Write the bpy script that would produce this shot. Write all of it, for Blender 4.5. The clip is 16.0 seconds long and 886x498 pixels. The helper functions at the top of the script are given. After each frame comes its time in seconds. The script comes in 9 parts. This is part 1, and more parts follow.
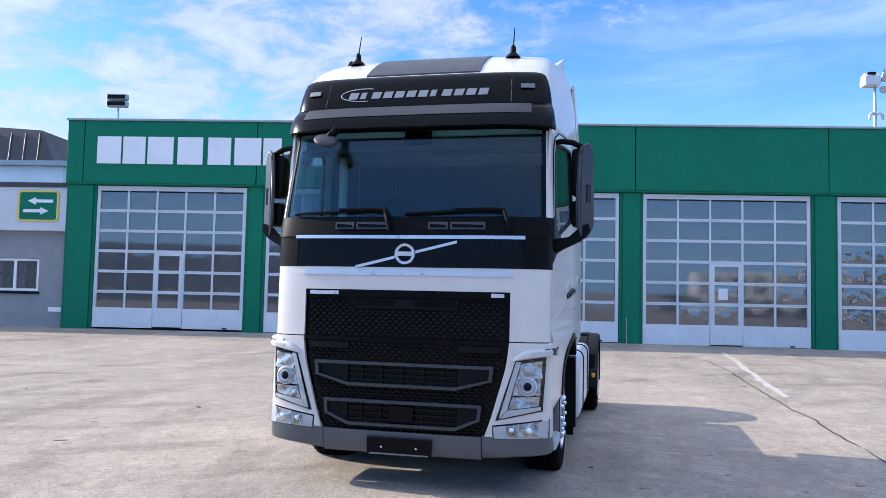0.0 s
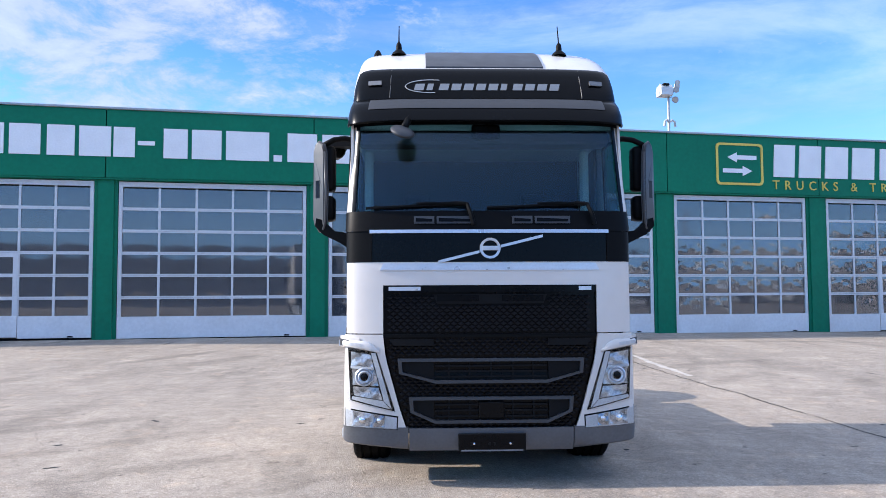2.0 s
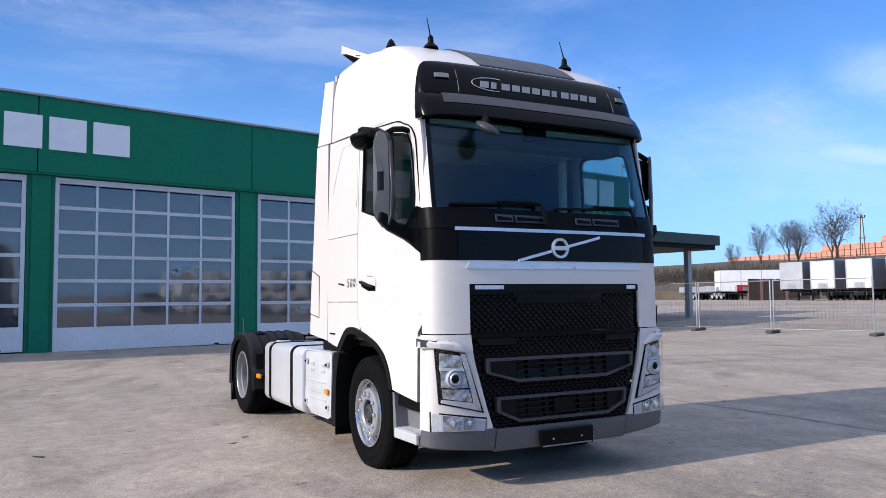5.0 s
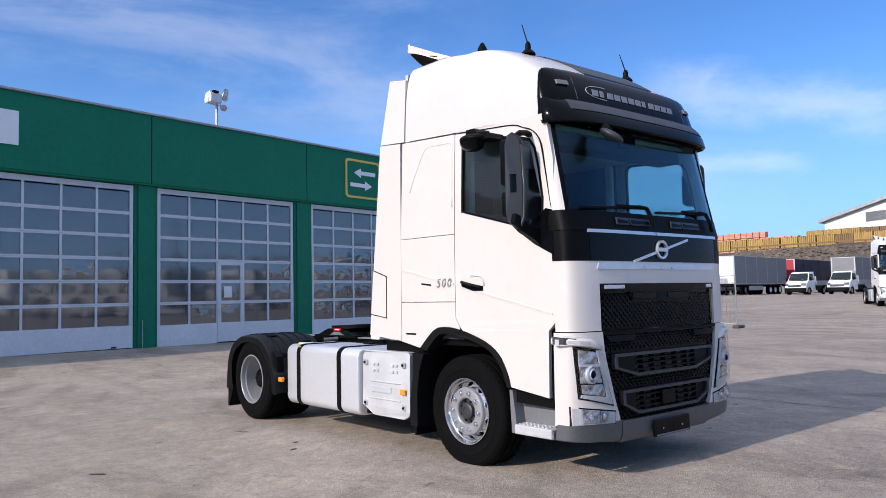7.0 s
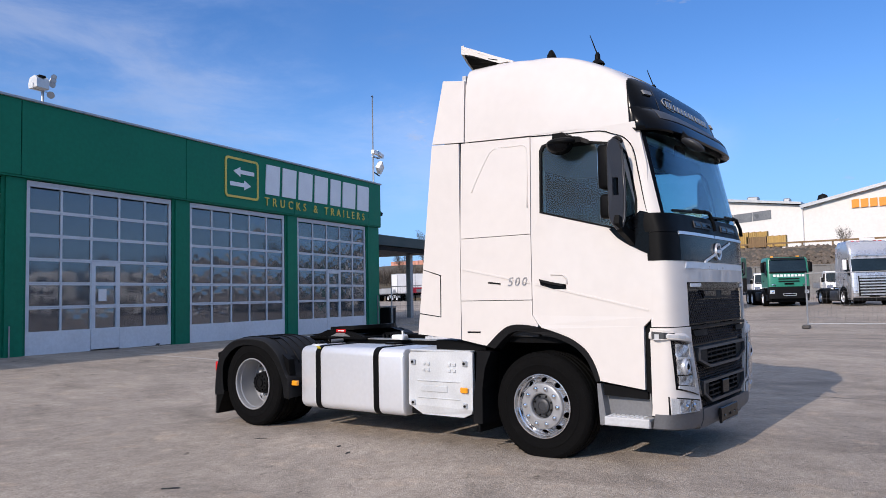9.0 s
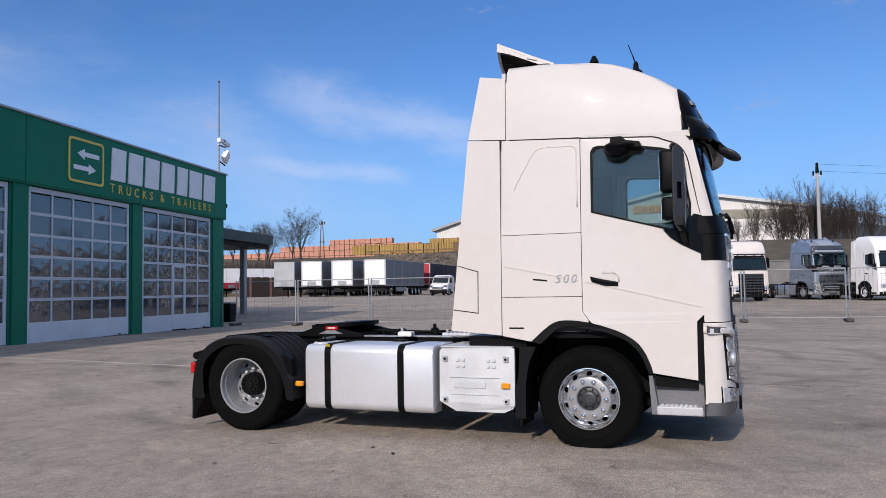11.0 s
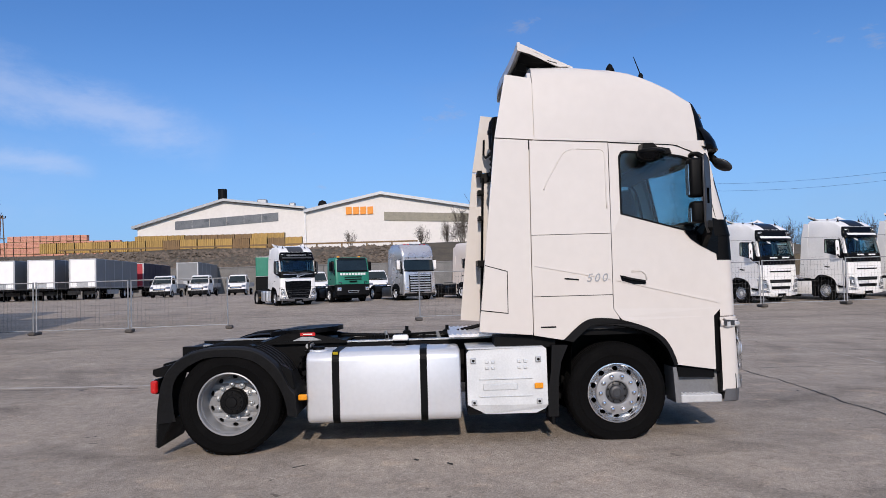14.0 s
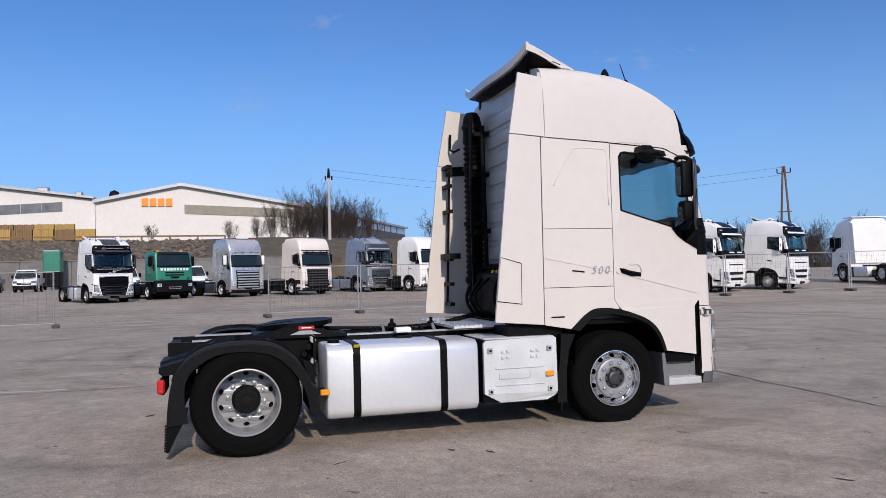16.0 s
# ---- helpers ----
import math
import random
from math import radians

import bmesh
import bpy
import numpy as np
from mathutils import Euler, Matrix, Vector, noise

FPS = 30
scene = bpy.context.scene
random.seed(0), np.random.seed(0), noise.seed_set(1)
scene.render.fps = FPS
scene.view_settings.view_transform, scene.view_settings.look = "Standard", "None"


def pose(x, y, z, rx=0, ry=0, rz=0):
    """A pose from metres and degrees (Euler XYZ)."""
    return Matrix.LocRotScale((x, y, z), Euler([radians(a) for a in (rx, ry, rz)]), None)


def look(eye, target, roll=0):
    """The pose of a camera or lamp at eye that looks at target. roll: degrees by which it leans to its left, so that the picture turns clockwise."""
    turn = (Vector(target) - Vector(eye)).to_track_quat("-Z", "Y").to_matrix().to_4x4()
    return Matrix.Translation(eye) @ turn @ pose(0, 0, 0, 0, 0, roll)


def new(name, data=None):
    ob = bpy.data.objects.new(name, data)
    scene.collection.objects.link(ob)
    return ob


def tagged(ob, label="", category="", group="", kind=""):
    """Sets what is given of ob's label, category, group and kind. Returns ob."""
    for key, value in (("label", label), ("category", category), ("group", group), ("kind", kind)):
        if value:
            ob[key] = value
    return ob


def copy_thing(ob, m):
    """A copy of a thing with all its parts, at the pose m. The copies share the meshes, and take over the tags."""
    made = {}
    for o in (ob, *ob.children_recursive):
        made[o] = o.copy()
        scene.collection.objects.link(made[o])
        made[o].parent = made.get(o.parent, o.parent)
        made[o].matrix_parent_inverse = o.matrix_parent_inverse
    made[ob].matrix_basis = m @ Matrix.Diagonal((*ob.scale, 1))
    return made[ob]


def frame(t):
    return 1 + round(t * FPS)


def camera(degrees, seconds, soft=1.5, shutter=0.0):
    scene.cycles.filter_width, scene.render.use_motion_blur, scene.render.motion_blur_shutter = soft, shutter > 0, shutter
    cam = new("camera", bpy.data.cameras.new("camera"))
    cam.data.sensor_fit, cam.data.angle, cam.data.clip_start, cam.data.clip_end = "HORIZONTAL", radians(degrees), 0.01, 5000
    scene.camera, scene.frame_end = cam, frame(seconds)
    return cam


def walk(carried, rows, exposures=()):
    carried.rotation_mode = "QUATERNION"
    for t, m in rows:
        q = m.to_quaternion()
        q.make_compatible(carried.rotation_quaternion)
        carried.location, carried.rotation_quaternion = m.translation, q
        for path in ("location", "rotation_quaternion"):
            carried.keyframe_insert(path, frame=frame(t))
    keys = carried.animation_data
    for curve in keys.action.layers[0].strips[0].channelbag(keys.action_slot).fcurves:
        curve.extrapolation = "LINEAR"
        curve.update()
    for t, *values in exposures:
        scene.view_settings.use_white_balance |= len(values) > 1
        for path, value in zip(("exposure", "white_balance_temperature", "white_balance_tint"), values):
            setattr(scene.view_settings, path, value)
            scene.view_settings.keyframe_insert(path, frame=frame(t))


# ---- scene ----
# camera and its way
cam = camera(60.2, 16.0, soft=0.42)
METRES, EYE, TILT, LEAN, TURN = 18.16, 1.55, -0.05, 0.05, 13.3
ROWS = [
    (0.0, 0.0, 0.0, 0.0, -0.08, 3.42, -1.29),
    (0.5, -0.0314, -0.0009, -0.0002, -3.84, 3.38, -0.96),
    (1.0, -0.0617, 0.0053, -0.001, -7.46, 3.35, -0.64),
    (1.5, -0.0927, 0.0106, -0.0016, -11.05, 3.34, -0.25),
    (2.0, -0.1223, 0.0192, -0.002, -14.99, 3.31, 0.24),
    (2.5, -0.1492, 0.0288, -0.0005, -19.39, 3.22, 0.66),
    (3.0, -0.178, 0.0392, -0.0013, -24.16, 3.13, 0.86),
    (5.5, -0.3071, 0.1337, -0.0053, -44.79, 3.82, 0.63),
    (6.0, -0.3311, 0.155, -0.004, -47.79, 3.66, 0.71),
    (6.5, -0.355, 0.1762, -0.0037, -50.68, 3.55, 0.87),
    (7.0, -0.3747, 0.2018, -0.0025, -53.64, 3.49, 1.12),
    (7.5, -0.3957, 0.2267, -0.0021, -56.82, 3.46, 1.36),
    (8.0, -0.4115, 0.2553, -0.0036, -60.15, 3.51, 1.42),
    (8.5, -0.4281, 0.2828, -0.0039, -63.59, 3.57, 1.37),
    (9.0, -0.442, 0.3118, -0.0033, -67.1, 3.6, 1.2),
    (11.5, -0.4761, 0.4688, 0.0, -85.68, 2.83, 0.93),
    (12.0, -0.4752, 0.4986, 0.0008, -89.27, 2.65, 0.88),
    (12.5, -0.4704, 0.5282, 0.0006, -92.97, 2.57, 0.81),
    (13.0, -0.4639, 0.5569, 0.0021, -96.68, 2.54, 0.99),
    (13.5, -0.4581, 0.5857, 0.0031, -100.52, 2.53, 1.28),
    (14.0, -0.4482, 0.6141, 0.0036, -104.25, 2.51, 1.68),
    (14.5, -0.4394, 0.6432, 0.0036, -108.02, 2.4, 2.01),
    (15.0, -0.4296, 0.6709, 0.0021, -111.8, 2.23, 2.03),
    (15.5, -0.418, 0.6983, 0.0033, -115.53, 2.05, 1.82),
    (16.0, -0.406, 0.7256, 0.0037, -119.24, 1.89, 1.48),
]
walk(cam, [(t, pose(1.69, -5.85, EYE, TILT, LEAN, TURN) @ pose(METRES * x, METRES * y, METRES * z, 90 + pitch, roll, yaw)) for t, x, y, z, yaw, pitch, roll in ROWS],
     [(0.0, 0.80, 6330, 12), (3.0, 0.70, 6330, 12), (5.5, 0.14, 6500, 14), (7.0, 0.08, 6550, 15), (9.0, -0.09, 6600, 15), (12.5, -0.42, 6650, 15), (16.0, -0.36, 6650, 15)])

# ---- sky, sun, exposure ----
SUN_ELEV, SUN_ROT = radians(26.6), radians(-90)
world = bpy.data.worlds.new("sky")
scene.world = world
world.use_nodes = True
wt = world.node_tree
wt.nodes.clear()
w_out = wt.nodes.new("ShaderNodeOutputWorld")
w_bg = wt.nodes.new("ShaderNodeBackground")
w_sky = wt.nodes.new("ShaderNodeTexSky")
w_sky.sky_type = "NISHITA"
w_sky.sun_disc = False
w_sky.sun_elevation, w_sky.sun_rotation = SUN_ELEV, SUN_ROT
w_sky.air_density, w_sky.dust_density, w_sky.ozone_density = 1.0, 0.8, 3.0
w_bg.inputs["Strength"].default_value = 0.128
w_co = wt.nodes.new("ShaderNodeTexCoord")
w_map = wt.nodes.new("ShaderNodeMapping")
w_map.inputs["Rotation"].default_value = (0.15, 0.1, radians(35))
w_map.inputs["Scale"].default_value = (1.6, 3.4, 9.0)
w_n1 = wt.nodes.new("ShaderNodeTexNoise")
w_n1.inputs["Scale"].default_value, w_n1.inputs["Detail"].default_value = 1.1, 9
w_n1.inputs["Roughness"].default_value, w_n1.inputs["Distortion"].default_value = 0.62, 0.4
w_n2 = wt.nodes.new("ShaderNodeTexNoise")
w_n2.inputs["Scale"].default_value, w_n2.inputs["Detail"].default_value = 0.9, 2
w_r1 = wt.nodes.new("ShaderNodeMapRange")
w_r1.inputs["From Min"].default_value, w_r1.inputs["From Max"].default_value = 0.47, 0.78
w_r2 = wt.nodes.new("ShaderNodeMapRange")
w_r2.inputs["From Min"].default_value, w_r2.inputs["From Max"].default_value = 0.38, 0.62
w_mul = wt.nodes.new("ShaderNodeMath")
w_mul.operation = "MULTIPLY"
w_mul2 = wt.nodes.new("ShaderNodeMath")
w_mul2.operation = "MULTIPLY"
w_mul2.inputs[1].default_value = 0.72
w_mul2.use_clamp = True
w_mix = wt.nodes.new("ShaderNodeMix")
w_mix.data_type = "RGBA"
w_tint = wt.nodes.new("ShaderNodeMix")
w_tint.data_type, w_tint.blend_type = "RGBA", "MULTIPLY"
w_tint.inputs["Factor"].default_value = 1.0
w_tint.inputs["B"].default_value = (0.52, 0.89, 1.32, 1)
L = wt.links.new
L(w_co.outputs["Generated"], w_map.inputs["Vector"])
L(w_map.outputs["Vector"], w_n1.inputs["Vector"])
L(w_co.outputs["Generated"], w_n2.inputs["Vector"])
L(w_n1.outputs["Fac"], w_r1.inputs["Value"])
L(w_n2.outputs["Fac"], w_r2.inputs["Value"])
L(w_r1.outputs["Result"], w_mul.inputs[0])
L(w_r2.outputs["Result"], w_mul.inputs[1])
w_sep0 = wt.nodes.new("ShaderNodeSeparateXYZ")
w_side = wt.nodes.new("ShaderNodeMapRange")
w_side.interpolation_type = "SMOOTHSTEP"
for k, v in zip(("From Min", "From Max", "To Min", "To Max"), (0.05, 0.95, 0.16, 0.62)):
    w_side.inputs[k].default_value = v
w_mul3 = wt.nodes.new("ShaderNodeMath")
w_mul3.operation = "MULTIPLY"
L(w_co.outputs["Generated"], w_sep0.inputs["Vector"])
L(w_sep0.outputs["Y"], w_side.inputs["Value"])
L(w_mul.outputs["Value"], w_mul3.inputs[0])
L(w_side.outputs["Result"], w_mul3.inputs[1])
# a field of small puffy clouds, thinning out to all sides
w_pm = wt.nodes.new("ShaderNodeMapping")
w_pm.inputs["Scale"].default_value, w_pm.inputs["Rotation"].default_value = (1.0, 1.0, 2.2), (0.3, 0.2, 0.6)
w_pn = wt.nodes.new("ShaderNodeTexNoise")
w_pn.inputs["Scale"].default_value, w_pn.inputs["Detail"].default_value = 7.5, 9
w_pn.inputs["Roughness"].default_value, w_pn.inputs["Distortion"].default_value = 0.66, 0.25
w_dot = wt.nodes.new("ShaderNodeVectorMath")
w_dot.operation = "DOT_PRODUCT"
w_dot.inputs[1].default_value = (-0.60, 0.71, 0.37)
w_pf = wt.nodes.new("ShaderNodeMapRange")
w_pf.interpolation_type = "SMOOTHSTEP"
for k, v in zip(("From Min", "From Max", "To Min", "To Max"), (0.70, 0.97, -0.20, 0.09)):
    w_pf.inputs[k].default_value = v
w_pa = wt.nodes.new("ShaderNodeMath")
w_pa.operation = "ADD"
w_pr = wt.nodes.new("ShaderNodeMapRange")
for k, v in zip(("From Min", "From Max", "To Min", "To Max"), (0.44, 0.62, 0.0, 1.0)):
    w_pr.inputs[k].default_value = v
w_max = wt.nodes.new("ShaderNodeMath")
w_max.operation = "MAXIMUM"
w_ccol = wt.nodes.new("ShaderNodeMix")
w_ccol.data_type = "RGBA"
w_ccol.inputs["A"].default_value, w_ccol.inputs["B"].default_value = (2.3, 2.75, 3.7, 1), (4.2, 4.4, 4.9, 1)
w_cr = wt.nodes.new("ShaderNodeMapRange")
w_cr.inputs["From Min"].default_value, w_cr.inputs["From Max"].default_value = 0.38, 0.66
L(w_pn.outputs["Fac"], w_cr.inputs["Value"])
L(w_cr.outputs["Result"], w_ccol.inputs["Factor"])
L(w_ccol.outputs["Result"], w_mix.inputs["B"])
L(w_co.outputs["Generated"], w_pm.inputs["Vector"])
L(w_pm.outputs["Vector"], w_pn.inputs["Vector"])
L(w_co.outputs["Generated"], w_dot.inputs[0])
L(w_dot.outputs["Value"], w_pf.inputs["Value"])
L(w_pn.outputs["Fac"], w_pa.inputs[0])
L(w_pf.outputs["Result"], w_pa.inputs[1])
L(w_pa.outputs["Value"], w_pr.inputs["Value"])
L(w_mul3.outputs["Value"], w_max.inputs[0])
L(w_pr.outputs["Result"], w_max.inputs[1])

def streak(across, middle, width, reach, amount):
    """A long thin wisp of cloud: a great circle given by its pole, fading from its middle."""
    def node(op, a, c):
        n = wt.nodes.new("ShaderNodeMath")
        n.operation = op
        for i, v in enumerate((a, c)):
            if isinstance(v, (int, float)):
                n.inputs[i].default_value = v
            elif v is not None:
                L(v, n.inputs[i])
        return n.outputs["Value"]

    def along(v):
        n = wt.nodes.new("ShaderNodeVectorMath")
        n.operation = "DOT_PRODUCT"
        n.inputs[1].default_value = v
        L(w_co.outputs["Generated"], n.inputs[0])
        return n.outputs["Value"]

    def fade(v, lo, hi):
        n = wt.nodes.new("ShaderNodeMapRange")
        n.interpolation_type = "SMOOTHSTEP"
        n.inputs["From Min"].default_value, n.inputs["From Max"].default_value = lo, hi
        L(v, n.inputs["Value"])
        return n.outputs["Result"]

    off = node("ABSOLUTE", node("ADD", along(across), node("MULTIPLY", node("SUBTRACT", w_pn.outputs["Fac"], 0.5), width * 2.0)), None)
    band = node("SUBTRACT", 1.0, fade(off, 0.0, width))
    inside = fade(along(middle), reach - 0.3 * (1 - reach), reach + 0.7 * (1 - reach))
    return node("MULTIPLY", node("MULTIPLY", band, inside), node("MULTIPLY", fade(w_n1.outputs["Fac"], 0.30, 0.62), amount))


w_wisp = wt.nodes.new("ShaderNodeMix")
w_wisp.data_type = "RGBA"
w_wisp.inputs["B"].default_value = (6.3, 7.3, 9.4, 1)
L(w_max.outputs["Value"], w_mul2.inputs[0])
wisps = [streak((0.092, 0.309, -0.947), (0.885, 0.410, 0.220), 0.045, 0.985, 0.42), streak((0.075, 0.179, -0.981), (0.855, 0.495, 0.156), 0.02, 0.994, 0.4),
         streak((-0.089, 0.376, -0.922), (0.62, 0.745, 0.235), 0.10, 0.90, 0.22), streak((0.199, 0.274, -0.941), (0.34, 0.885, 0.32), 0.09, 0.93, 0.22)]
last = wisps[0]
for one in wisps[1:]:
    w_add = wt.nodes.new("ShaderNodeMath")
    w_add.operation = "MAXIMUM"
    L(last, w_add.inputs[0])
    L(one, w_add.inputs[1])
    last = w_add.outputs["Value"]
L(last, w_wisp.inputs["Factor"])
L(w_sky.outputs["Color"], w_tint.inputs["A"])
w_sep = wt.nodes.new("ShaderNodeSeparateXYZ")
w_hr = wt.nodes.new("ShaderNodeMapRange")
w_hr.interpolation_type = "SMOOTHSTEP"
for k, v in zip(("From Min", "From Max", "To Min", "To Max"), (-0.05, 0.34, 0.74, 0.0)):
    w_hr.inputs[k].default_value = v
w_hz = wt.nodes.new("ShaderNodeMix")
w_hz.data_type = "RGBA"
w_hz.inputs["B"].default_value = (2.9, 5.35, 9.5, 1)
L(w_co.outputs["Generated"], w_sep.inputs["Vector"])
L(w_sep.outputs["Z"], w_hr.inputs["Value"])
L(w_hr.outputs["Result"], w_hz.inputs["Factor"])
L(w_tint.outputs["Result"], w_hz.inputs["A"])
# a pale veil above the view, added to fill and neutralise the shade
w_vr = wt.nodes.new("ShaderNodeMapRange")
w_vr.interpolation_type = "SMOOTHSTEP"
for k, v in zip(("From Min", "From Max", "To Min", "To Max"), (0.40, 0.75, 0.0, 0.8)):
    w_vr.inputs[k].default_value = v
w_fill_veil = wt.nodes.new("ShaderNodeMix")
w_fill_veil.data_type = "RGBA"
w_fill_veil.inputs["B"].default_value = (5.4, 6.2, 8.0, 1)
L(w_sep.outputs["Z"], w_vr.inputs["Value"])
L(w_vr.outputs["Result"], w_fill_veil.inputs["Factor"])
L(w_hz.outputs["Result"], w_fill_veil.inputs["A"])
L(w_fill_veil.outputs["Result"], w_mix.inputs["A"])
L(w_mul2.outputs["Value"], w_mix.inputs["Factor"])
L(w_mix.outputs["Result"], w_wisp.inputs["A"])
L(w_wisp.outputs["Result"], w_bg.inputs["Color"])
L(w_bg.outputs["Background"], w_out.inputs["Surface"])

sun_data = bpy.data.lights.new("sun", "SUN")
sun_data.energy, sun_data.angle, sun_data.color = 4.1, radians(0.55), (1.0, 0.90, 0.785)
sun = new("sun", sun_data)
sun.matrix_world = look((-40 * math.cos(SUN_ELEV), 0.4, 40 * math.sin(SUN_ELEV)), (0, 0, 0))



# ---- materials ----
def surf(name, col, rough=0.5, metal=0.0, var=0.12, scale=4.0, bump=0.0, bscale=60.0, coat=0.0, dirt=None, isl=0.0, spec=0.5):
    """A painted, cast or worn surface: base colour varied at two scales, with fine relief."""
    m = bpy.data.materials.new(name)
    m.use_nodes = True
    t = m.node_tree
    b = t.nodes["Principled BSDF"]
    b.inputs["Roughness"].default_value, b.inputs["Metallic"].default_value = rough, metal
    b.inputs["Coat Weight"].default_value, b.inputs["Coat Roughness"].default_value = coat, 0.03
    b.inputs["Specular IOR Level"].default_value = spec
    co = t.nodes.new("ShaderNodeTexCoord")
    n1, n2 = t.nodes.new("ShaderNodeTexNoise"), t.nodes.new("ShaderNodeTexNoise")
    n1.inputs["Scale"].default_value, n1.inputs["Detail"].default_value = scale, 6
    n2.inputs["Scale"].default_value, n2.inputs["Detail"].default_value = scale * 11, 4
    for n in (n1, n2):
        t.links.new(co.outputs["Object"], n.inputs["Vector"])
    add = t.nodes.new("ShaderNodeMath")
    add.operation = "ADD"
    t.links.new(n1.outputs["Fac"], add.inputs[0])
    t.links.new(n2.outputs["Fac"], add.inputs[1])
    last = add.outputs[0]
    lo, hi = 0.7, 1.3
    if isl:
        g = t.nodes.new("ShaderNodeNewGeometry")
        oi = t.nodes.new("ShaderNodeObjectInfo")
        a1, a2 = t.nodes.new("ShaderNodeMath"), t.nodes.new("ShaderNodeMath")
        a1.operation, a2.operation = "MULTIPLY_ADD", "MULTIPLY_ADD"
        a1.inputs[1].default_value, a2.inputs[1].default_value = isl, isl
        t.links.new(g.outputs["Random Per Island"], a1.inputs[0])
        t.links.new(last, a1.inputs[2])
        t.links.new(oi.outputs["Random"], a2.inputs[0])
        t.links.new(a1.outputs[0], a2.inputs[2])
        last = a2.outputs[0]
        hi = 1.3 + isl
    mr = t.nodes.new("ShaderNodeMapRange")
    mr.inputs["From Min"].default_value, mr.inputs["From Max"].default_value = lo, hi
    t.links.new(last, mr.inputs["Value"])
    mix = t.nodes.new("ShaderNodeMix")
    mix.data_type = "RGBA"
    d = dirt if dirt else tuple(c * (1 - 2 * var) for c in col)
    mix.inputs["A"].default_value = (*d, 1)
    mix.inputs["B"].default_value = (*(min(1, c * (1 + var * 0.6)) for c in col), 1)
    t.links.new(mr.outputs["Result"], mix.inputs["Factor"])
    t.links.new(mix.outputs["Result"], b.inputs["Base Color"])
    rr = t.nodes.new("ShaderNodeMapRange")
    rr.inputs["From Min"].default_value, rr.inputs["From Max"].default_value = 0.3, 0.7
    rr.inputs["To Min"].default_value, rr.inputs["To Max"].default_value = max(0.02, rough * 0.85), min(1, rough * 1.15)
    t.links.new(n1.outputs["Fac"], rr.inputs["Value"])
    t.links.new(rr.outputs["Result"], b.inputs["Roughness"])
    if bump:
        n3 = t.nodes.new("ShaderNodeTexNoise")
        n3.inputs["Scale"].default_value, n3.inputs["Detail"].default_value = bscale, 5
        t.links.new(co.outputs["Object"], n3.inputs["Vector"])
        bp = t.nodes.new("ShaderNodeBump")
        bp.inputs["Strength"].default_value, bp.inputs["Distance"].default_value = bump, 0.02
        t.links.new(n3.outputs["Fac"], bp.inputs["Height"])
        t.links.new(bp.outputs["Normal"], b.inputs["Normal"])
    return m


def pane_mat(name, tint, wave=0.0, wscale=2.0, rough=0.0, head_on=0.04, haze=0.0):
    """Clear or tinted glazing: see-through, its gloss rising towards a grazing view, wavy if wave is set."""
    m = bpy.data.materials.new(name)
    m.use_nodes = True
    t = m.node_tree
    t.nodes.clear()
    out = t.nodes.new("ShaderNodeOutputMaterial")
    tr, gl, mx, fr = (t.nodes.new("ShaderNode" + k) for k in ("BsdfTransparent", "BsdfGlossy", "MixShader", "LayerWeight"))
    tr.inputs["Color"].default_value = (*tint, 1)
    gl.inputs["Roughness"].default_value = rough
    pw, sc = t.nodes.new("ShaderNodeMath"), t.nodes.new("ShaderNodeMapRange")
    pw.operation = "POWER"
    pw.inputs[1].default_value = 5.0
    fr.inputs["Blend"].default_value = 0.5
    sc.inputs["To Min"].default_value, sc.inputs["To Max"].default_value = head_on, 0.9
    t.links.new(fr.outputs["Facing"], pw.inputs[0])
    t.links.new(pw.outputs[0], sc.inputs["Value"])
    t.links.new(sc.outputs["Result"], mx.inputs["Fac"])
    if haze:
        df, m2 = t.nodes.new("ShaderNodeBsdfDiffuse"), t.nodes.new("ShaderNodeMixShader")
        df.inputs["Color"].default_value, m2.inputs["Fac"].default_value = (0.55, 0.57, 0.61, 1), haze
        t.links.new(tr.outputs[0], m2.inputs[1])
        t.links.new(df.outputs[0], m2.inputs[2])
        t.links.new(m2.outputs[0], mx.inputs[1])
    else:
        t.links.new(tr.outputs[0], mx.inputs[1])
    t.links.new(gl.outputs[0], mx.inputs[2])
    t.links.new(mx.outputs[0], out.inputs["Surface"])
    if wave:
        co, n, bp = t.nodes.new("ShaderNodeTexCoord"), t.nodes.new("ShaderNodeTexNoise"), t.nodes.new("ShaderNodeBump")
        n.inputs["Scale"].default_value, n.inputs["Detail"].default_value = wscale, 1
        bp.inputs["Strength"].default_value, bp.inputs["Distance"].default_value = wave, 0.05
        t.links.new(co.outputs["Object"], n.inputs["Vector"])
        t.links.new(n.outputs["Fac"], bp.inputs["Height"])
        t.links.new(bp.outputs["Normal"], gl.inputs["Normal"])
        t.links.new(bp.outputs["Normal"], fr.inputs["Normal"])
    return m


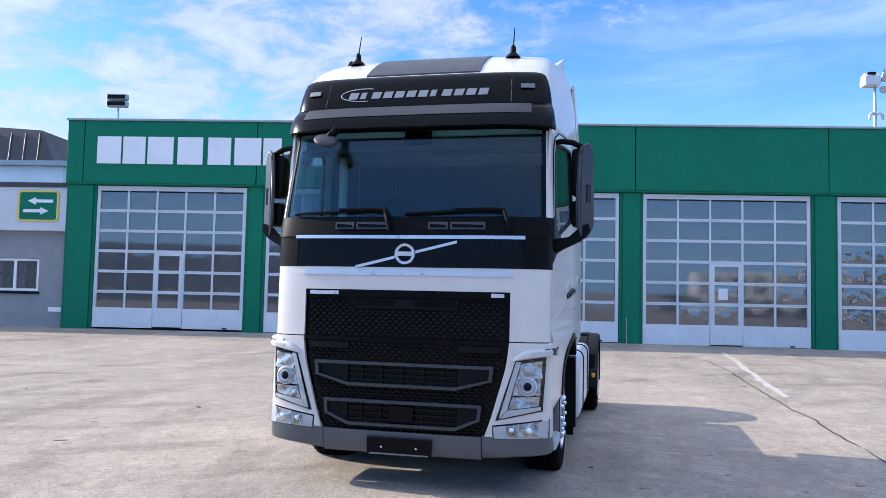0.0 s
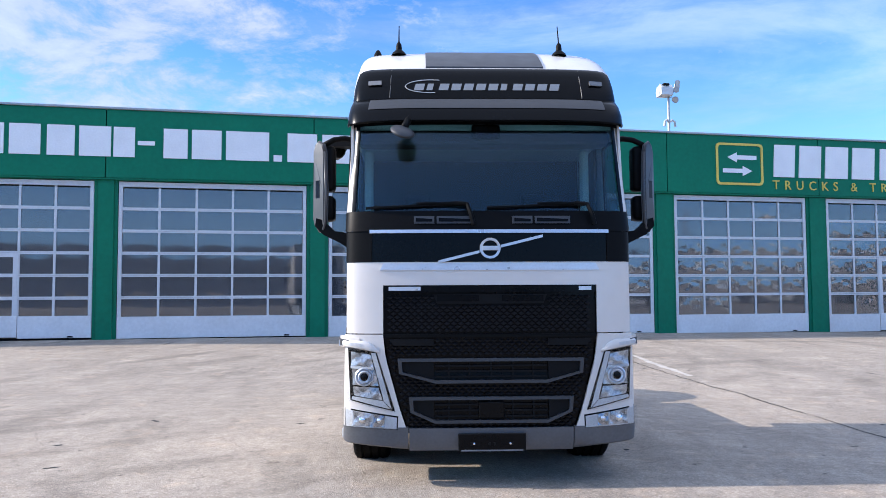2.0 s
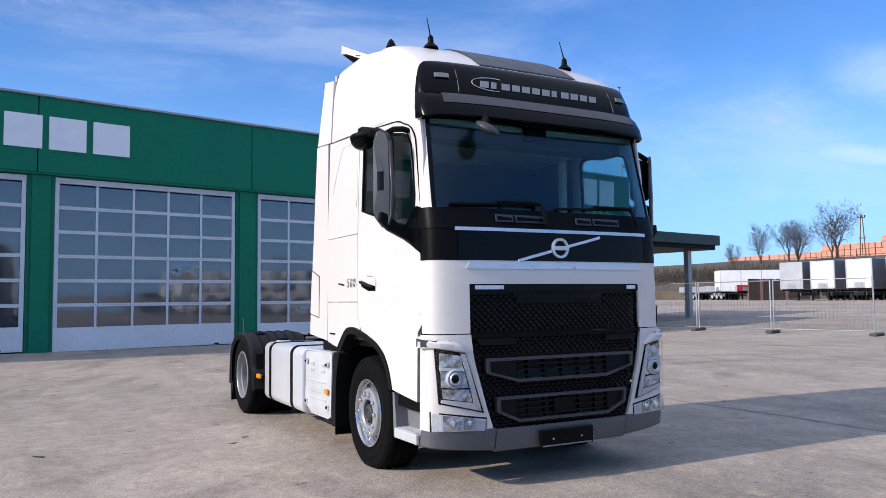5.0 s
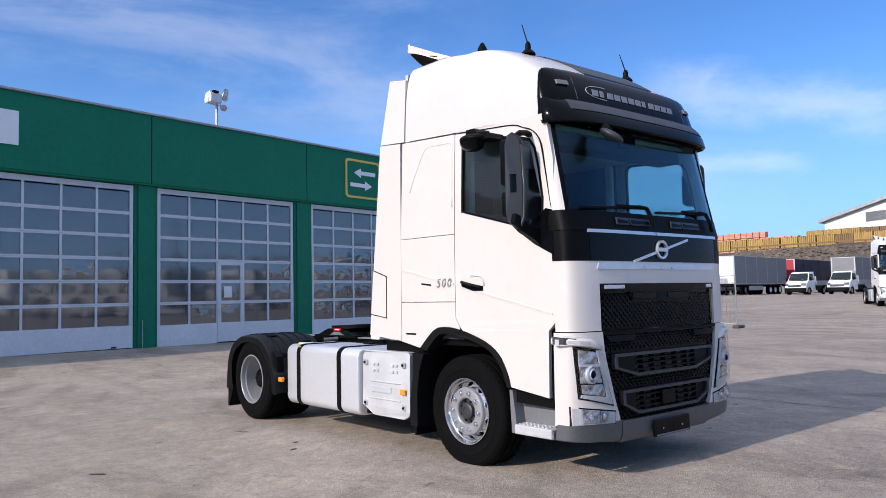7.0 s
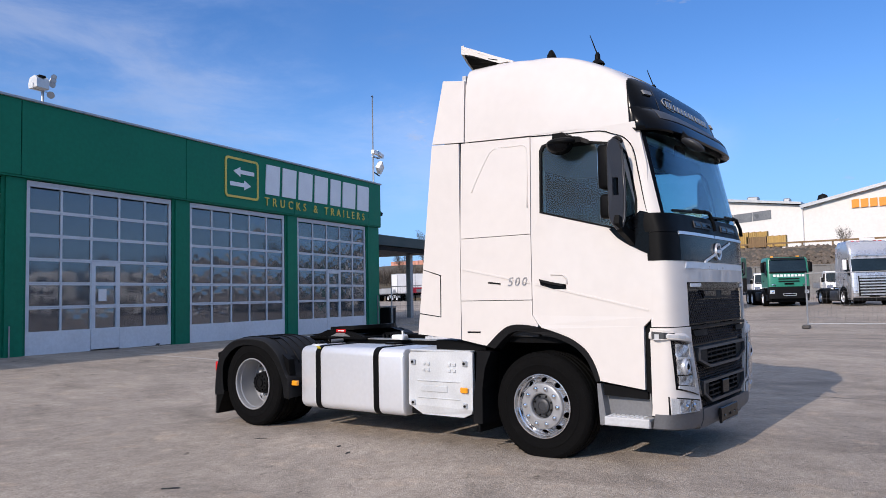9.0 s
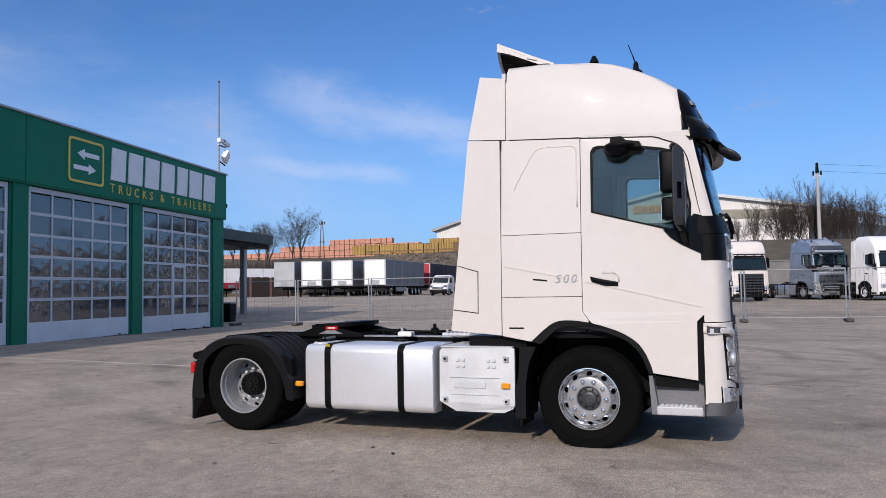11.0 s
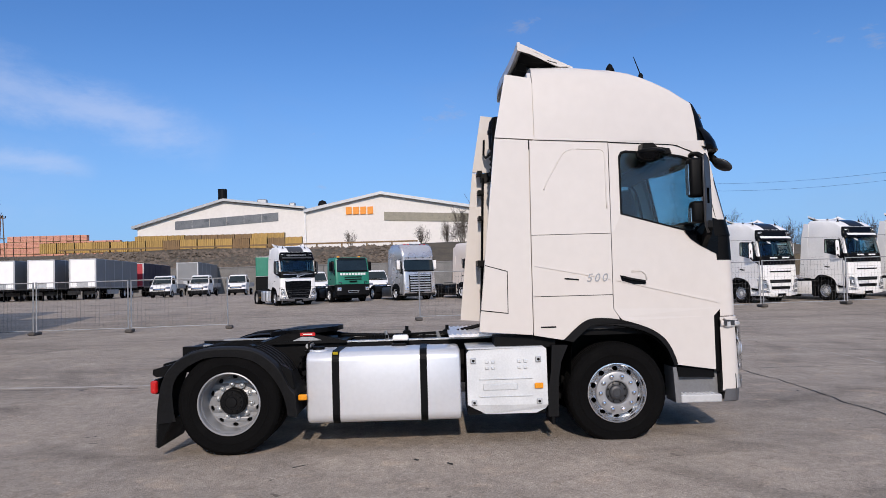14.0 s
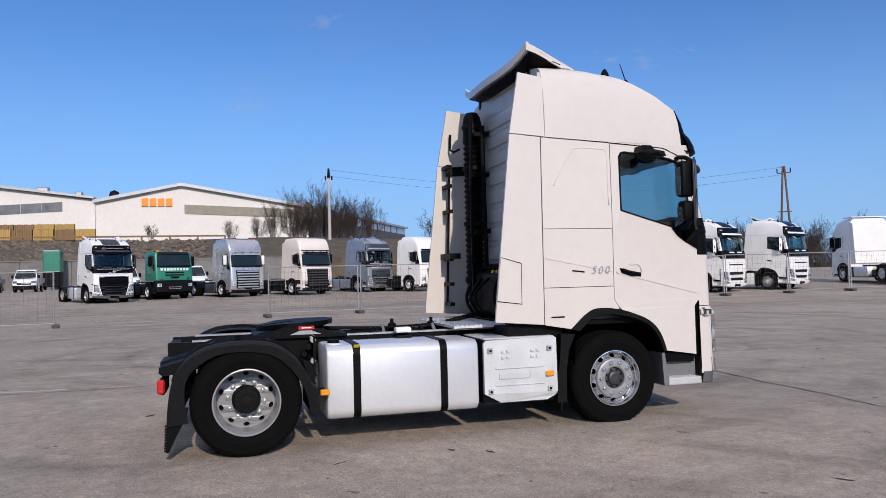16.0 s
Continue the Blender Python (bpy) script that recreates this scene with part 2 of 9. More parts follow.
M_WHITE = surf("white_cab_paint", (0.65, 0.612, 0.574), 0.45, var=0.02, scale=0.8, coat=0.5, spec=0.2)
M_WHITE2 = surf("plain_white_paint", (0.86, 0.855, 0.84), 0.4, var=0.05, scale=1.5, coat=0.3)
M_BLACK = surf("black_gloss_plastic", (0.003, 0.0035, 0.0045), 0.18, var=0.1, scale=3, spec=0.12)
M_MID = surf("mid_grey_plastic", (0.035, 0.037, 0.042), 0.45, var=0.1, scale=5)
M_LAMP = surf("lamp_housing", (0.45, 0.46, 0.49), 0.16, metal=0.85, var=0.25, scale=14, bump=0.1, bscale=14)
M_BLACKM = surf("black_matt_plastic", (0.003, 0.0033, 0.0038), 0.5, spec=0.1, var=0.2, scale=6, bump=0.05, bscale=300)
M_DARK = surf("dark_grey_plastic", (0.006, 0.0062, 0.007), 0.55, spec=0.13, var=0.15, scale=5, bump=0.06, bscale=350)
M_GREYP = surf("grey_bumper_plastic", (0.17, 0.175, 0.185), 0.5, var=0.1, scale=4, bump=0.04, bscale=300)
M_LTGREY = surf("light_grey_plastic", (0.50, 0.51, 0.52), 0.45, var=0.08, scale=5)
M_TYRE = surf("tyre_rubber", (0.0035, 0.0035, 0.0037), 0.85, spec=0.1, var=0.25, scale=7, bump=0.12, bscale=90)
M_ALU = surf("brushed_aluminium", (0.78, 0.79, 0.81), 0.38, metal=0.45, var=0.08, scale=3, bump=0.02, bscale=120)
M_ALUD = surf("cast_aluminium", (0.62, 0.64, 0.65), 0.42, metal=0.75, var=0.1, scale=6, bump=0.05, bscale=180)
M_BOX = surf("galvanised_cover", (0.64, 0.66, 0.67), 0.5, metal=0.35, var=0.06, scale=5, bump=0.03, bscale=200)
M_CHROME = surf("chrome", (0.85, 0.86, 0.88), 0.08, metal=1.0, var=0.04, scale=8)
M_STEEL = surf("galvanised_steel", (0.42, 0.43, 0.44), 0.45, metal=0.7, var=0.15, scale=8, bump=0.05, bscale=150)
M_FRAME = surf("chassis_paint", (0.004, 0.0042, 0.0048), 0.5, spec=0.1, var=0.3, scale=5, bump=0.08, bscale=120)
M_SILVER = surf("silver_trim", (0.62, 0.65, 0.70), 0.3, metal=0.5, var=0.05, scale=6)
M_ORANGE = surf("amber_reflector", (0.85, 0.32, 0.01), 0.25, var=0.08, scale=30, coat=0.5)
M_RED = surf("red_lens", (0.55, 0.012, 0.012), 0.25, var=0.1, scale=20, coat=0.6)
M_YELLOW = surf("yellow_label", (0.75, 0.58, 0.03), 0.5, var=0.05, scale=20)
M_LABEL = surf("white_label", (0.75, 0.75, 0.75), 0.5, var=0.04, scale=20)
M_SEAT = surf("seat_fabric", (0.03, 0.03, 0.034), 0.9, var=0.2, scale=12, bump=0.2, bscale=250)
M_TRIM = surf("cab_lining", (0.045, 0.046, 0.05), 0.85, var=0.15, scale=8, bump=0.1, bscale=200)
M_HEADL = surf("pale_headliner", (0.66, 0.66, 0.63), 0.9, var=0.06, scale=4)
M_SCREEN = pane_mat("windscreen_glass", (0.66, 0.85, 0.90), head_on=0.045)
M_SIDEGL = pane_mat("side_glass", (0.68, 0.77, 0.76), head_on=0.045, haze=0.015)
M_LENS = pane_mat("headlight_lens", (0.95, 0.96, 0.97), head_on=0.03)
M_REARW = surf("cab_rear_paint", (0.55, 0.55, 0.55), 0.38, var=0.08, scale=3, bump=0.03, bscale=8)
M_RIM = surf("silver_rim_paint", (0.33, 0.335, 0.345), 0.36, metal=0.3, var=0.05, scale=9, bump=0.015, bscale=120)
M_POLISH = surf("polished_rim", (0.66, 0.67, 0.69), 0.2, metal=0.9, var=0.06, scale=9)
M_GUARD = surf("weathered_guard_plastic", (0.014, 0.0147, 0.0165), 0.6, spec=0.2, var=0.2, scale=5, bump=0.05, bscale=250)
M_NAME = surf("dull_letter_grey", (0.26, 0.27, 0.28), 0.4, metal=0.3, var=0.05, scale=20)
M_MESH = surf("gloss_black_mesh", (0.004, 0.005, 0.0075), 0.34, var=0.1, scale=3, spec=0.14)
M_TANK = surf("polished_tank_aluminium", (0.76, 0.775, 0.80), 0.36, metal=0.5, var=0.025, scale=2)
M_SHELL = surf("grey_mirror_shell", (0.035, 0.036, 0.04), 0.38, var=0.08, scale=6)
M_FIGURE = surf("grey_figure_paint", (0.42, 0.42, 0.43), 0.3, metal=0.6, var=0.05, scale=20)
M_BUMPER = surf("dark_bumper_plastic", (0.095, 0.098, 0.106), 0.45, var=0.1, scale=4, bump=0.04, bscale=300)
M_FACET = surf("faceted_reflector", (0.64, 0.65, 0.66), 0.18, metal=0.5, var=0.45, scale=26, bump=0.12, bscale=30)


# ---- mesh tools ----
from mathutils import geometry


def part(name, bm, material, parent=None, label="", smooth=False, m=None):
    """One mesh object from a bmesh, under a thing or a part."""
    me = bpy.data.meshes.new(name)
    bmesh.ops.recalc_face_normals(bm, faces=bm.faces[:])
    bm.to_mesh(me)
    bm.free()
    for mm in (material if isinstance(material, (list, tuple)) else [material]):
        me.materials.append(mm)
    if smooth:
        me.shade_smooth() if smooth is True else None
        for p in me.polygons:
            p.use_smooth = True
        if smooth is not True:
            me.set_sharp_from_angle(angle=radians(smooth))
    ob = new(name, me)
    if parent:
        ob.parent = parent
    if m is not None:
        ob.matrix_basis = m
    if label:
        ob["label"] = label
    return ob


def thing(name, label, category, m=None, group="", kind=""):
    ob = new(name)
    ob.empty_display_size = 0.2
    if m is not None:
        ob.matrix_basis = m
    return tagged(ob, label, category, group, kind)


def bm_new():
    return bmesh.new()


def box(bm, x0, x1, y0, y1, z0, z1, bev=0.0, seg=2):
    r = bmesh.ops.create_cube(bm, size=1.0)
    vs = r["verts"]
    for v in vs:
        v.co = Vector(((x0 + x1) / 2 + v.co.x * (x1 - x0), (y0 + y1) / 2 + v.co.y * (y1 - y0), (z0 + z1) / 2 + v.co.z * (z1 - z0)))
    if bev:
        es = list({e for v in vs for e in v.link_edges})
        bmesh.ops.bevel(bm, geom=es, offset=bev, segments=seg, profile=0.5, affect="EDGES")
    return bm


def B(x0, x1, y0, y1, z0, z1, bev=0.0, seg=2):
    return box(bm_new(), x0, x1, y0, y1, z0, z1, bev, seg)


def obox(bm, m, sx, sy, sz):
    """A box of that size, posed by m."""
    r = bmesh.ops.create_cube(bm, size=1.0)
    for v in r["verts"]:
        v.co = m @ Vector((v.co.x * sx, v.co.y * sy, v.co.z * sz))
    return bm


def rod(bm, p, q, r0, r1=None, seg=8, cap=True):
    p, q = Vector(p), Vector(q)
    r1 = r0 if r1 is None else r1
    d = (q - p)
    rot = d.to_track_quat("Z", "Y").to_matrix()
    a = [bm.verts.new(p + rot @ Vector((r0 * math.cos(k), r0 * math.sin(k), 0))) for k in (2 * math.pi * i / seg for i in range(seg))]
    b = [bm.verts.new(q + rot @ Vector((r1 * math.cos(k), r1 * math.sin(k), 0))) for k in (2 * math.pi * i / seg for i in range(seg))]
    for i in range(seg):
        bm.faces.new((a[i], a[(i + 1) % seg], b[(i + 1) % seg], b[i]))
    if cap:
        bm.faces.new(a[::-1])
        bm.faces.new(b)
    return bm


def tube(bm, pts, r, seg=8, ry=None, up=(0, 1, 0)):
    """A tube along points; ry flattens or widens it along up."""
    pts = [Vector(p) for p in pts]
    ry = r if ry is None else ry
    rings = []
    for i, p in enumerate(pts):
        d = (pts[min(i + 1, len(pts) - 1)] - pts[max(i - 1, 0)]).normalized()
        u = Vector(up)
        s = d.cross(u)
        s = s.normalized() if s.length > 1e-4 else d.orthogonal().normalized()
        u2 = s.cross(d).normalized()
        rings.append([bm.verts.new(p + s * (r * math.cos(2 * math.pi * k / seg)) + u2 * (ry * math.sin(2 * math.pi * k / seg))) for k in range(seg)])
    for a, b in zip(rings, rings[1:]):
        for k in range(seg):
            bm.faces.new((a[k], a[(k + 1) % seg], b[(k + 1) % seg], b[k]))
    bm.faces.new(rings[0][::-1])
    bm.faces.new(rings[-1])
    return bm


def lathe(bm, prof, centre=(0, 0, 0), axis="X", seg=48, close=False):
    """Turn (radius, distance along the axis) round an axis."""
    c = Vector(centre)
    rings = []
    for r, h in prof:
        ring = []
        for k in range(seg):
            a = 2 * math.pi * k / seg
            p = {"X": (h, r * math.cos(a), r * math.sin(a)), "Y": (r * math.cos(a), h, r * math.sin(a)), "Z": (r * math.cos(a), r * math.sin(a), h)}[axis]
            ring.append(bm.verts.new(c + Vector(p)))
        rings.append(ring)
    pairs = list(zip(rings, rings[1:])) + ([(rings[-1], rings[0])] if close else [])
    for a, b in pairs:
        for k in range(seg):
            bm.faces.new((a[k], a[(k + 1) % seg], b[(k + 1) % seg], b[k]))
    return bm


def prism(bm, outer, f0, f1=None, holes=()):
    """A plate from a 2D outline with holes; f0 and f1 place its two faces."""
    loops = [list(outer)] + [list(h) for h in holes]
    flat = [p for lp in loops for p in lp]
    tris = geometry.tessellate_polygon([[Vector((p[0], p[1], 0)) for p in lp] for lp in loops])
    a = [bm.verts.new(f0(*p)) for p in flat]
    for t in tris:
        if len(set(t)) == 3:
            try:
                bm.faces.new([a[i] for i in t])
            except ValueError:
                pass
    if f1:
        b = [bm.verts.new(f1(*p)) for p in flat]
        for t in tris:
            if len(set(t)) == 3:
                try:
                    bm.faces.new([b[i] for i in t][::-1])
                except ValueError:
                    pass
        k = 0
        for lp in loops:
            n = len(lp)
            for i in range(n):
                j = (i + 1) % n
                bm.faces.new((a[k + i], a[k + j], b[k + j], b[k + i]))
            k += n
    return bm


def grid(bm, rows, thick=None):
    """A sheet from rows of points; thick (a vector or function of a point) gives it a back."""
    vs = [[bm.verts.new(p) for p in r] for r in rows]
    for r0, r1 in zip(vs, vs[1:]):
        for i in range(len(r0) - 1):
            bm.faces.new((r0[i], r0[i + 1], r1[i + 1], r1[i]))
    if thick is not None:
        back = [[bm.verts.new(v.co + Vector(thick(v.co) if callable(thick) else thick)) for v in r] for r in vs]
        for r0, r1 in zip(back, back[1:]):
            for i in range(len(r0) - 1):
                bm.faces.new((r0[i + 1], r0[i], r1[i], r1[i + 1]))
        n, m = len(vs), len(vs[0])
        loop = [(0, j) for j in range(m)] + [(i, m - 1) for i in range(1, n)] + [(n - 1, j) for j in range(m - 2, -1, -1)] + [(i, 0) for i in range(n - 2, 0, -1)]
        for (i, j), (k, l) in zip(loop, loop[1:] + loop[:1]):
            bm.faces.new((vs[i][j], back[i][j], back[k][l], vs[k][l]))
    return bm


def lerp(tab, z):
    """Piecewise straight interpolation in a table of (z, value)."""
    if z <= tab[0][0]:
        return tab[0][1]
    for (a, p), (b, q) in zip(tab, tab[1:]):
        if z <= b:
            return p + (q - p) * (z - a) / (b - a)
    return tab[-1][1]


def flow(pts, n=4):
    """A smooth line through a few points, n steps from one to the next."""
    out = []
    for i in range(len(pts) - 1):
        p0, p1, p2, p3 = (Vector((*pts[min(max(k, 0), len(pts) - 1)], 0)) for k in (i - 1, i, i + 1, i + 2))
        for j in range(n):
            u = j / n
            q = 0.5 * (2 * p1 + (p2 - p0) * u + (2 * p0 - 5 * p1 + 4 * p2 - p3) * u * u + (3 * p1 - p0 - 3 * p2 + p3) * u ** 3)
            out.append((q.x, q.y))
    return out + [tuple(pts[-1])]


def dome(bm, c, r, v0=-90, v1=90, seg=20, rows=8):
    """Part of an ellipsoid between two latitudes."""
    ring = []
    for j in range(rows + 1):
        v = radians(v0 + (v1 - v0) * j / rows)
        k = max(0.02, math.cos(v))
        ring.append([bm.verts.new((c[0] + r[0] * k * math.cos(2 * math.pi * i / seg), c[1] + r[1] * k * math.sin(2 * math.pi * i / seg), c[2] + r[2] * math.sin(v))) for i in range(seg)])
    for a, b2 in zip(ring, ring[1:]):
        for i in range(seg):
            bm.faces.new((a[i], a[(i + 1) % seg], b2[(i + 1) % seg], b2[i]))
    bm.faces.new(ring[0][::-1])
    bm.faces.new(ring[-1])
    return bm


def circle(cx, cy, r, n=24, a0=0.0):
    return [(cx + r * math.cos(a0 + 2 * math.pi * i / n), cy + r * math.sin(a0 + 2 * math.pi * i / n)) for i in range(n)]


def rrect(x0, x1, y0, y1, r, n=4):
    """Outline of a rectangle with rounded corners."""
    out = []
    for cx, cy, a in ((x1 - r, y0 + r, -90), (x1 - r, y1 - r, 0), (x0 + r, y1 - r, 90), (x0 + r, y0 + r, 180)):
        out += [(cx + r * math.cos(radians(a + 90 * i / n)), cy + r * math.sin(radians(a + 90 * i / n))) for i in range(n + 1)]
    return out


def words(text, size, depth, material, parent, name, m, label="", spacing=1.0, shear=0.0):
    """Raised lettering in the built-in font, as a mesh."""
    cu = bpy.data.curves.new(name, "FONT")
    cu.body, cu.size, cu.extrude, cu.space_character, cu.shear = text, size, depth, spacing, shear
    cu.resolution_u = 3
    tmp = bpy.data.objects.new(name, cu)
    scene.collection.objects.link(tmp)
    me = bpy.data.meshes.new_from_object(tmp.evaluated_get(bpy.context.evaluated_depsgraph_get()))
    bpy.data.objects.remove(tmp)
    me.materials.append(material)
    ob = new(name, me)
    ob.parent = parent
    ob.matrix_basis = m
    if label:
        ob["label"] = label
    return ob


# ---- ground ----
def ground_z(x, y):
    rise = min(2.0, max(0.0, 1 - x / 20)) * 0.0173 * min(12.0, max(0.0, y - 8))
    rise += 0.019 * min(45.0, max(0.0, x - 20))
    rise += 0.012 * min(30.0, max(0.0, -y - 5)) * min(1.0, max(0.0, (x - 8) / 20))
    return rise


def asphalt():
    m = bpy.data.materials.new("worn_asphalt")
    m.use_nodes = True
    t = m.node_tree
    b = t.nodes["Principled BSDF"]
    co = t.nodes.new("ShaderNodeTexCoord")

    def noise_at(scale, detail, stretch=None, rough=0.55, dist=0.0):
        n = t.nodes.new("ShaderNodeTexNoise")
        n.inputs["Scale"].default_value, n.inputs["Detail"].default_value = scale, detail
        n.inputs["Roughness"].default_value, n.inputs["Distortion"].default_value = rough, dist
        if stretch:
            mp = t.nodes.new("ShaderNodeMapping")
            mp.inputs["Scale"].default_value, mp.inputs["Rotation"].default_value = stretch[:3], (0, 0, radians(stretch[3]))
            t.links.new(co.outputs["Object"], mp.inputs["Vector"])
            t.links.new(mp.outputs["Vector"], n.inputs["Vector"])
        else:
            t.links.new(co.outputs["Object"], n.inputs["Vector"])
        return n.outputs["Fac"]

    def ramp(v, lo, hi, a=0.0, c=1.0):
        r = t.nodes.new("ShaderNodeMapRange")
        for k, x in zip(("From Min", "From Max", "To Min", "To Max"), (lo, hi, a, c)):
            r.inputs[k].default_value = x
        t.links.new(v, r.inputs["Value"])
        return r.outputs["Result"]

    def mix(f, a, c, blend="MIX"):
        n = t.nodes.new("ShaderNodeMix")
        n.data_type, n.blend_type = "RGBA", blend
        for k, x in (("Factor", f), ("A", a), ("B", c)):
            if isinstance(x, (tuple, float)):
                n.inputs[k].default_value = x if isinstance(x, float) else (*x, 1)
            else:
                t.links.new(x, n.inputs[k])
        return n.outputs["Result"]

    def tyre_arcs(centre, scale):
        """Faint rubbed rings of turning wheels, broken up by noise."""
        mp, wv = t.nodes.new("ShaderNodeMapping"), t.nodes.new("ShaderNodeTexWave")
        mp.inputs["Location"].default_value = (-centre[0], -centre[1], 0)
        wv.wave_type, wv.rings_direction = "RINGS", "Z"
        wv.inputs["Scale"].default_value, wv.inputs["Distortion"].default_value = 0.055 * scale, 2.2
        wv.inputs["Detail"].default_value, wv.inputs["Detail Scale"].default_value = 3, 0.25
        t.links.new(co.outputs["Object"], mp.inputs["Vector"])
        t.links.new(mp.outputs["Vector"], wv.inputs["Vector"])
        mu = t.nodes.new("ShaderNodeMath")
        mu.operation = "MULTIPLY"
        t.links.new(ramp(wv.outputs["Fac"], 0.76, 0.97, 0, 0.55), mu.inputs[0])
        t.links.new(ramp(noise_at(0.3, 6, None, 0.65, 0.6), 0.47, 0.62), mu.inputs[1])
        return mu.outputs[0]

    def crazing(scale):
        """Fine broken cracks, in some patches only."""
        vo, mp, nz = t.nodes.new("ShaderNodeTexVoronoi"), t.nodes.new("ShaderNodeVectorMath"), t.nodes.new("ShaderNodeTexNoise")
        vo.feature = "DISTANCE_TO_EDGE"
        vo.inputs["Scale"].default_value = scale
        nz.inputs["Scale"].default_value, nz.inputs["Detail"].default_value = 2.5, 5
        mp.operation = "MULTIPLY_ADD"
        mp.inputs[1].default_value = (0.5, 0.5, 0.5)
        t.links.new(co.outputs["Object"], nz.inputs["Vector"])
        t.links.new(nz.outputs["Color"], mp.inputs[0])
        t.links.new(co.outputs["Object"], mp.inputs[2])
        t.links.new(mp.outputs["Vector"], vo.inputs["Vector"])
        mu = t.nodes.new("ShaderNodeMath")
        mu.operation = "MULTIPLY"
        t.links.new(ramp(vo.outputs["Distance"], 0.0, 0.013, 0.35, 0.0), mu.inputs[0])
        t.links.new(ramp(noise_at(0.35, 5, None, 0.6, 0.3), 0.50, 0.58), mu.inputs[1])
        return mu.outputs[0]

    base = mix(ramp(noise_at(0.16, 6, dist=0.5), 0.40, 0.60), (0.505, 0.447, 0.399), (0.590, 0.520, 0.461))
    base = mix(ramp(noise_at(0.9, 8, rough=0.68), 0.48, 0.62, 0, 0.8), base, (0.654, 0.576, 0.511))
    base = mix(ramp(noise_at(0.5, 8, (1.0, 0.16, 1, -62), 0.66, 0.4), 0.48, 0.68, 0, 0.6), base, (0.352, 0.313, 0.284))
    base = mix(ramp(noise_at(0.45, 8, (0.13, 1.0, 1, 12), 0.66, 0.5), 0.50, 0.70, 0, 0.55), base, (0.387, 0.344, 0.314))
    base = mix(ramp(noise_at(2.4, 7, dist=0.5), 0.57, 0.68, 0, 0.5), base, (0.747, 0.603, 0.492))
    base = mix(ramp(noise_at(1.3, 6, (1, 0.55, 1, 30), 0.6), 0.66, 0.73, 0, 0.7), base, (0.165, 0.147, 0.134))
    base = mix(ramp(noise_at(4.5, 5), 0.685, 0.72, 0, 0.75), base, (0.130, 0.113, 0.102))
    base = mix(ramp(noise_at(2.0, 7, (1.0, 0.12, 1, 35), 0.6), 0.69, 0.715, 0, 0.8), base, (0.114, 0.103, 0.094))
    base = mix(crazing(1.3), base, (0.109, 0.096, 0.090))
    base = mix(tyre_arcs((9.0, 3.0), 3.4), base, (0.286, 0.255, 0.230))
    base = mix(tyre_arcs((-14.0, 16.0), 4.1), base, (0.315, 0.282, 0.254))
    base = mix(ramp(noise_at(0.10, 5, (1.0, 0.3, 1, -25), 0.6, 0.4), 0.42, 0.58, 0, 1.0), base, (0.93, 0.93, 0.93), "MULTIPLY")
    base = mix(ramp(noise_at(7, 7, rough=0.8), 0.44, 0.60, 0, 0.5), base, (0.66, 0.65, 0.64), "MULTIPLY")
    base = mix(ramp(noise_at(11, 6, rough=0.75), 0.54, 0.64, 0, 0.5), base, (1.35, 1.33, 1.30), "MULTIPLY")
    base = mix(ramp(noise_at(22, 5, rough=0.75), 0.40, 0.62, 0, 0.75), base, (0.70, 0.70, 0.70), "MULTIPLY")
    base = mix(ramp(noise_at(48, 3, rough=0.7), 0.52, 0.64, 0, 0.7), base, (1.6, 1.6, 1.57), "MULTIPLY")
    base = mix(ramp(noise_at(60, 3, (1, 1, 1, 40), 0.7), 0.54, 0.66, 0, 0.7), base, (0.38, 0.37, 0.35), "MULTIPLY")
    base = mix(ramp(noise_at(160, 2), 0.46, 0.62, 0, 0.6), base, (0.62, 0.61, 0.585), "MULTIPLY")
    base = mix(ramp(noise_at(0.8, 9, (1.0, 0.07, 1, 80), 0.7, 0.3), 0.50, 0.68, 0, 0.35), base, (0.72, 0.71, 0.70), "MULTIPLY")
    base = mix(ramp(noise_at(3.0, 6, rough=0.75), 0.40, 0.66, 0, 0.6), base, (0.80, 0.79, 0.78), "MULTIPLY")
    base = mix(ramp(noise_at(30, 4, rough=0.8), 0.58, 0.66, 0, 0.6), base, (0.50, 0.49, 0.47), "MULTIPLY")
    base = mix(1.0, base, (0.905, 0.885, 0.838), "MULTIPLY")
    t.links.new(base, b.inputs["Base Color"])
    b.inputs["Roughness"].default_value = 0.86
    b.inputs["Specular IOR Level"].default_value = 0.15
    bp = t.nodes.new("ShaderNodeBump")
    bp.inputs["Strength"].default_value, bp.inputs["Distance"].default_value = 0.55, 0.02
    t.links.new(noise_at(90, 4), bp.inputs["Height"])
    bp2 = t.nodes.new("ShaderNodeBump")
    bp2.inputs["Strength"].default_value, bp2.inputs["Distance"].default_value = 0.25, 0.05
    t.links.new(noise_at(3, 4), bp2.inputs["Height"])
    t.links.new(bp.outputs["Normal"], bp2.inputs["Normal"])
    t.links.new(bp2.outputs["Normal"], b.inputs["Normal"])
    return m


M_ASPHALT = asphalt()
M_CRACK = surf("dark_crack", (0.02, 0.02, 0.02), 0.9, var=0.3, scale=5)
M_JOINT = surf("pale_joint", (0.56, 0.51, 0.45), 0.85, var=0.2, scale=4, bump=0.2, bscale=80)


def axis_steps(lo, hi):
    out = [-1500.0, -600.0, -250.0, -120.0, -70.0]
    x = lo
    while x <= hi:
        out.append(x)
        x += 2.0
    return out + [hi + 30.0, hi + 80.0, 250.0, 600.0, 1500.0]


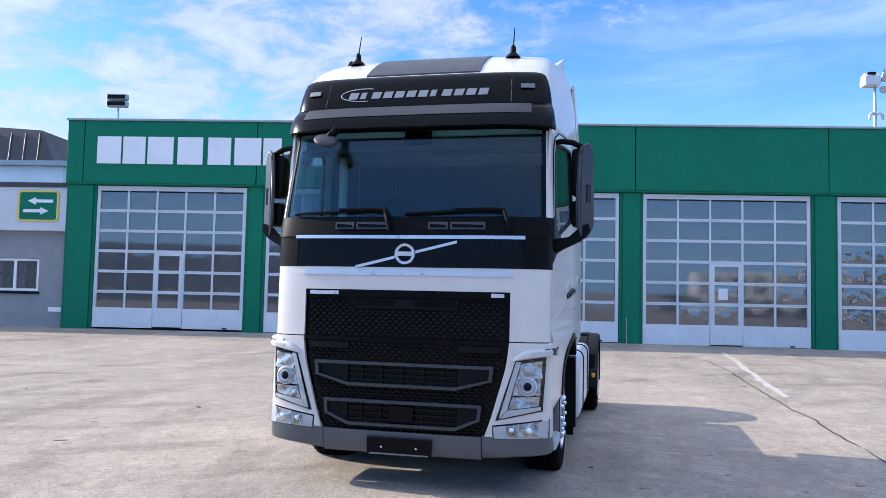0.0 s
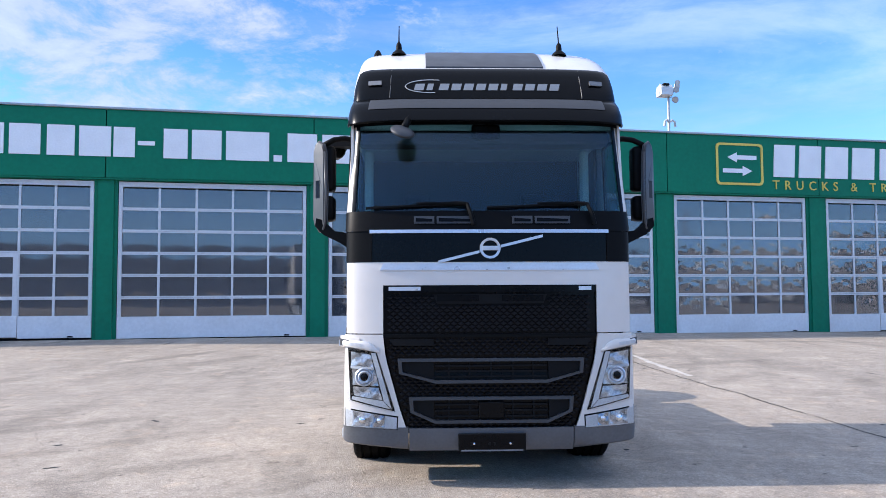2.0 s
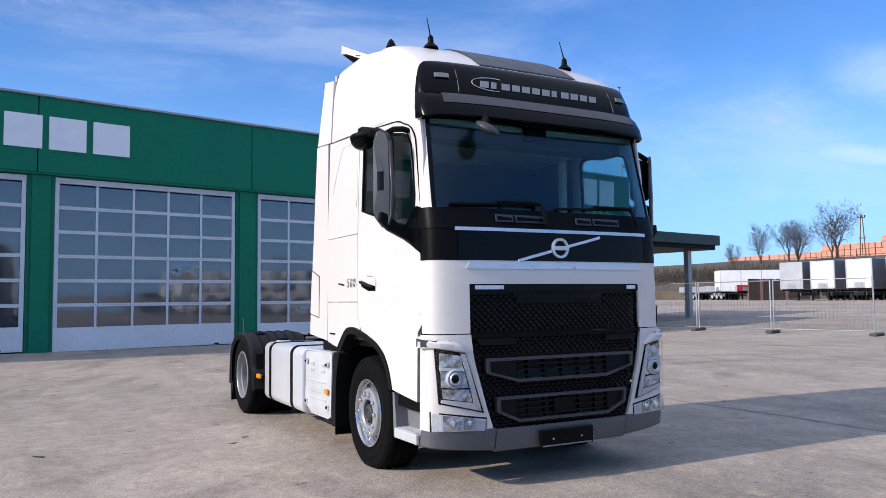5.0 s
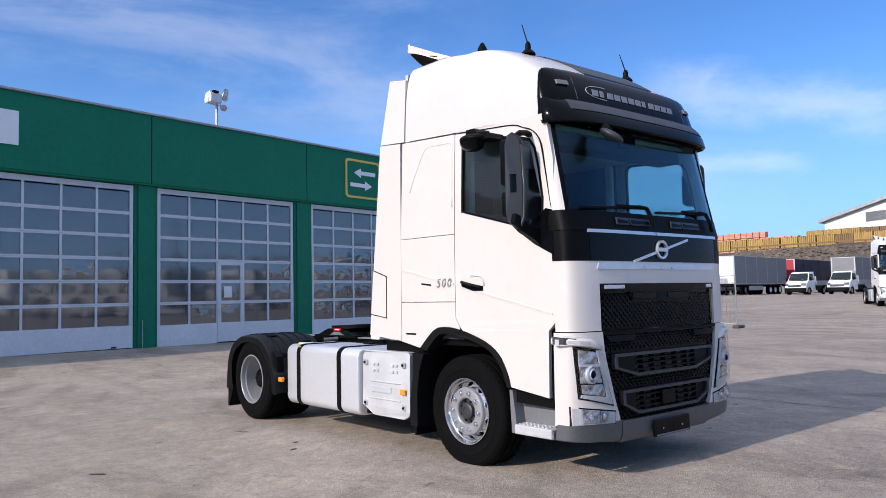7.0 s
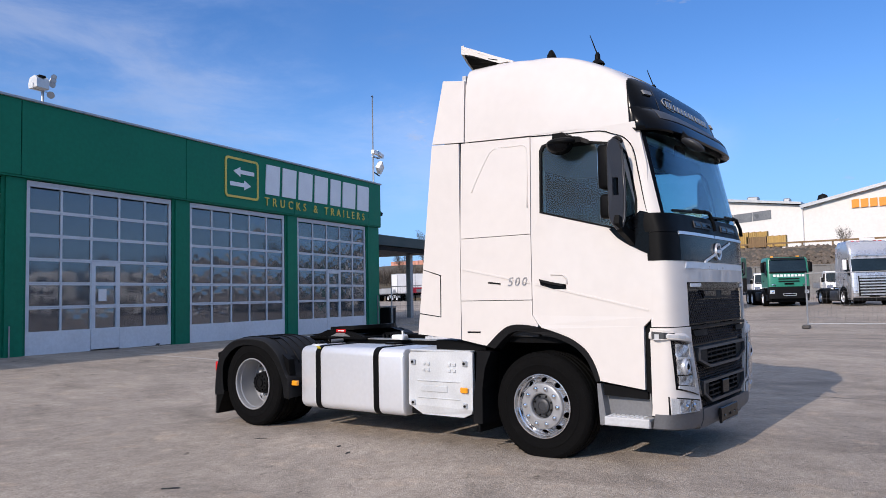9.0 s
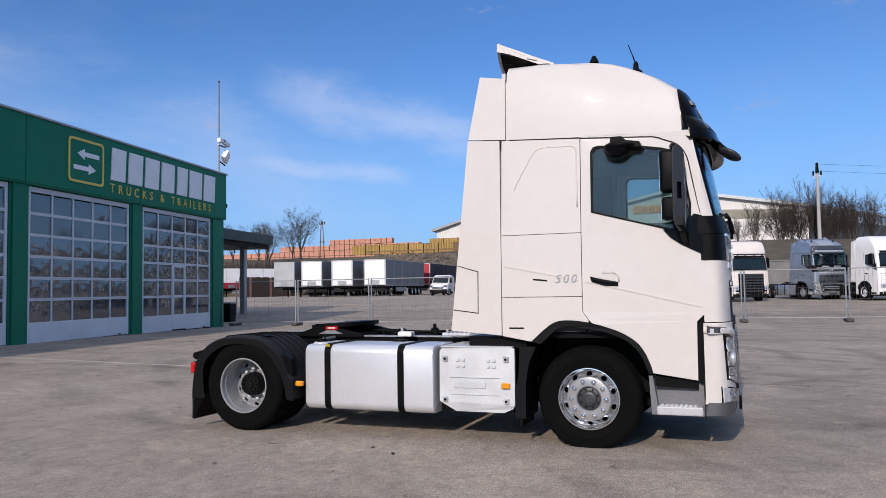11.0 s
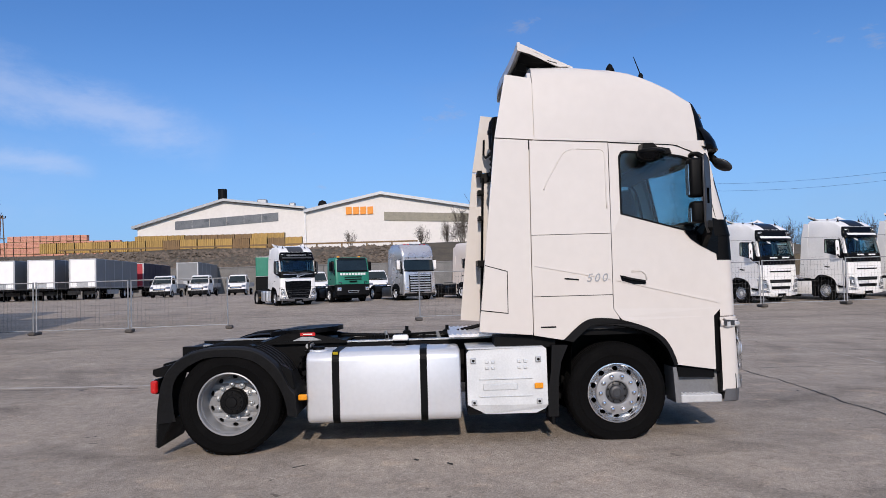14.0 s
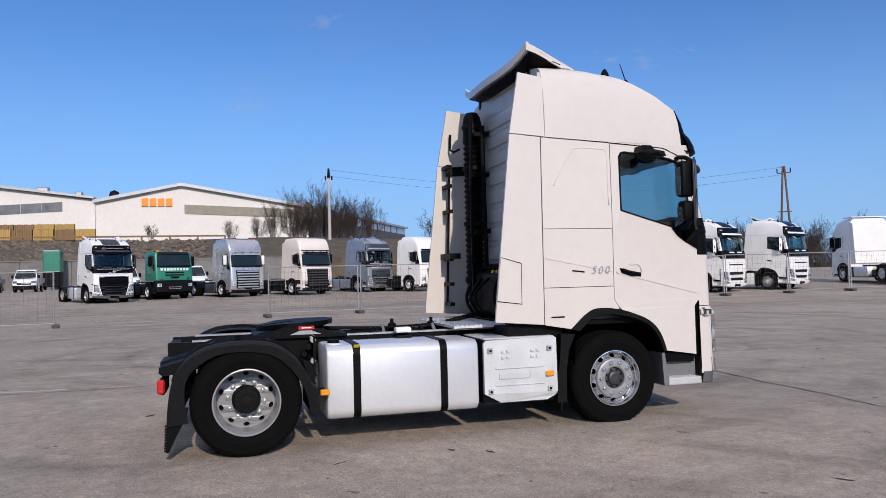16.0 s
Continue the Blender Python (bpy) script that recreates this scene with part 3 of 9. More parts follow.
bm = bm_new()
gx, gy = axis_steps(-40.0, 70.0), axis_steps(-40.0, 46.0)
grid(bm, [[(x, y, ground_z(x, y)) for x in gx] for y in gy])
tagged(part("ground", bm, M_ASPHALT, smooth=True), "worn pale grey asphalt yard with stains and cracks", "ground", kind="structure")


def ground_line(name, pts, width, material, label, category, wob=0.0, seed=1, lift=0.004):
    """A thin strip on the ground along points, uneven in width."""
    rng = random.Random(seed)
    fine = []
    for (x0, y0), (x1, y1) in zip(pts, pts[1:]):
        n = max(2, int(math.hypot(x1 - x0, y1 - y0) / 0.12))
        fine += [(x0 + (x1 - x0) * i / n, y0 + (y1 - y0) * i / n) for i in range(n)]
    fine.append(pts[-1])
    rows = []
    off = 0.0
    for i, (x, y) in enumerate(fine):
        a, b2 = fine[max(0, i - 1)], fine[min(len(fine) - 1, i + 1)]
        d = Vector((b2[0] - a[0], b2[1] - a[1], 0)).normalized()
        nrm = Vector((-d.y, d.x, 0))
        off = off * 0.8 + rng.uniform(-wob, wob)
        w = width * rng.uniform(0.6, 1.3) * (0.3 if i in (0, len(fine) - 1) else 1)
        p = Vector((x, y, 0)) + nrm * off
        rows.append([(q.x, q.y, ground_z(q.x, q.y) + lift) for q in (p - nrm * w / 2, p + nrm * w / 2)])
    g = bm_new()
    grid(g, rows)
    return tagged(part(name, g, material), label, category, kind="structure")


# ---- the workshop: local x along its front, y into it, z up ----
BLD = pose(0, 18.0, 0, 0, 0, 10.5)
M_GREEN = surf("green_cladding", (0.002, 0.172, 0.094), 0.5, spec=0.2, var=0.08, scale=0.7, bump=0.02, bscale=3)
M_GREEN2 = surf("green_column_paint", (0.002, 0.158, 0.086), 0.55, spec=0.2, var=0.12, scale=1.2, bump=0.03, bscale=30)
M_DOOR = surf("door_frame_white", (0.62, 0.635, 0.66), 0.4, var=0.06, scale=1.5)
M_DOORP = surf("door_panel_white", (0.70, 0.71, 0.73), 0.38, var=0.06, scale=1.0, bump=0.05, bscale=2.0)
M_PANE = pane_mat("acrylic_pane", (0.48, 0.50, 0.53), wave=0.03, wscale=1.2, rough=0.05, head_on=0.13, haze=0.08)
M_PANEW = pane_mat("buckled_acrylic_pane", (0.52, 0.53, 0.54), wave=0.25, wscale=4.0, rough=0.05, head_on=0.16, haze=0.10)
M_CAP = surf("metal_coping", (0.40, 0.41, 0.42), 0.4, metal=0.5, var=0.1, scale=2)
M_SIGNW = surf("white_sign_face", (0.82, 0.82, 0.83), 0.45, var=0.04, scale=2)
M_SIGNY = surf("yellow_sign_face", (0.72, 0.55, 0.10), 0.45, var=0.05, scale=2)
M_HALLIN = surf("workshop_plaster", (0.34, 0.35, 0.37), 0.9, var=0.2, scale=1)
M_FLOORIN = surf("workshop_floor", (0.22, 0.21, 0.20), 0.7, var=0.2, scale=1)
M_GREYW = surf("grey_render_wall", (0.30, 0.30, 0.315), 0.9, var=0.1, scale=2, bump=0.2, bscale=80)
M_ROOFD = surf("dark_roof_sheet", (0.045, 0.045, 0.05), 0.6, var=0.2, scale=2)

DOORS = [(-14.97, -10.1), (-9.46, -4.07), (-3.42, 1.6), (2.31, 7.4), (8.18, 13.28), (14.08, 19.33)]
DTOP, U0, U1 = 4.78, -15.95, 20.5
shop = thing("workshop_building", "long green clad workshop with six glazed sectional doors", "building", BLD)

# back, sides, roof and floor
part("wall", B(U0, U1, 13.7, 14.0, -0.4, 6.7), M_HALLIN, shop)
part("wall", B(U0, U0 + 0.25, 0.3, 13.7, -0.4, 6.7), M_GREEN2, shop)
part("wall", B(U1 - 0.25, U1, 0.3, 13.7, -0.4, 6.7), M_GREEN2, shop)
part("roof", B(U0 + 0.05, U1 - 0.05, 0.02, 14.0, 6.70, 6.84), M_ROOFD, shop)
part("floor_slab", B(U0 + 0.25, U1 - 0.25, 0.12, 13.7, -0.3, 0.02), M_FLOORIN, shop)
part("partition", B(U0 + 0.25, U1 - 0.25, 9.0, 9.15, 0.02, 6.69), M_HALLIN, shop)
# fascia in panels
edges = [U0, -15.39, -9.79, -3.87, 2.05, 7.88, 13.72, 19.4, U1]
for a, b2 in zip(edges, edges[1:]):
    part("fascia_panel", B(a + 0.012, b2 - 0.012, -0.14, 0.0, 4.86, 6.85, 0.01, 1), M_GREEN, shop)
part("fascia_backing", B(U0 + 0.01, U1 - 0.01, 0.0, 0.3, 4.80, 6.7), M_GREEN2, shop)
part("coping", B(U0 - 0.03, U1 + 0.03, -0.2, 0.32, 6.85, 6.92, 0.012, 1), M_CAP, shop)
part("soffit", B(U0 + 0.02, U1 - 0.02, -0.12, 0.0, 4.81, 4.858), M_GREEN2, shop)
# columns between the doors
cols = [(U0, DOORS[0][0])] + [(a[1], b2[0]) for a, b2 in zip(DOORS, DOORS[1:])] + [(DOORS[-1][1], U1)]
for a, b2 in cols:
    col = part("column", B(a, b2, 0.0, 0.3, -0.4, 4.80), M_GREEN2, shop)
    w = b2 - a
    part("column_cladding", B(a + 0.1, b2 - 0.1, -0.05, 0.0, -0.3, 4.805, 0.006, 1), M_GREEN, col)
part("cable_pipe", rod(bm_new(), (1.82, -0.075, 0.15), (1.82, -0.075, 0.95), 0.018), M_STEEL, shop)
part("cable_pipe", rod(bm_new(), (20.2, -0.075, 0.0), (20.2, -0.075, 1.6), 0.03), M_GREYP, shop)


def sectional_door(u0, u1, walk=None, buckled=()):
    w = u1 - u0
    gz = 0.165 - 0.0075 * (u0 + u1) / 2
    door = part("sectional_door", B(u0 + 0.01, u1 - 0.01, 0.06, 0.11, gz - 0.25, gz + 0.012), M_FRAME, shop, "white framed sectional door with clear panes")
    rows = [0.76 + 0.645 * i for i in range(7)]
    rows[0] = gz + 0.60
    inner0, inner1 = u0 + 0.10, u1 - 0.10
    pw = (inner1 - inner0) / 5
    fr = bm_new()
    box(fr, u0 + 0.015, inner0 + 0.02, 0.03, 0.10, gz + 0.012, DTOP)
    box(fr, inner1 - 0.02, u1 - 0.015, 0.03, 0.10, gz + 0.012, DTOP)
    box(fr, inner0 + 0.02, inner1 - 0.02, 0.032, 0.10, rows[6], DTOP - 0.002)
    for i, z in enumerate(rows[1:6]):
        box(fr, inner0 + 0.02, inner1 - 0.02, 0.034, 0.098, z - 0.045, z - 0.004)
        box(fr, inner0 + 0.02, inner1 - 0.02, 0.038, 0.098, z + 0.002, z + 0.045)
    for k in range(1, 5):
        x = inner0 + pw * k
        for i in range(6):
            box(fr, x - 0.032, x + 0.032, 0.036, 0.096, rows[i] + 0.045 if i else rows[i] + 0.004, rows[i + 1] - (0.045 if i < 5 else 0.0))
    part("frame", fr, M_DOOR, door)
    if walk is None:
        part("bottom_panel", B(inner0 - 0.08, inner1 + 0.08, 0.028, 0.09, gz + 0.014, rows[0] + 0.04, 0.008, 1), M_DOORP, door)
    else:
        a, b2 = inner0 + pw * walk, inner0 + pw * (walk + 1)
        part("bottom_panel", B(inner0 - 0.08, a - 0.012, 0.028, 0.09, gz + 0.014, rows[0] + 0.04, 0.008, 1), M_DOORP, door)
        part("bottom_panel", B(b2 + 0.012, inner1 + 0.08, 0.028, 0.09, gz + 0.014, rows[0] + 0.04, 0.008, 1), M_DOORP, door)
        wd = part("walk_door", B(a, b2, 0.018, 0.088, gz + 0.05, rows[0] + 0.05, 0.008, 1), M_DOORP, door, "narrow wicket door in the sectional door")
        f2 = bm_new()
        box(f2, a, a + 0.13, 0.016, 0.08, rows[0] + 0.05, rows[3] - 0.01)
        box(f2, b2 - 0.13, b2, 0.016, 0.08, rows[0] + 0.05, rows[3] - 0.01)
        for z in (rows[1], rows[2]):
            box(f2, a + 0.13, b2 - 0.13, 0.018, 0.08, z - 0.05, z + 0.05)
        box(f2, a + 0.13, b2 - 0.13, 0.018, 0.08, rows[3] - 0.13, rows[3] - 0.012)
        part("walk_door_frame", f2, M_DOOR, door)
        h = bm_new()
        rod(h, (a + 0.08, 0.02, rows[0] + 0.42), (a + 0.08, -0.04, rows[0] + 0.42), 0.012)
        rod(h, (a + 0.08, -0.04, rows[0] + 0.42), (a + 0.20, -0.04, rows[0] + 0.42), 0.011)
        part("door_handle", h, M_CHROME, door)
    hb = B(inner1 - 0.55, inner1 - 0.40, 0.0, 0.03, gz + 0.03, gz + 0.07, 0.008, 1)
    part("pull_handle", hb, M_BLACKM, door)
    base = {}
    for i in range(6):
        h = rows[i + 1] - rows[i] - 0.09
        for k in range(5):
            key = (i == 0)
            bent = (k, i) in buckled
            pm = M_PANEW if bent else M_PANE
            var = (i * 3 + k) % 4 if bent else (i + k) % 2
            if (key, bent, var) not in base:
                g = bm_new()
                nx, nz = (12, 9) if bent else (6, 4)
                ww, hh = pw - 0.064, (rows[1] - rows[0] if i == 0 else 0.645) - 0.09
                sheet = []
                for c in range(nz + 1):
                    sheet.append([])
                    for a2 in range(nx + 1):
                        fx, fz = a2 / nx, c / nz
                        dome_y = math.sin(math.pi * fx) * math.sin(math.pi * fz)
                        if bent:
                            dome_y *= 0.012 + 0.007 * math.cos(3 * math.pi * fx + var) * math.cos((2 + var % 2) * math.pi * fz + 2 * var)
                        else:
                            dome_y *= 0.003 if var else 0.0018
                        sheet[-1].append((fx * ww, -dome_y, fz * hh))
                grid(g, sheet, (0, 0.012, 0))
                bmesh.ops.recalc_face_normals(g, faces=g.faces[:])
                me = bpy.data.meshes.new("pane")
                g.to_mesh(me)
                g.free()
                me.materials.append(pm)
                for p in me.polygons:
                    p.use_smooth = True
                me.set_sharp_from_angle(angle=radians(40))
                base[(key, bent, var)] = me
            ob = new("pane", base[(key, bent, var)])
            ob.parent = door
            ob.matrix_basis = pose(inner0 + pw * k + 0.032, 0.066, rows[i] + 0.045)
            ob.visible_shadow = False
    return door


sectional_door(*DOORS[0], walk=2)
sectional_door(*DOORS[1])
sectional_door(*DOORS[2], buckled=((3, 2),))
d4 = sectional_door(*DOORS[3], walk=2, buckled=((4, 2), (4, 1), (2, 1), (2, 0), (1, 0)))
sectional_door(*DOORS[4], buckled=[(k, i) for k in range(5) for i in (1, 2, 3)] + [(0, 0), (1, 0), (3, 5)])
sectional_door(*DOORS[5], walk=2, buckled=[(k, i) for k in range(5) for i in (1, 2, 3, 4)] + [(1, 0), (4, 5)])
part("paper_notice", B(4.62, 4.9, 0.04, 0.046, 1.55, 1.9), M_LABEL, d4)


# lettering boards of the workshop: plain blocks in place of the firm's name
def glyph_block(x0, x1, z0, z1, lean=0.0):
    """A plain raised block in place of a letter."""
    pts = [(x0, z0), (x1, z0), (x1, z1), (x0, z1)]
    f = lambda x, z: (x + lean * (z - z0), -0.175, z)
    g = lambda x, z: (x + lean * (z - z0), -0.142, z)
    return prism(bm_new(), pts, f, g)


sign_a = thing("facade_sign", "row of plain white block characters fixed on the green fascia", "sign", BLD)
for i, (a, b2) in enumerate([(-14.94, -14.17), (-14.1, -13.38), (-13.3, -12.47), (-12.33, -11.52), (-11.35, -10.62), (-10.5, -9.65), (-9.58, -9.0),
                             (-8.21, -7.54), (-7.42, -6.58), (-6.45, -5.2), (-4.66, -3.78), (-3.62, -2.71), (-2.54, -1.59)]):
    part("character", glyph_block(a, b2, 5.47, 6.34), M_SIGNW, sign_a)
part("character", B(-8.92, -8.45, -0.175, -0.142, 5.83, 5.95), M_SIGNW, sign_a)
part("character", B(-5.07, -4.82, -0.175, -0.142, 5.47, 5.66), M_SIGNW, sign_a)


def arrow_sign(x0, x1, z0, z1, m, label, y=-0.145):
    """A square sign: yellow outline, green field, a white arrow each way."""
    s = thing("arrow_sign", label, "sign", m)
    w, h = x1 - x0, z1 - z0
    part("outline", prism(bm_new(), rrect(x0, x1, z0, z1, 0.08 * w), lambda x, z: (x, y - 0.03, z), lambda x, z: (x, y, z),
                          [rrect(x0 + 0.045 * w, x1 - 0.045 * w, z0 + 0.055 * h, z1 - 0.055 * h, 0.06 * w)]), M_SIGNY, s)
    part("field", B(x0 + 0.05 * w, x1 - 0.05 * w, y - 0.012, y - 0.002, z0 + 0.06 * h, z1 - 0.06 * h), M_GREEN, s)
    for sg, zc in ((-1, z0 + 0.66 * h), (1, z0 + 0.34 * h)):
        cx = (x0 + x1) / 2
        tip, tail = cx + sg * 0.26 * w, cx - sg * 0.36 * w
        pts = [(tail, zc - 0.05 * h), (cx + sg * 0.06 * w, zc - 0.05 * h), (cx + sg * 0.06 * w, zc - 0.12 * h), (tip, zc), (cx + sg * 0.06 * w, zc + 0.12 * h), (cx + sg * 0.06 * w, zc + 0.05 * h), (tail, zc + 0.05 * h)]
        part("arrow", prism(bm_new(), pts, lambda x, z: (x, y - 0.03, z), lambda x, z: (x, y - 0.013, z)), M_SIGNW, s)
    return s


arrow_sign(9.7, 11.5, 5.15, 6.6, BLD, "square green arrow sign with yellow outline on the fascia")
sign_b = thing("facade_sign", "white block characters over yellow lettering on the green fascia", "sign", BLD)
for i, (a, b2) in enumerate([(11.9, 12.8), (12.9, 13.85), (13.95, 14.95), (15.05, 16.05), (16.2, 17.05), (17.15, 18.25), (18.35, 19.4)]):
    part("character", glyph_block(a, b2 - 0.08, 5.47, 6.6, 0.06), M_SIGNW, sign_b)
words("TRUCKS & TRAILERS", 0.45, 0.014, M_SIGNY, sign_b, "lettering", pose(11.86, -0.158, 5.04, 90, 0, 0), "yellow raised letters", 1.84)["kind"] = "stuff"

# roof fittings
fl = thing("roof_floodlight", "grey floodlight on a short pole on the workshop roof", "floodlight", BLD)
part("pole", rod(bm_new(), (-14.45, 0.1, 6.9), (-14.45, 0.1, 7.4), 0.03), M_STEEL, fl)
for dz in (7.44, 7.66):
    part("lamp_body", B(-14.8, -14.15, -0.02, 0.2, dz - 0.09, dz + 0.1, 0.02, 1), M_STEEL, fl)
    part("lamp_glass", B(-14.76, -14.19, -0.035, -0.02, dz - 0.06, dz + 0.07), M_DARK, fl)

mast = thing("camera_mast", "thin steel mast with cameras and floodlight on the roof corner", "mast", BLD)
part("pole", rod(bm_new(), (20.3, 0.12, 6.9), (20.3, 0.12, 8.6), 0.045), M_STEEL, mast)
part("pole", rod(bm_new(), (20.3, 0.12, 8.6), (20.3, 0.12, 11.2), 0.028), M_GREYP, mast)
part("pole_tip", rod(bm_new(), (20.2, 0.12, 11.15), (20.4, 0.12, 11.15), 0.02), M_DARK, mast)
for x0, x1, z, a in ((20.05, 20.55, 8.42, 0), (20.4, 21.0, 8.38, -12)):
    g = bm_new()
    obox(g, pose((x0 + x1) / 2, 0.0, z, 0, -a, 0), x1 - x0, 0.16, 0.17)
    part("camera_housing", g, M_WHITE2, mast)
part("bracket", B(20.1, 20.75, 0.0, 0.1, 8.18, 8.23), M_STEEL, mast)
g = bm_new()
obox(g, pose(20.72, 0.0, 7.75, 20, 25, 20), 0.55, 0.2, 0.4)
part("floodlight", g, M_WHITE2, mast)
part("bracket", rod(bm_new(), (20.3, 0.12, 7.5), (20.75, 0.05, 7.35), 0.03), M_DARK, mast)
cam2 = thing("wall_camera", "small dark surveillance camera on the building corner", "camera", BLD)
part("arm", rod(bm_new(), (20.5, 0.3, 5.35), (20.85, 0.2, 5.5), 0.025), M_DARK, cam2)
g = bm_new()
obox(g, pose(20.95, 0.2, 5.58, 0, 20, 0), 0.4, 0.14, 0.16)
part("housing", g, M_DARK, cam2)

tower = thing("floodlight_tower", "tall steel light tower with lamps behind the workshop", "floodlight", BLD)
part("pole", rod(bm_new(), (23.5, 28.0, 0), (23.5, 28.0, 16.15), 0.16, 0.09), M_STEEL, tower)
bl = part("box_lamp", prism(bm_new(), [(-0.42, 16.05), (0.40, 16.0), (0.46, 16.30), (0.30, 16.72), (-0.20, 16.86), (-0.42, 16.62)], lambda y, z: (22.68, 27.9 + y, z), lambda y, z: (23.62, 27.9 + y, z)), M_BOX, tower, "large pale box floodlight")
part("lamp_hood", B(22.85, 23.35, 27.45, 27.95, 16.74, 16.90, 0.04, 1), M_DARK, bl)
part("lamp_yoke", tube(bm_new(), [(22.62, 27.8, 16.35), (22.62, 27.8, 15.95), (23.68, 27.8, 15.90), (23.68, 27.8, 16.3)], 0.03, 6), M_STEEL, bl)
part("arm", tube(bm_new(), [(23.5, 27.95, 16.0), (23.85, 27.9, 16.35), (24.0, 27.85, 16.95)], 0.05, 6), M_STEEL, tower)


def tower_lamp(x, y, z, r, yaw, tip):
    """A small round lamp: bowl and pale glass."""
    m = pose(x, y, z, tip, 0, yaw)
    g = lathe(bm_new(), [(0.0, 0.8), (0.45, 0.7), (0.85, 0.3), (1.0, -0.25), (1.05, -0.32), (0.95, -0.32)], (0, 0, 0), "Y", 20)
    for v in g.verts:
        v.co = m @ (v.co * r)
    lamp = part("lamp", g, M_STEEL, tower, smooth=35)
    g = lathe(bm_new(), [(0.0, -0.30), (0.95, -0.28)], (0, 0, 0), "Y", 20)
    for v in g.verts:
        v.co = m @ (v.co * r)
    part("lamp_glass", g, M_LTGREY, lamp)


for lamp_at in ((24.0, 27.7, 16.48, 0.19, -20, 15), (24.06, 27.7, 16.76, 0.19, -20, 10), (24.1, 27.7, 17.04, 0.18, -20, 10), (23.98, 27.8, 15.80, 0.24, -50, 30)):
    tower_lamp(*lamp_at)
# pair of small curved pale brackets below the lamps
for sgn in (-1, 1):
    part("bird_guard", tube(bm_new(), [(23.5, 27.95, 14.1), (23.5 + sgn * 0.22, 27.9, 14.25), (23.5 + sgn * 0.40, 27.85, 14.1), (23.5 + sgn * 0.44, 27.85, 13.75)], 0.09, 8), M_LTGREY, tower)


# annex beside the workshop
M_ANNW = surf("annex_sign_band", (0.60, 0.61, 0.63), 0.5, var=0.06, scale=1)
annex = thing("office_annex", "low grey rendered annex with white fascia band and window", "building", BLD)
part("wall", prism(bm_new(), [(-34, -0.4), (U0 - 0.02, -0.4), (U0 - 0.02, 3.3), (-34, 3.3)], lambda x, z: (x, 0.35, z), lambda x, z: (x, 0.65, z), [[(-18.6, 1.35), (-16.95, 1.35), (-16.95, 2.42), (-18.6, 2.42)]]), M_GREYW, annex)
part("fascia_band", B(-34, U0 - 0.02, 0.1, 0.7, 3.3, 4.72, 0.015, 1), M_ANNW, annex)
part("coping", B(-34, U0 - 0.02, 0.05, 8, 4.72, 4.86), M_ROOFD, annex)
part("wall", B(-34, -33.7, 0.65, 8, -0.4, 4.72), M_GREYW, annex)
part("wall", B(-34, U0 - 0.02, 7.7, 8, -0.4, 4.72), M_GREYW, annex)
win = part("window", prism(bm_new(), [(-18.58, 1.36), (-16.97, 1.36), (-16.97, 2.41), (-18.58, 2.41)], lambda x, z: (x, 0.40, z), lambda x, z: (x, 0.47, z),
                           [[(-18.5, 1.44), (-17.82, 1.44), (-17.82, 2.33), (-18.5, 2.33)], [(-17.73, 1.44), (-17.05, 1.44), (-17.05, 2.33), (-17.73, 2.33)]]), M_WHITE2, annex)
for a in (-18.5, -17.73):
    p = part("pane", B(a, a + 0.68, 0.43, 0.44, 1.44, 2.33), M_PANE, win)
    p.visible_shadow = False
    part("curtain", B(a + 0.02, a + 0.25, 0.50, 0.52, 1.44, 2.33), M_LABEL, win)
part("window_sill", B(-18.65, -16.9, 0.28, 0.42, 1.27, 1.345, 0.008, 1), M_DARK, annex)
# small white board in front of the annex wall
part("hand_rail", B(-16.45, -16.02, 0.12, 0.16, 0.72, 0.86), M_WHITE2, annex)
arrow_sign(-17.6, -16.25, 3.6, 4.6, BLD, "small green arrow sign with yellow outline on the annex", 0.095)
house = thing("neighbour_house", "white house with steep dark metal roof behind annex", "house", BLD)
part("wall", B(-40, -19.5, 6.0, 14.0, 4.0, 6.35), M_WHITE2, house)
part("eaves_band", B(-40, -19.3, 5.8, 14.2, 6.35, 6.55), M_CAP, house)
g = bm_new()
prism(g, [(-40, 6.55), (-19.9, 6.55), (-20.9, 7.95), (-40, 9.2)], lambda x, z: (x, 6.0 + (z - 6.55) * 0.5, z), lambda x, z: (x, 14 - (z - 6.55) * 0.5, z))
part("roof", g, M_ROOFD, house)
for k in range(9):
    x = -20.6 - k * 0.6
    part("roof_seam", rod(bm_new(), (x, 5.98, 6.56), (x - 0.3, 6.6, 7.8), 0.03, seg=5), M_ROOFD, house)

# plain wall behind the camera, never in view, added for the panes to reflect
yw = thing("yard_wall", "plain grey wall along the far side of yard", "wall")
for i in range(9):
    part("wall_panel", B(-75 + 10.0 * i, -65.05 + 10.0 * i, -58.0, -57.6, -0.3, 6.8, 0.02, 1), M_GREYW, yw)

# filling station beyond the workshop
sta = thing("filling_station", "fuel station canopy with dark green edge on posts", "canopy", BLD)
M_CANOPY = surf("canopy_edge_green", (0.008, 0.03, 0.026), 0.45, var=0.1, scale=1)
part("canopy_roof", B(20.7, 33.0, 3.0, 12.0, 4.42, 5.0, 0.01, 1), M_CANOPY, sta)
part("canopy_soffit", B(20.9, 32.8, 3.2, 11.8, 4.16, 4.415), M_DARK, sta)
for x in (25.6, 31.5):
    part("post", B(x, x + 0.35, 4.2, 4.5, -0.2, 4.16), M_STEEL, sta)
    part("post", B(x, x + 0.35, 10.2, 10.5, -0.2, 4.16), M_STEEL, sta)
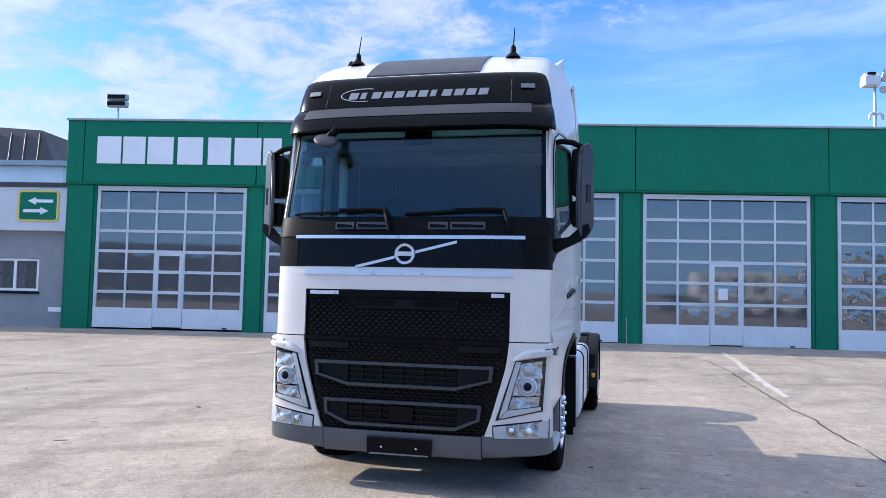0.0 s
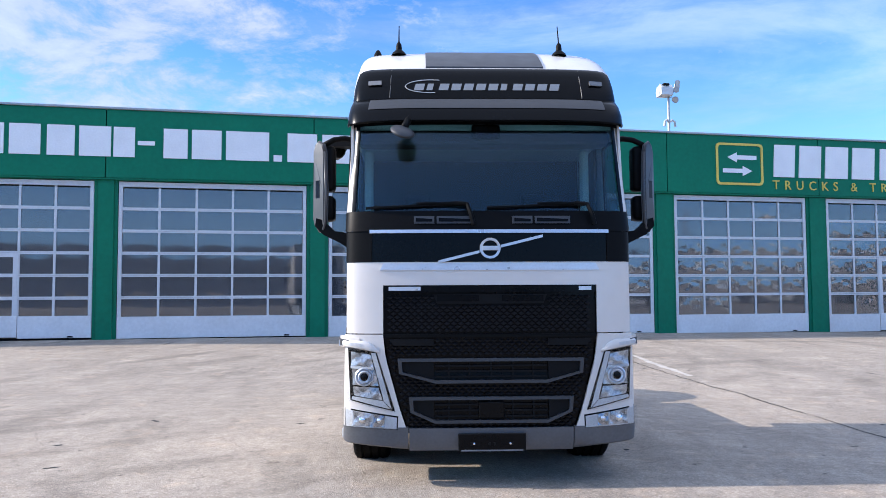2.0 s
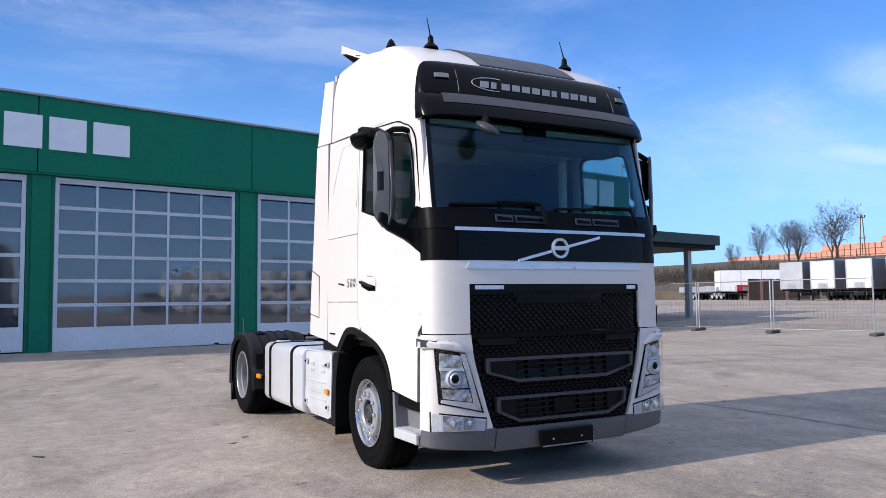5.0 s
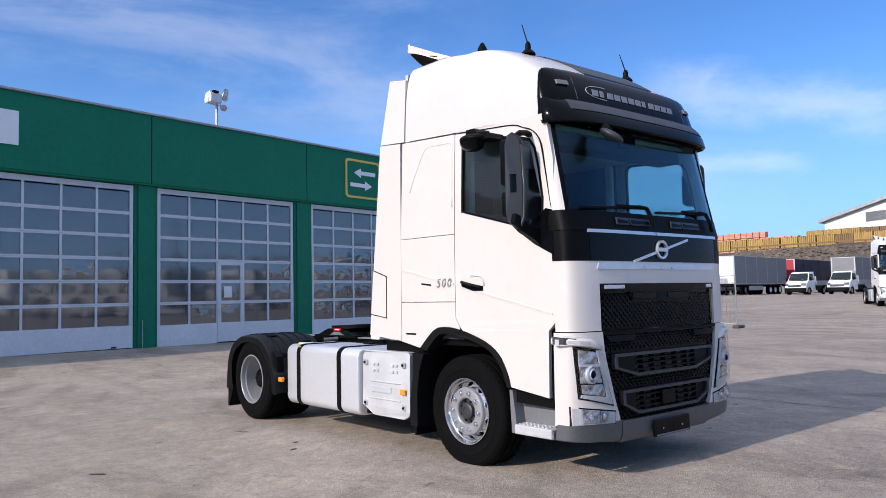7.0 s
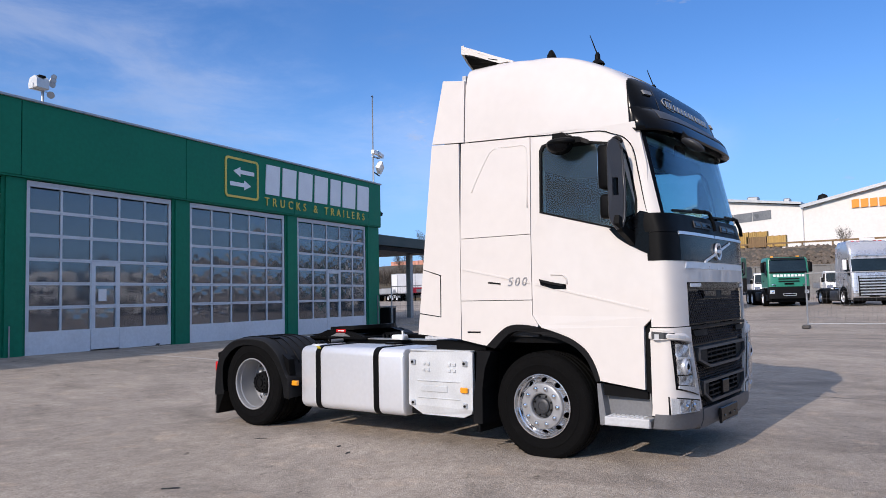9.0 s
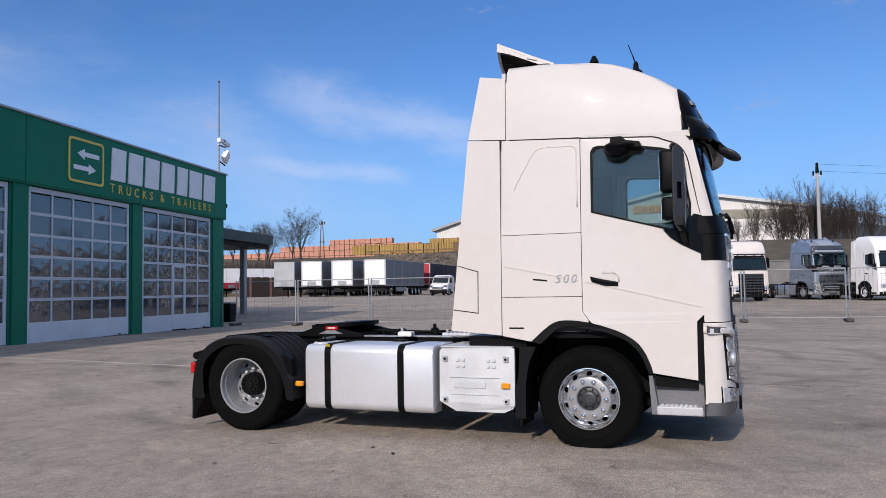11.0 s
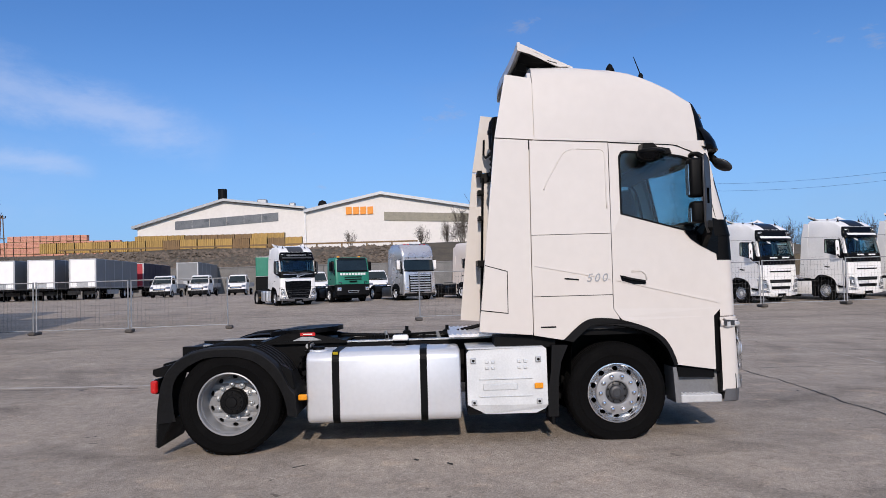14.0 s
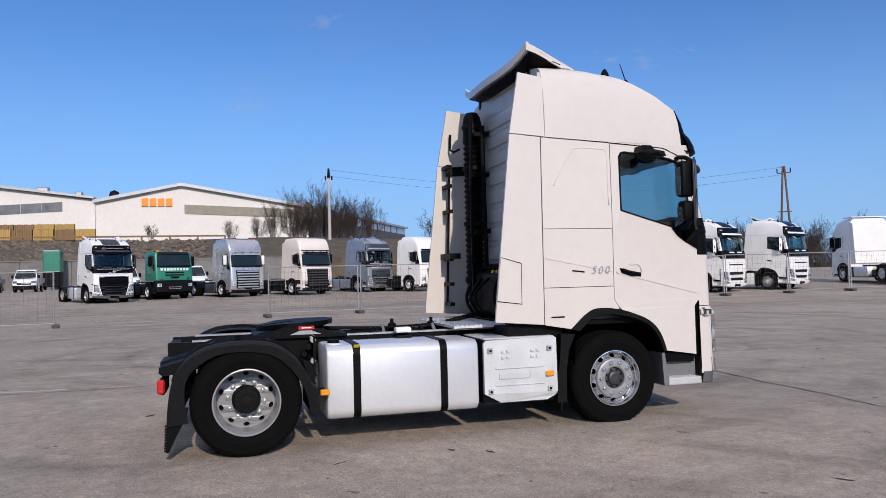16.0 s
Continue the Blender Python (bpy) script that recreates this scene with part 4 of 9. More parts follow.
for k, x in enumerate((21.7, 23.4)):
    pump = thing("fuel_pump", "dark green fuel pump with black hose loop", "fuel pump", BLD @ pose(x, 6.2, 0), group="fuel pumps")
    part("body", B(0, 0.85, 0, 0.55, 0.0, 1.75, 0.03, 1), M_CANOPY, pump)
    part("display", B(0.12, 0.72, -0.02, 0.0, 1.25, 1.62), M_LTGREY, pump)
    part("hose", tube(bm_new(), [(0.95 + 0.28 * math.cos(a), -0.05, 1.1 + 0.45 * math.sin(a)) for a in [i * 0.5 for i in range(13)]], 0.03), M_BLACKM, pump)
bin_ = thing("waste_bin", "grey plastic wheeled waste bin by the filling station", "bin", BLD @ pose(23.6, 1.2, 0))
part("body", prism(bm_new(), [(0, 0.08), (0.55, 0.08), (0.62, 0.95), (-0.06, 0.95)], lambda x, z: (x, 0, z), lambda x, z: (x, 0.6, z)), M_DARK, bin_)
part("lid", B(-0.08, 0.64, -0.03, 0.65, 0.96, 1.03, 0.015, 1), M_GREYP, bin_)
part("wheel", rod(bm_new(), (0.0, 0.62, 0.1), (0.5, 0.62, 0.1), 0.1, seg=12), M_TYRE, bin_)


# ---- the tractor unit: x across, front towards -y, wheels on z = 0 ----
FT = [(0.27, 0.04, 1.12, 0.24), (0.34, 0.0, 1.155, 0.24), (0.48, -0.012, 1.155, 0.22), (1.2, -0.01, 1.145, 0.22), (1.57, -0.005, 1.145, 0.22),
      (1.76, 0.0, 1.145, 0.22), (2.0, 0.01, 1.145, 0.22), (2.17, 0.045, 1.145, 0.24), (2.93, 0.19, 1.115, 0.30)]
RT = [(2.88, 0.16, 1.12, 1.212, 0.27), (2.96, 0.17, 1.12, 1.212, 0.26), (3.1, 0.20, 1.115, 1.21, 0.24), (3.25, 0.25, 1.10, 1.205, 0.22), (3.38, 0.32, 1.085, 1.195, 0.20),
      (3.45, 0.42, 1.075, 1.19, 0.20), (3.52, 0.52, 1.07, 1.18, 0.20), (3.60, 0.66, 1.06, 1.165, 0.22), (3.66, 0.78, 1.05, 1.15, 0.24), (3.71, 0.90, 1.035, 1.13, 0.26),
      (3.75, 1.05, 1.01, 1.10, 0.28), (3.78, 1.22, 0.96, 1.05, 0.30), (3.80, 1.4, 0.85, 0.93, 0.30), (3.81, 1.6, 0.70, 0.78, 0.25)]


def level(tab, z):
    return [lerp([(r[0], r[k]) for r in tab], z) for k in (1, 2, 3)]


def front_pt(x, z, off=0.0, tab=FT, n=4.0):
    """The cab's front skin at width x and height z, off metres proud."""
    yf, w, d = level(tab, z)
    q = min(1.0, abs(x) / w)
    c = (1 - q ** n) ** (1 / n)
    nx, ny = q ** (n - 1) / w, -max(c, 1e-3) ** (n - 1) / d
    ln = math.hypot(nx, ny)
    return Vector((math.copysign(min(abs(x), w) + off * nx / ln, x), yf + d * (1 - c) + off * ny / ln, z))


def spread(xa, xb, w, k, n=4.0):
    """k + 1 widths from xa to xb, closer together round the corner."""
    f = lambda x: math.copysign(math.asin(min(1.0, (min(abs(x), w) / w)) ** (n / 2)), x)
    g = lambda a: math.copysign(w * math.sin(abs(a)) ** (2 / n), a)
    a, b2 = f(xa), f(xb)
    return [xa + (xb - xa) * i / k if max(abs(xa), abs(xb)) < 0.75 * w else g(a + (b2 - a) * i / k) for i in range(k + 1)]


def skin(zs, xa, xb, off, k=12, thick=0.02, tab=FT):
    """A panel of the front skin between two edges given as widths by height."""
    rows = []
    for z in zs:
        w = level(tab, z)[1]
        a = xa(z) if callable(xa) else xa
        b2 = xb(z) if callable(xb) else xb
        rows.append([front_pt(x, z, off, tab) for x in spread(a, b2, w, k)])
    return grid(bm_new(), rows, (0, thick, 0))


def quad(c, off, nu=6, nv=4, thick=0.01, tab=FT):
    """A four-cornered panel on the front skin; corners (x, z) in order round it."""
    rows = []
    for j in range(nv + 1):
        v = j / nv
        rows.append([])
        for i in range(nu + 1):
            u = i / nu
            x = (1 - v) * ((1 - u) * c[0][0] + u * c[1][0]) + v * ((1 - u) * c[3][0] + u * c[2][0])
            z = (1 - v) * ((1 - u) * c[0][1] + u * c[1][1]) + v * ((1 - u) * c[3][1] + u * c[2][1])
            rows[-1].append(front_pt(x, z, off, tab))
    return grid(bm_new(), rows, (0, thick, 0))


def both(f):
    for s in (-1, 1):
        f(s)


def zs(a, b2, n):
    return [a + (b2 - a) * i / n for i in range(n + 1)]


truck = thing("truck", "white tractor unit with black grille and silver fuel tank on asphalt", "truck")

# front skin
part("front_panel", skin(zs(1.572, 1.755, 3), -1.17, 1.17, 0.0, 32), M_WHITE, truck, smooth=35)
both(lambda s: part("front_corner", skin(zs(1.195, 1.575, 4), s * 0.845, s * 1.17, 0.0, 12), M_WHITE, truck, smooth=35))
part("silver_strip", skin([1.69, 1.70, 1.735, 1.745], lambda z: -0.87 + (z - 1.69) * 0.5, lambda z: 0.87 - (z - 1.69) * 0.5, 0.008, 16), M_SILVER, truck, "pale silver strip", smooth=35)
part("badge_panel", skin(zs(1.757, 2.0, 3), -0.93, 0.93, 0.004, 24), M_BLACK, truck, smooth=35)
both(lambda s: part("band_end", skin(zs(1.757, 2.0, 3), s * 0.936, s * 1.17, 0.004, 10), M_BLACKM, truck, smooth=35))
part("badge_strip", skin([1.985, 2.012], -0.95, 0.95, 0.016, 16), M_SILVER, truck, smooth=35)
cowl = part("wiper_cowl", skin(zs(2.002, 2.165, 4), -1.168, 1.168, 0.012, 36), M_BLACKM, truck, smooth=35)
for x0 in (-0.60, 0.18):
    for a, b2 in ((0.0, 0.16), (0.18, 0.46)):
        part("cowl_vent", quad([(x0 + a, 2.06), (x0 + b2, 2.06), (x0 + b2, 2.12), (x0 + a, 2.12)], 0.026, 3, 2), M_MID, cowl)
        part("cowl_slot", quad([(x0 + a + 0.015, 2.075), (x0 + b2 - 0.015, 2.075), (x0 + b2 - 0.015, 2.095), (x0 + a + 0.015, 2.105)], 0.031, 3, 1), M_BLACK, cowl)
# round badge and bar: plain shapes
for x0, x1 in ((-0.41, -0.085), (0.085, 0.42)):
    z0, z1 = 1.755 + (x0 + 0.41) * 0.247, 1.755 + (x1 + 0.41) * 0.247
    bar = bm_new()
    grid(bar, [[front_pt(x0, z0 - 0.011, 0.02), front_pt(x1, z1 - 0.011, 0.02)], [front_pt(x0, z0 + 0.011, 0.02), front_pt(x1, z1 + 0.011, 0.02)]], (0, 0.012, 0))
    part("badge_bar", bar, M_SILVER, truck)
bd = part("badge", lathe(bm_new(), [(0.062, -0.022), (0.082, -0.024), (0.082, 0.0), (0.062, 0.0)], (0, 0.0, 1.862), "Y", 32, True), M_SILVER, truck, "round silver ring badge", smooth=30)
part("badge_plate", B(-0.066, 0.066, -0.026, -0.012, 1.845, 1.88, 0.004, 1), M_SILVER, bd)

# grilles
part("grille_surround", skin(zs(1.19, 1.572, 4), -0.848, 0.848, -0.035, 8), M_BLACK, truck, smooth=35)
part("grille_top_trim", skin([1.515, 1.53, 1.566], -0.835, 0.835, 0.006, 16), M_BLACK, truck, smooth=35)


def scale_mesh(x0, x1, z0, z1, off, px, pz, keep, tilt=0.008):
    """Rows of small overlapping scales, as on the grille's pressed mesh."""
    g = bm_new()
    nz = int((z1 - z0) / pz)
    for j in range(nz):
        z = z0 + (j + 0.5) * pz
        nx = int((x1 - x0) / px)
        for i in range(nx):
            x = x0 + (i + 0.5 + (0.5 if j % 2 else 0)) * px
            if x > x1 - px * 0.4 or not keep(x, z):
                continue
            p = front_pt(x, z, off)
            hw, hz = px * 0.46, pz * 0.62
            v = [g.verts.new(p + Vector(q)) for q in ((-hw, -0.0, 0), (0, -tilt, -hz), (hw, 0, 0), (0, 0.004, hz))]
            a = g.verts.new(p + Vector((0, -tilt * 1.2, 0)))
            for k in range(4):
                g.faces.new((v[k], v[(k + 1) % 4], a))
    return g


part("grille_mesh", scale_mesh(-0.82, 0.82, 1.205, 1.51, -0.02, 0.056, 0.026, lambda x, z: not (abs(x) < 0.45 and 1.415 < z)), M_MESH, truck)["kind"] = "stuff"
part("upper_intake", quad([(-0.45, 1.50), (0.45, 1.50), (0.42, 1.425), (-0.42, 1.425)], -0.012, 12, 2), M_DARK, truck)
for a, b2 in ((-0.42, -0.09), (0.09, 0.42)):
    part("upper_intake_slot", quad([(a, 1.492), (b2, 1.492), (b2, 1.445), (a, 1.445)], -0.006, 4, 1, 0.004), M_BLACK, truck)
in_edge = lambda z: lerp([(0.43, 0.645), (0.62, 0.71), (1.0, 0.815), (1.2, 0.838)], z)
part("lower_grille_back", skin(zs(0.43, 1.185, 8), lambda z: -in_edge(z), in_edge, -0.03, 10), M_BLACK, truck, smooth=35)
part("lower_grille_mesh", scale_mesh(-0.84, 0.84, 0.45, 1.17, -0.016, 0.056, 0.026,
                                     lambda x, z: abs(x) < in_edge(z) - 0.02 and not (0.80 < z < 1.01 and abs(x) < 0.745 - max(0, 0.89 - z) * 3.4) and not (0.49 < z < 0.715 and abs(x) < 0.655 - max(0, 0.59 - z) * 2.2)), M_MESH, truck)["kind"] = "stuff"
part("grille_ledge", skin([1.165, 1.19], -0.835, 0.835, 0.012, 10), M_BLACKM, truck, smooth=35)
both(lambda s: part("grille_step", quad([(s * 0.80, 1.15), (s * 0.45, 1.15), (s * 0.45, 1.10), (s * 0.76, 1.10)], 0.012, 5, 2), M_DARK, truck))


def air_intake(zt, zs2, zb, wt, wb):
    """A framed intake: a thick frame with low shoulders, bars and posts inside, plain plates at both sides."""
    ws2 = wt - 0.012
    out = [(-wt, zt), (wt, zt), (ws2, zs2), (wb, zb), (-wb, zb), (-ws2, zs2)]
    k = 0.024
    inn = [(-wt + k * 1.3, zt - k), (wt - k * 1.3, zt - k), (ws2 - k * 1.1, zs2 + k * 0.45), (wb - k * 0.2, zb + k), (-wb + k * 0.2, zb + k), (-ws2 + k * 1.1, zs2 + k * 0.45)]
    f = part("intake_frame", prism(bm_new(), out, lambda x, z: front_pt(x, z, 0.03), lambda x, z: front_pt(x, z, -0.02), [inn]), M_MID, truck)
    part("intake_back", prism(bm_new(), inn, lambda x, z: front_pt(x, z, -0.018), lambda x, z: front_pt(x, z, -0.025)), M_BLACK, f)
    for i in range(3):
        z = zt - k - (i + 0.8) * (zt - zb - 2 * k) / 3.4
        part("intake_bar", B(-wb, wb, -0.016, 0.012, z - 0.007, z + 0.007), M_DARK, f)
    for x in (-0.33, -0.17, 0.0, 0.17, 0.33):
        part("intake_post", B(x - 0.006, x + 0.006, -0.012, 0.012, zb + k, zt - k), M_DARK, f)
    both(lambda s: part("intake_side", prism(bm_new(), [(s * (wb + 0.01), zt - k), (s * (wt - k * 1.3), zt - k), (s * (ws2 - k * 1.1), zs2 + k * 0.45), (s * (wb + 0.01), zb + k)], lambda x, z: front_pt(x, z, 0.004), lambda x, z: front_pt(x, z, -0.015)), M_DARK, f))
    return f


air_intake(1.0, 0.885, 0.808, 0.73, 0.44)
a2 = air_intake(0.703, 0.585, 0.50, 0.643, 0.44)
part("radar_cover", B(-0.10, 0.10, -0.035, 0.0, 0.535, 0.665, 0.008, 1), M_BLACK, a2)

# lower corners, lamps and bumper
def lower_corner(s):
    part("lamp_corner", skin(zs(0.455, 1.187, 10), lambda z: s * (in_edge(z) + 0.008), s * 1.18, 0.012, 16, 0.03), M_WHITE, truck, smooth=35)
    hl = part("headlight", quad([(s * 0.895, 1.055), (s * 1.115, 1.085), (s * 1.095, 0.675), (s * 0.748, 0.592)], 0.016, 6, 6), M_BLACK, truck, "clear headlight with projector lens")

    def facets(c, nu, nv, dep, off=0.024):
        """A reflector of small tilted facets."""
        rows = []
        for j in range(nv + 1):
            v = j / nv
            rows.append([])
            for i in range(nu + 1):
                u = i / nu
                x = (1 - v) * ((1 - u) * c[0][0] + u * c[1][0]) + v * ((1 - u) * c[3][0] + u * c[2][0])
                z = (1 - v) * ((1 - u) * c[0][1] + u * c[1][1]) + v * ((1 - u) * c[3][1] + u * c[2][1])
                rows[-1].append(front_pt(s * x, z, off + dep * math.sin(i * 5.1 + j * 2.3)))
        return grid(bm_new(), rows, (0, 0.01, 0))

    part("reflector", facets([(0.935, 1.03), (1.085, 1.055), (1.085, 0.945), (0.915, 0.93)], 5, 3, 0.006), M_FACET, hl)
    part("reflector", facets([(0.905, 0.915), (1.08, 0.925), (1.075, 0.795), (0.875, 0.79)], 4, 3, 0.004, 0.02), M_FACET, hl)
    part("reflector", facets([(0.875, 0.775), (1.07, 0.785), (1.065, 0.715), (0.845, 0.68)], 5, 2, 0.006), M_FACET, hl)
    part("lamp_divider", quad([(s * 0.915, 0.935), (s * 1.085, 0.945), (s * 1.085, 0.925), (s * 0.91, 0.917)], 0.034, 4, 1), M_LTGREY, hl)
    part("light_guide", quad([(s * 0.90, 1.045), (s * 0.935, 1.045), (s * 0.835, 0.675), (s * 0.775, 0.61)], 0.03, 1, 8), M_LTGREY, hl, "pale translucent light guide")
    part("light_guide", quad([(s * 0.84, 0.675), (s * 1.075, 0.708), (s * 1.08, 0.685), (s * 0.785, 0.612)], 0.03, 6, 1), M_LTGREY, hl)
    c = front_pt(s * 0.985, 0.86, 0.03)
    part("projector", lathe(bm_new(), [(0.03, -0.012), (0.042, -0.022), (0.05, -0.012), (0.053, 0.0), (0.064, -0.014), (0.072, -0.006), (0.074, 0.012), (0.05, 0.03)], c, "Y", 28), M_SILVER, hl, smooth=30)
    part("projector_glass", lathe(bm_new(), [(0.0, -0.03), (0.02, -0.024), (0.034, -0.008)], c, "Y", 20), M_BLACK, hl, smooth=True)
    ln = part("lens", quad([(s * 0.892, 1.058), (s * 1.118, 1.088), (s * 1.098, 0.672), (s * 0.745, 0.588)], 0.048, 6, 6, 0.004), M_LENS, hl, smooth=35)
    ln.visible_shadow = False
    # brow with the turn signal
    top = lambda x: lerp([(0.87, 1.064), (0.90, 1.092), (0.935, 1.12), (0.98, 1.14), (1.17, 1.158)], x)
    low = lambda x: lerp([(0.87, 1.044), (1.115, 1.087), (1.17, 1.092)], x)
    across = (0.87, 0.885, 0.90, 0.935, 0.98, 1.03, 1.08, 1.13, 1.16, 1.17)
    rows = [[front_pt(s * x, low(x) + (top(x) - low(x)) * v, 0.018 + o * min(1.0, (x - 0.86) / 0.05)) for x in across] for v, o in ((0.0, 0.0), (0.12, 0.022), (0.3, 0.028), (0.7, 0.026), (0.9, 0.016), (1.0, 0.0))]
    part("lamp_brow", grid(bm_new(), rows, (0, 0.03, 0)), M_WHITE, truck, "white brow over the headlight", smooth=40)
    part("turn_signal", grid(bm_new(), [[front_pt(s * x, low(x) + (top(x) - low(x)) * v, 0.048) for x in (1.0, 1.04, 1.08, 1.13, 1.158)] for v in (0.32, 0.66)], (0, 0.01, 0)), M_LTGREY, truck, "clear turn signal strip")
    tip = [(1.03, 0.01), (1.12, 0.05), (1.185, 0.12), (1.20, 0.20), (1.11, 0.21), (1.06, 0.10)]
    bt = part("brow_tip", prism(bm_new(), tip, lambda x, y: (s * x, y, 1.156 + 0.1 * y), lambda x, y: (s * x, y, 1.09)), M_WHITE, truck, "white outer end of the lamp brow")
    tse = part("turn_signal_end", prism(bm_new(), [(1.118, 0.042), (1.188, 0.112), (1.207, 0.21), (1.15, 0.215), (1.14, 0.13), (1.10, 0.06)], lambda x, y: (s * x, y, 1.140 + 0.1 * y), lambda x, y: (s * x, y, 1.10)), M_MID, bt, "clear turn signal lens")
    part("signal_diodes", prism(bm_new(), [(1.202, 0.15), (1.208, 0.185), (1.19, 0.185), (1.185, 0.15)], lambda x, y: (s * x, y, 1.138), lambda x, y: (s * x, y, 1.09)), M_LTGREY, tse)
    fg = part("fog_lamp", quad([(s * 0.735, 0.595 - 0.05), (s * 1.13, 0.605), (s * 1.13, 0.475), (s * 0.74, 0.46)], 0.018, 8, 3), M_LTGREY, truck, "clear fog lamp unit in a dark frame")
    part("lamp_frame", quad([(s * 0.725, 0.556), (s * 1.14, 0.617), (s * 1.14, 0.465), (s * 0.73, 0.45)], 0.014, 8, 3), M_BLACKM, fg)
    part("reflector", facets([(0.93, 0.575), (1.07, 0.593), (1.07, 0.482), (0.93, 0.475)], 4, 3, 0.005, 0.022), M_FACET, fg)
    part("reflector", facets([(0.83, 0.56), (0.915, 0.572), (0.915, 0.477), (0.83, 0.472)], 3, 3, 0.004, 0.024), M_LAMP, fg)
    for x, r in ((1.0, 0.026), (0.872, 0.02)):
        part("bulb", lathe(bm_new(), [(0.0, -0.014), (r * 0.6, -0.01), (r, 0.0)], front_pt(s * x, 0.527, 0.028), "Y", 16), M_CHROME, fg, smooth=True)
    ln = part("lens", quad([(s * 0.73, 0.55), (s * 1.14, 0.61), (s * 1.14, 0.47), (s * 0.735, 0.455)], 0.04, 8, 3, 0.004), M_LENS, fg, smooth=35)
    ln.visible_shadow = False


both(lower_corner)
part("bumper", skin([0.285, 0.31, 0.36, 0.43, 0.45, 0.462], lambda z: -0.64, 0.64, 0.018, 16, 0.06), M_BUMPER, truck, smooth=35)
both(lambda s: part("bumper_corner", grid(bm_new(), [[front_pt(x, zb + (0.47 - zb) * v, 0.014 - 0.012 * (v < 0.05)) for x in spread(s * 0.648, s * 1.154, 1.155, 18) for zb in [0.295 + 0.05 * max(0, abs(x) - 0.65) / 0.53]] for v in (0, 0.08, 0.35, 0.7, 0.92, 1.0)], (0, 0.06, 0)), M_BUMPER, truck, smooth=35))
pl = part("number_plate", B(-0.262, 0.262, -0.06, -0.035, 0.285, 0.425, 0.006, 1), M_BLACK, truck, "empty black number plate holder")
part("plate_strip", B(-0.24, 0.24, -0.0635, -0.0605, 0.291, 0.302), M_GREYP, pl)
for x in (-0.16, -0.02, 0.02, 0.16):
    part("plate_fixing", B(x - 0.008, x + 0.008, -0.064, -0.0605, 0.335, 0.36), M_DARK, pl)
for x in (-0.14, 0.14):
    part("plate_screw", lathe(bm_new(), [(0.0, -0.065), (0.008, -0.062), (0.008, -0.06)], (x, 0, 0.348), "Y", 10), M_CHROME, pl)
# plain bars where the makers' names stand
both(lambda s: part("name_bar", quad([(s * 0.80, 1.56), (s * (0.55 if s < 0 else 0.70), 1.56), (s * (0.55 if s < 0 else 0.70), 1.53), (s * 0.80, 1.53)], 0.012, 4, 1, 0.005), M_SILVER, truck, "plain silver bar"))

# windscreen and pillars
ws = part("windscreen", skin(zs(2.16, 2.96, 8), lambda z: 0.055 - level(FT, z)[1], lambda z: level(FT, z)[1] - 0.055, 0.0, 30, 0.006), M_SCREEN, truck, "tinted curved windscreen", smooth=35)
ws.visible_shadow = False
both(lambda s: part("windscreen_pillar", skin(zs(2.16, 2.96, 6), lambda z: s * (level(FT, z)[1] - 0.052), s * 1.165, 0.006, 8, 0.03), M_WHITE, truck, smooth=35))
both(lambda s: part("pillar_trim", skin(zs(2.16, 2.96, 6), lambda z: s * (level(FT, z)[1] - 0.075), lambda z: s * (level(FT, z)[1] - 0.048), 0.009, 3, 0.02), M_BLACK, truck))
# black band takes the place of the visor's shadow on the glass
part("screen_band", skin([2.90, 2.97], -1.06, 1.06, 0.002, 20, 0.004), M_BLACK, truck)

# wipers
for x0, x1 in ((-0.18, -0.98), (0.78, -0.02)):
    wp = part("wiper", tube(bm_new(), [front_pt(x0 + 0.05, 2.05, 0.05), front_pt(x0 + 0.03, 2.13, 0.06), front_pt(x0, 2.215, 0.05), front_pt(x0 - 0.1, 2.225, 0.04)], 0.018, 8), M_BLACKM, truck)
    part("wiper_blade", tube(bm_new(), [front_pt(x0 + (x1 - x0) * i / 8, 2.218 - 0.03 * i / 8, 0.022) for i in range(9)], 0.012, 6), M_BLACKM, wp)
    part("wiper_arm", tube(bm_new(), [front_pt(x0 - 0.02, 2.225, 0.045), front_pt((x0 + x1) / 2, 2.222, 0.038)], 0.011, 6), M_BLACKM, wp)

# roof and header
def roof_level(z):
    return [lerp([(r[0], r[k]) for r in RT], z) for k in (1, 2, 3, 4)]


def arc(z, off, amax, k=28, n=3.6, dy=0.0):
    """The front of the roof at height z, to an angle either side."""
    yf, w, _, d = roof_level(z)
    out = []
    for i in range(-k, k + 1):
        a = radians(amax) * i / k
        sx, cx = math.copysign(abs(math.sin(a)) ** (2 / n), a), abs(math.cos(a)) ** (2 / n)
        out.append(Vector(((w + 0.3 * off * abs(sx) ** 3) * sx, yf + d * (1 - cx) - off * (0.25 + 0.75 * cx) + dy, z)))
    return out


def roof_y(x, z, n=3.6):
    yf, w, _, d = roof_level(z)
    return yf + d * (1 - (1 - min(1.0, abs(x) / w) ** n) ** (1 / n))


def roof_ring(z, yb=2.05):
    yf, wf, wr, d = roof_level(z)
    front = arc(z, 0.0, 90, 22)
    ys = max(1.4, yf + d + 0.2)
    mid = (yf + d + ys) / 2
    tail = [(wf + (wr - wf) * 0.62, mid), (wr, ys), (wr, yb)]
    lift = lambda y: max(0.0, y - 1.31) * 0.05 * max(0.0, (3.1 - z) / 0.125)
    return [Vector((-x, y, z + lift(y))) for x, y in tail[::-1]] + front + [Vector((x, y, z + lift(y))) for x, y in tail]


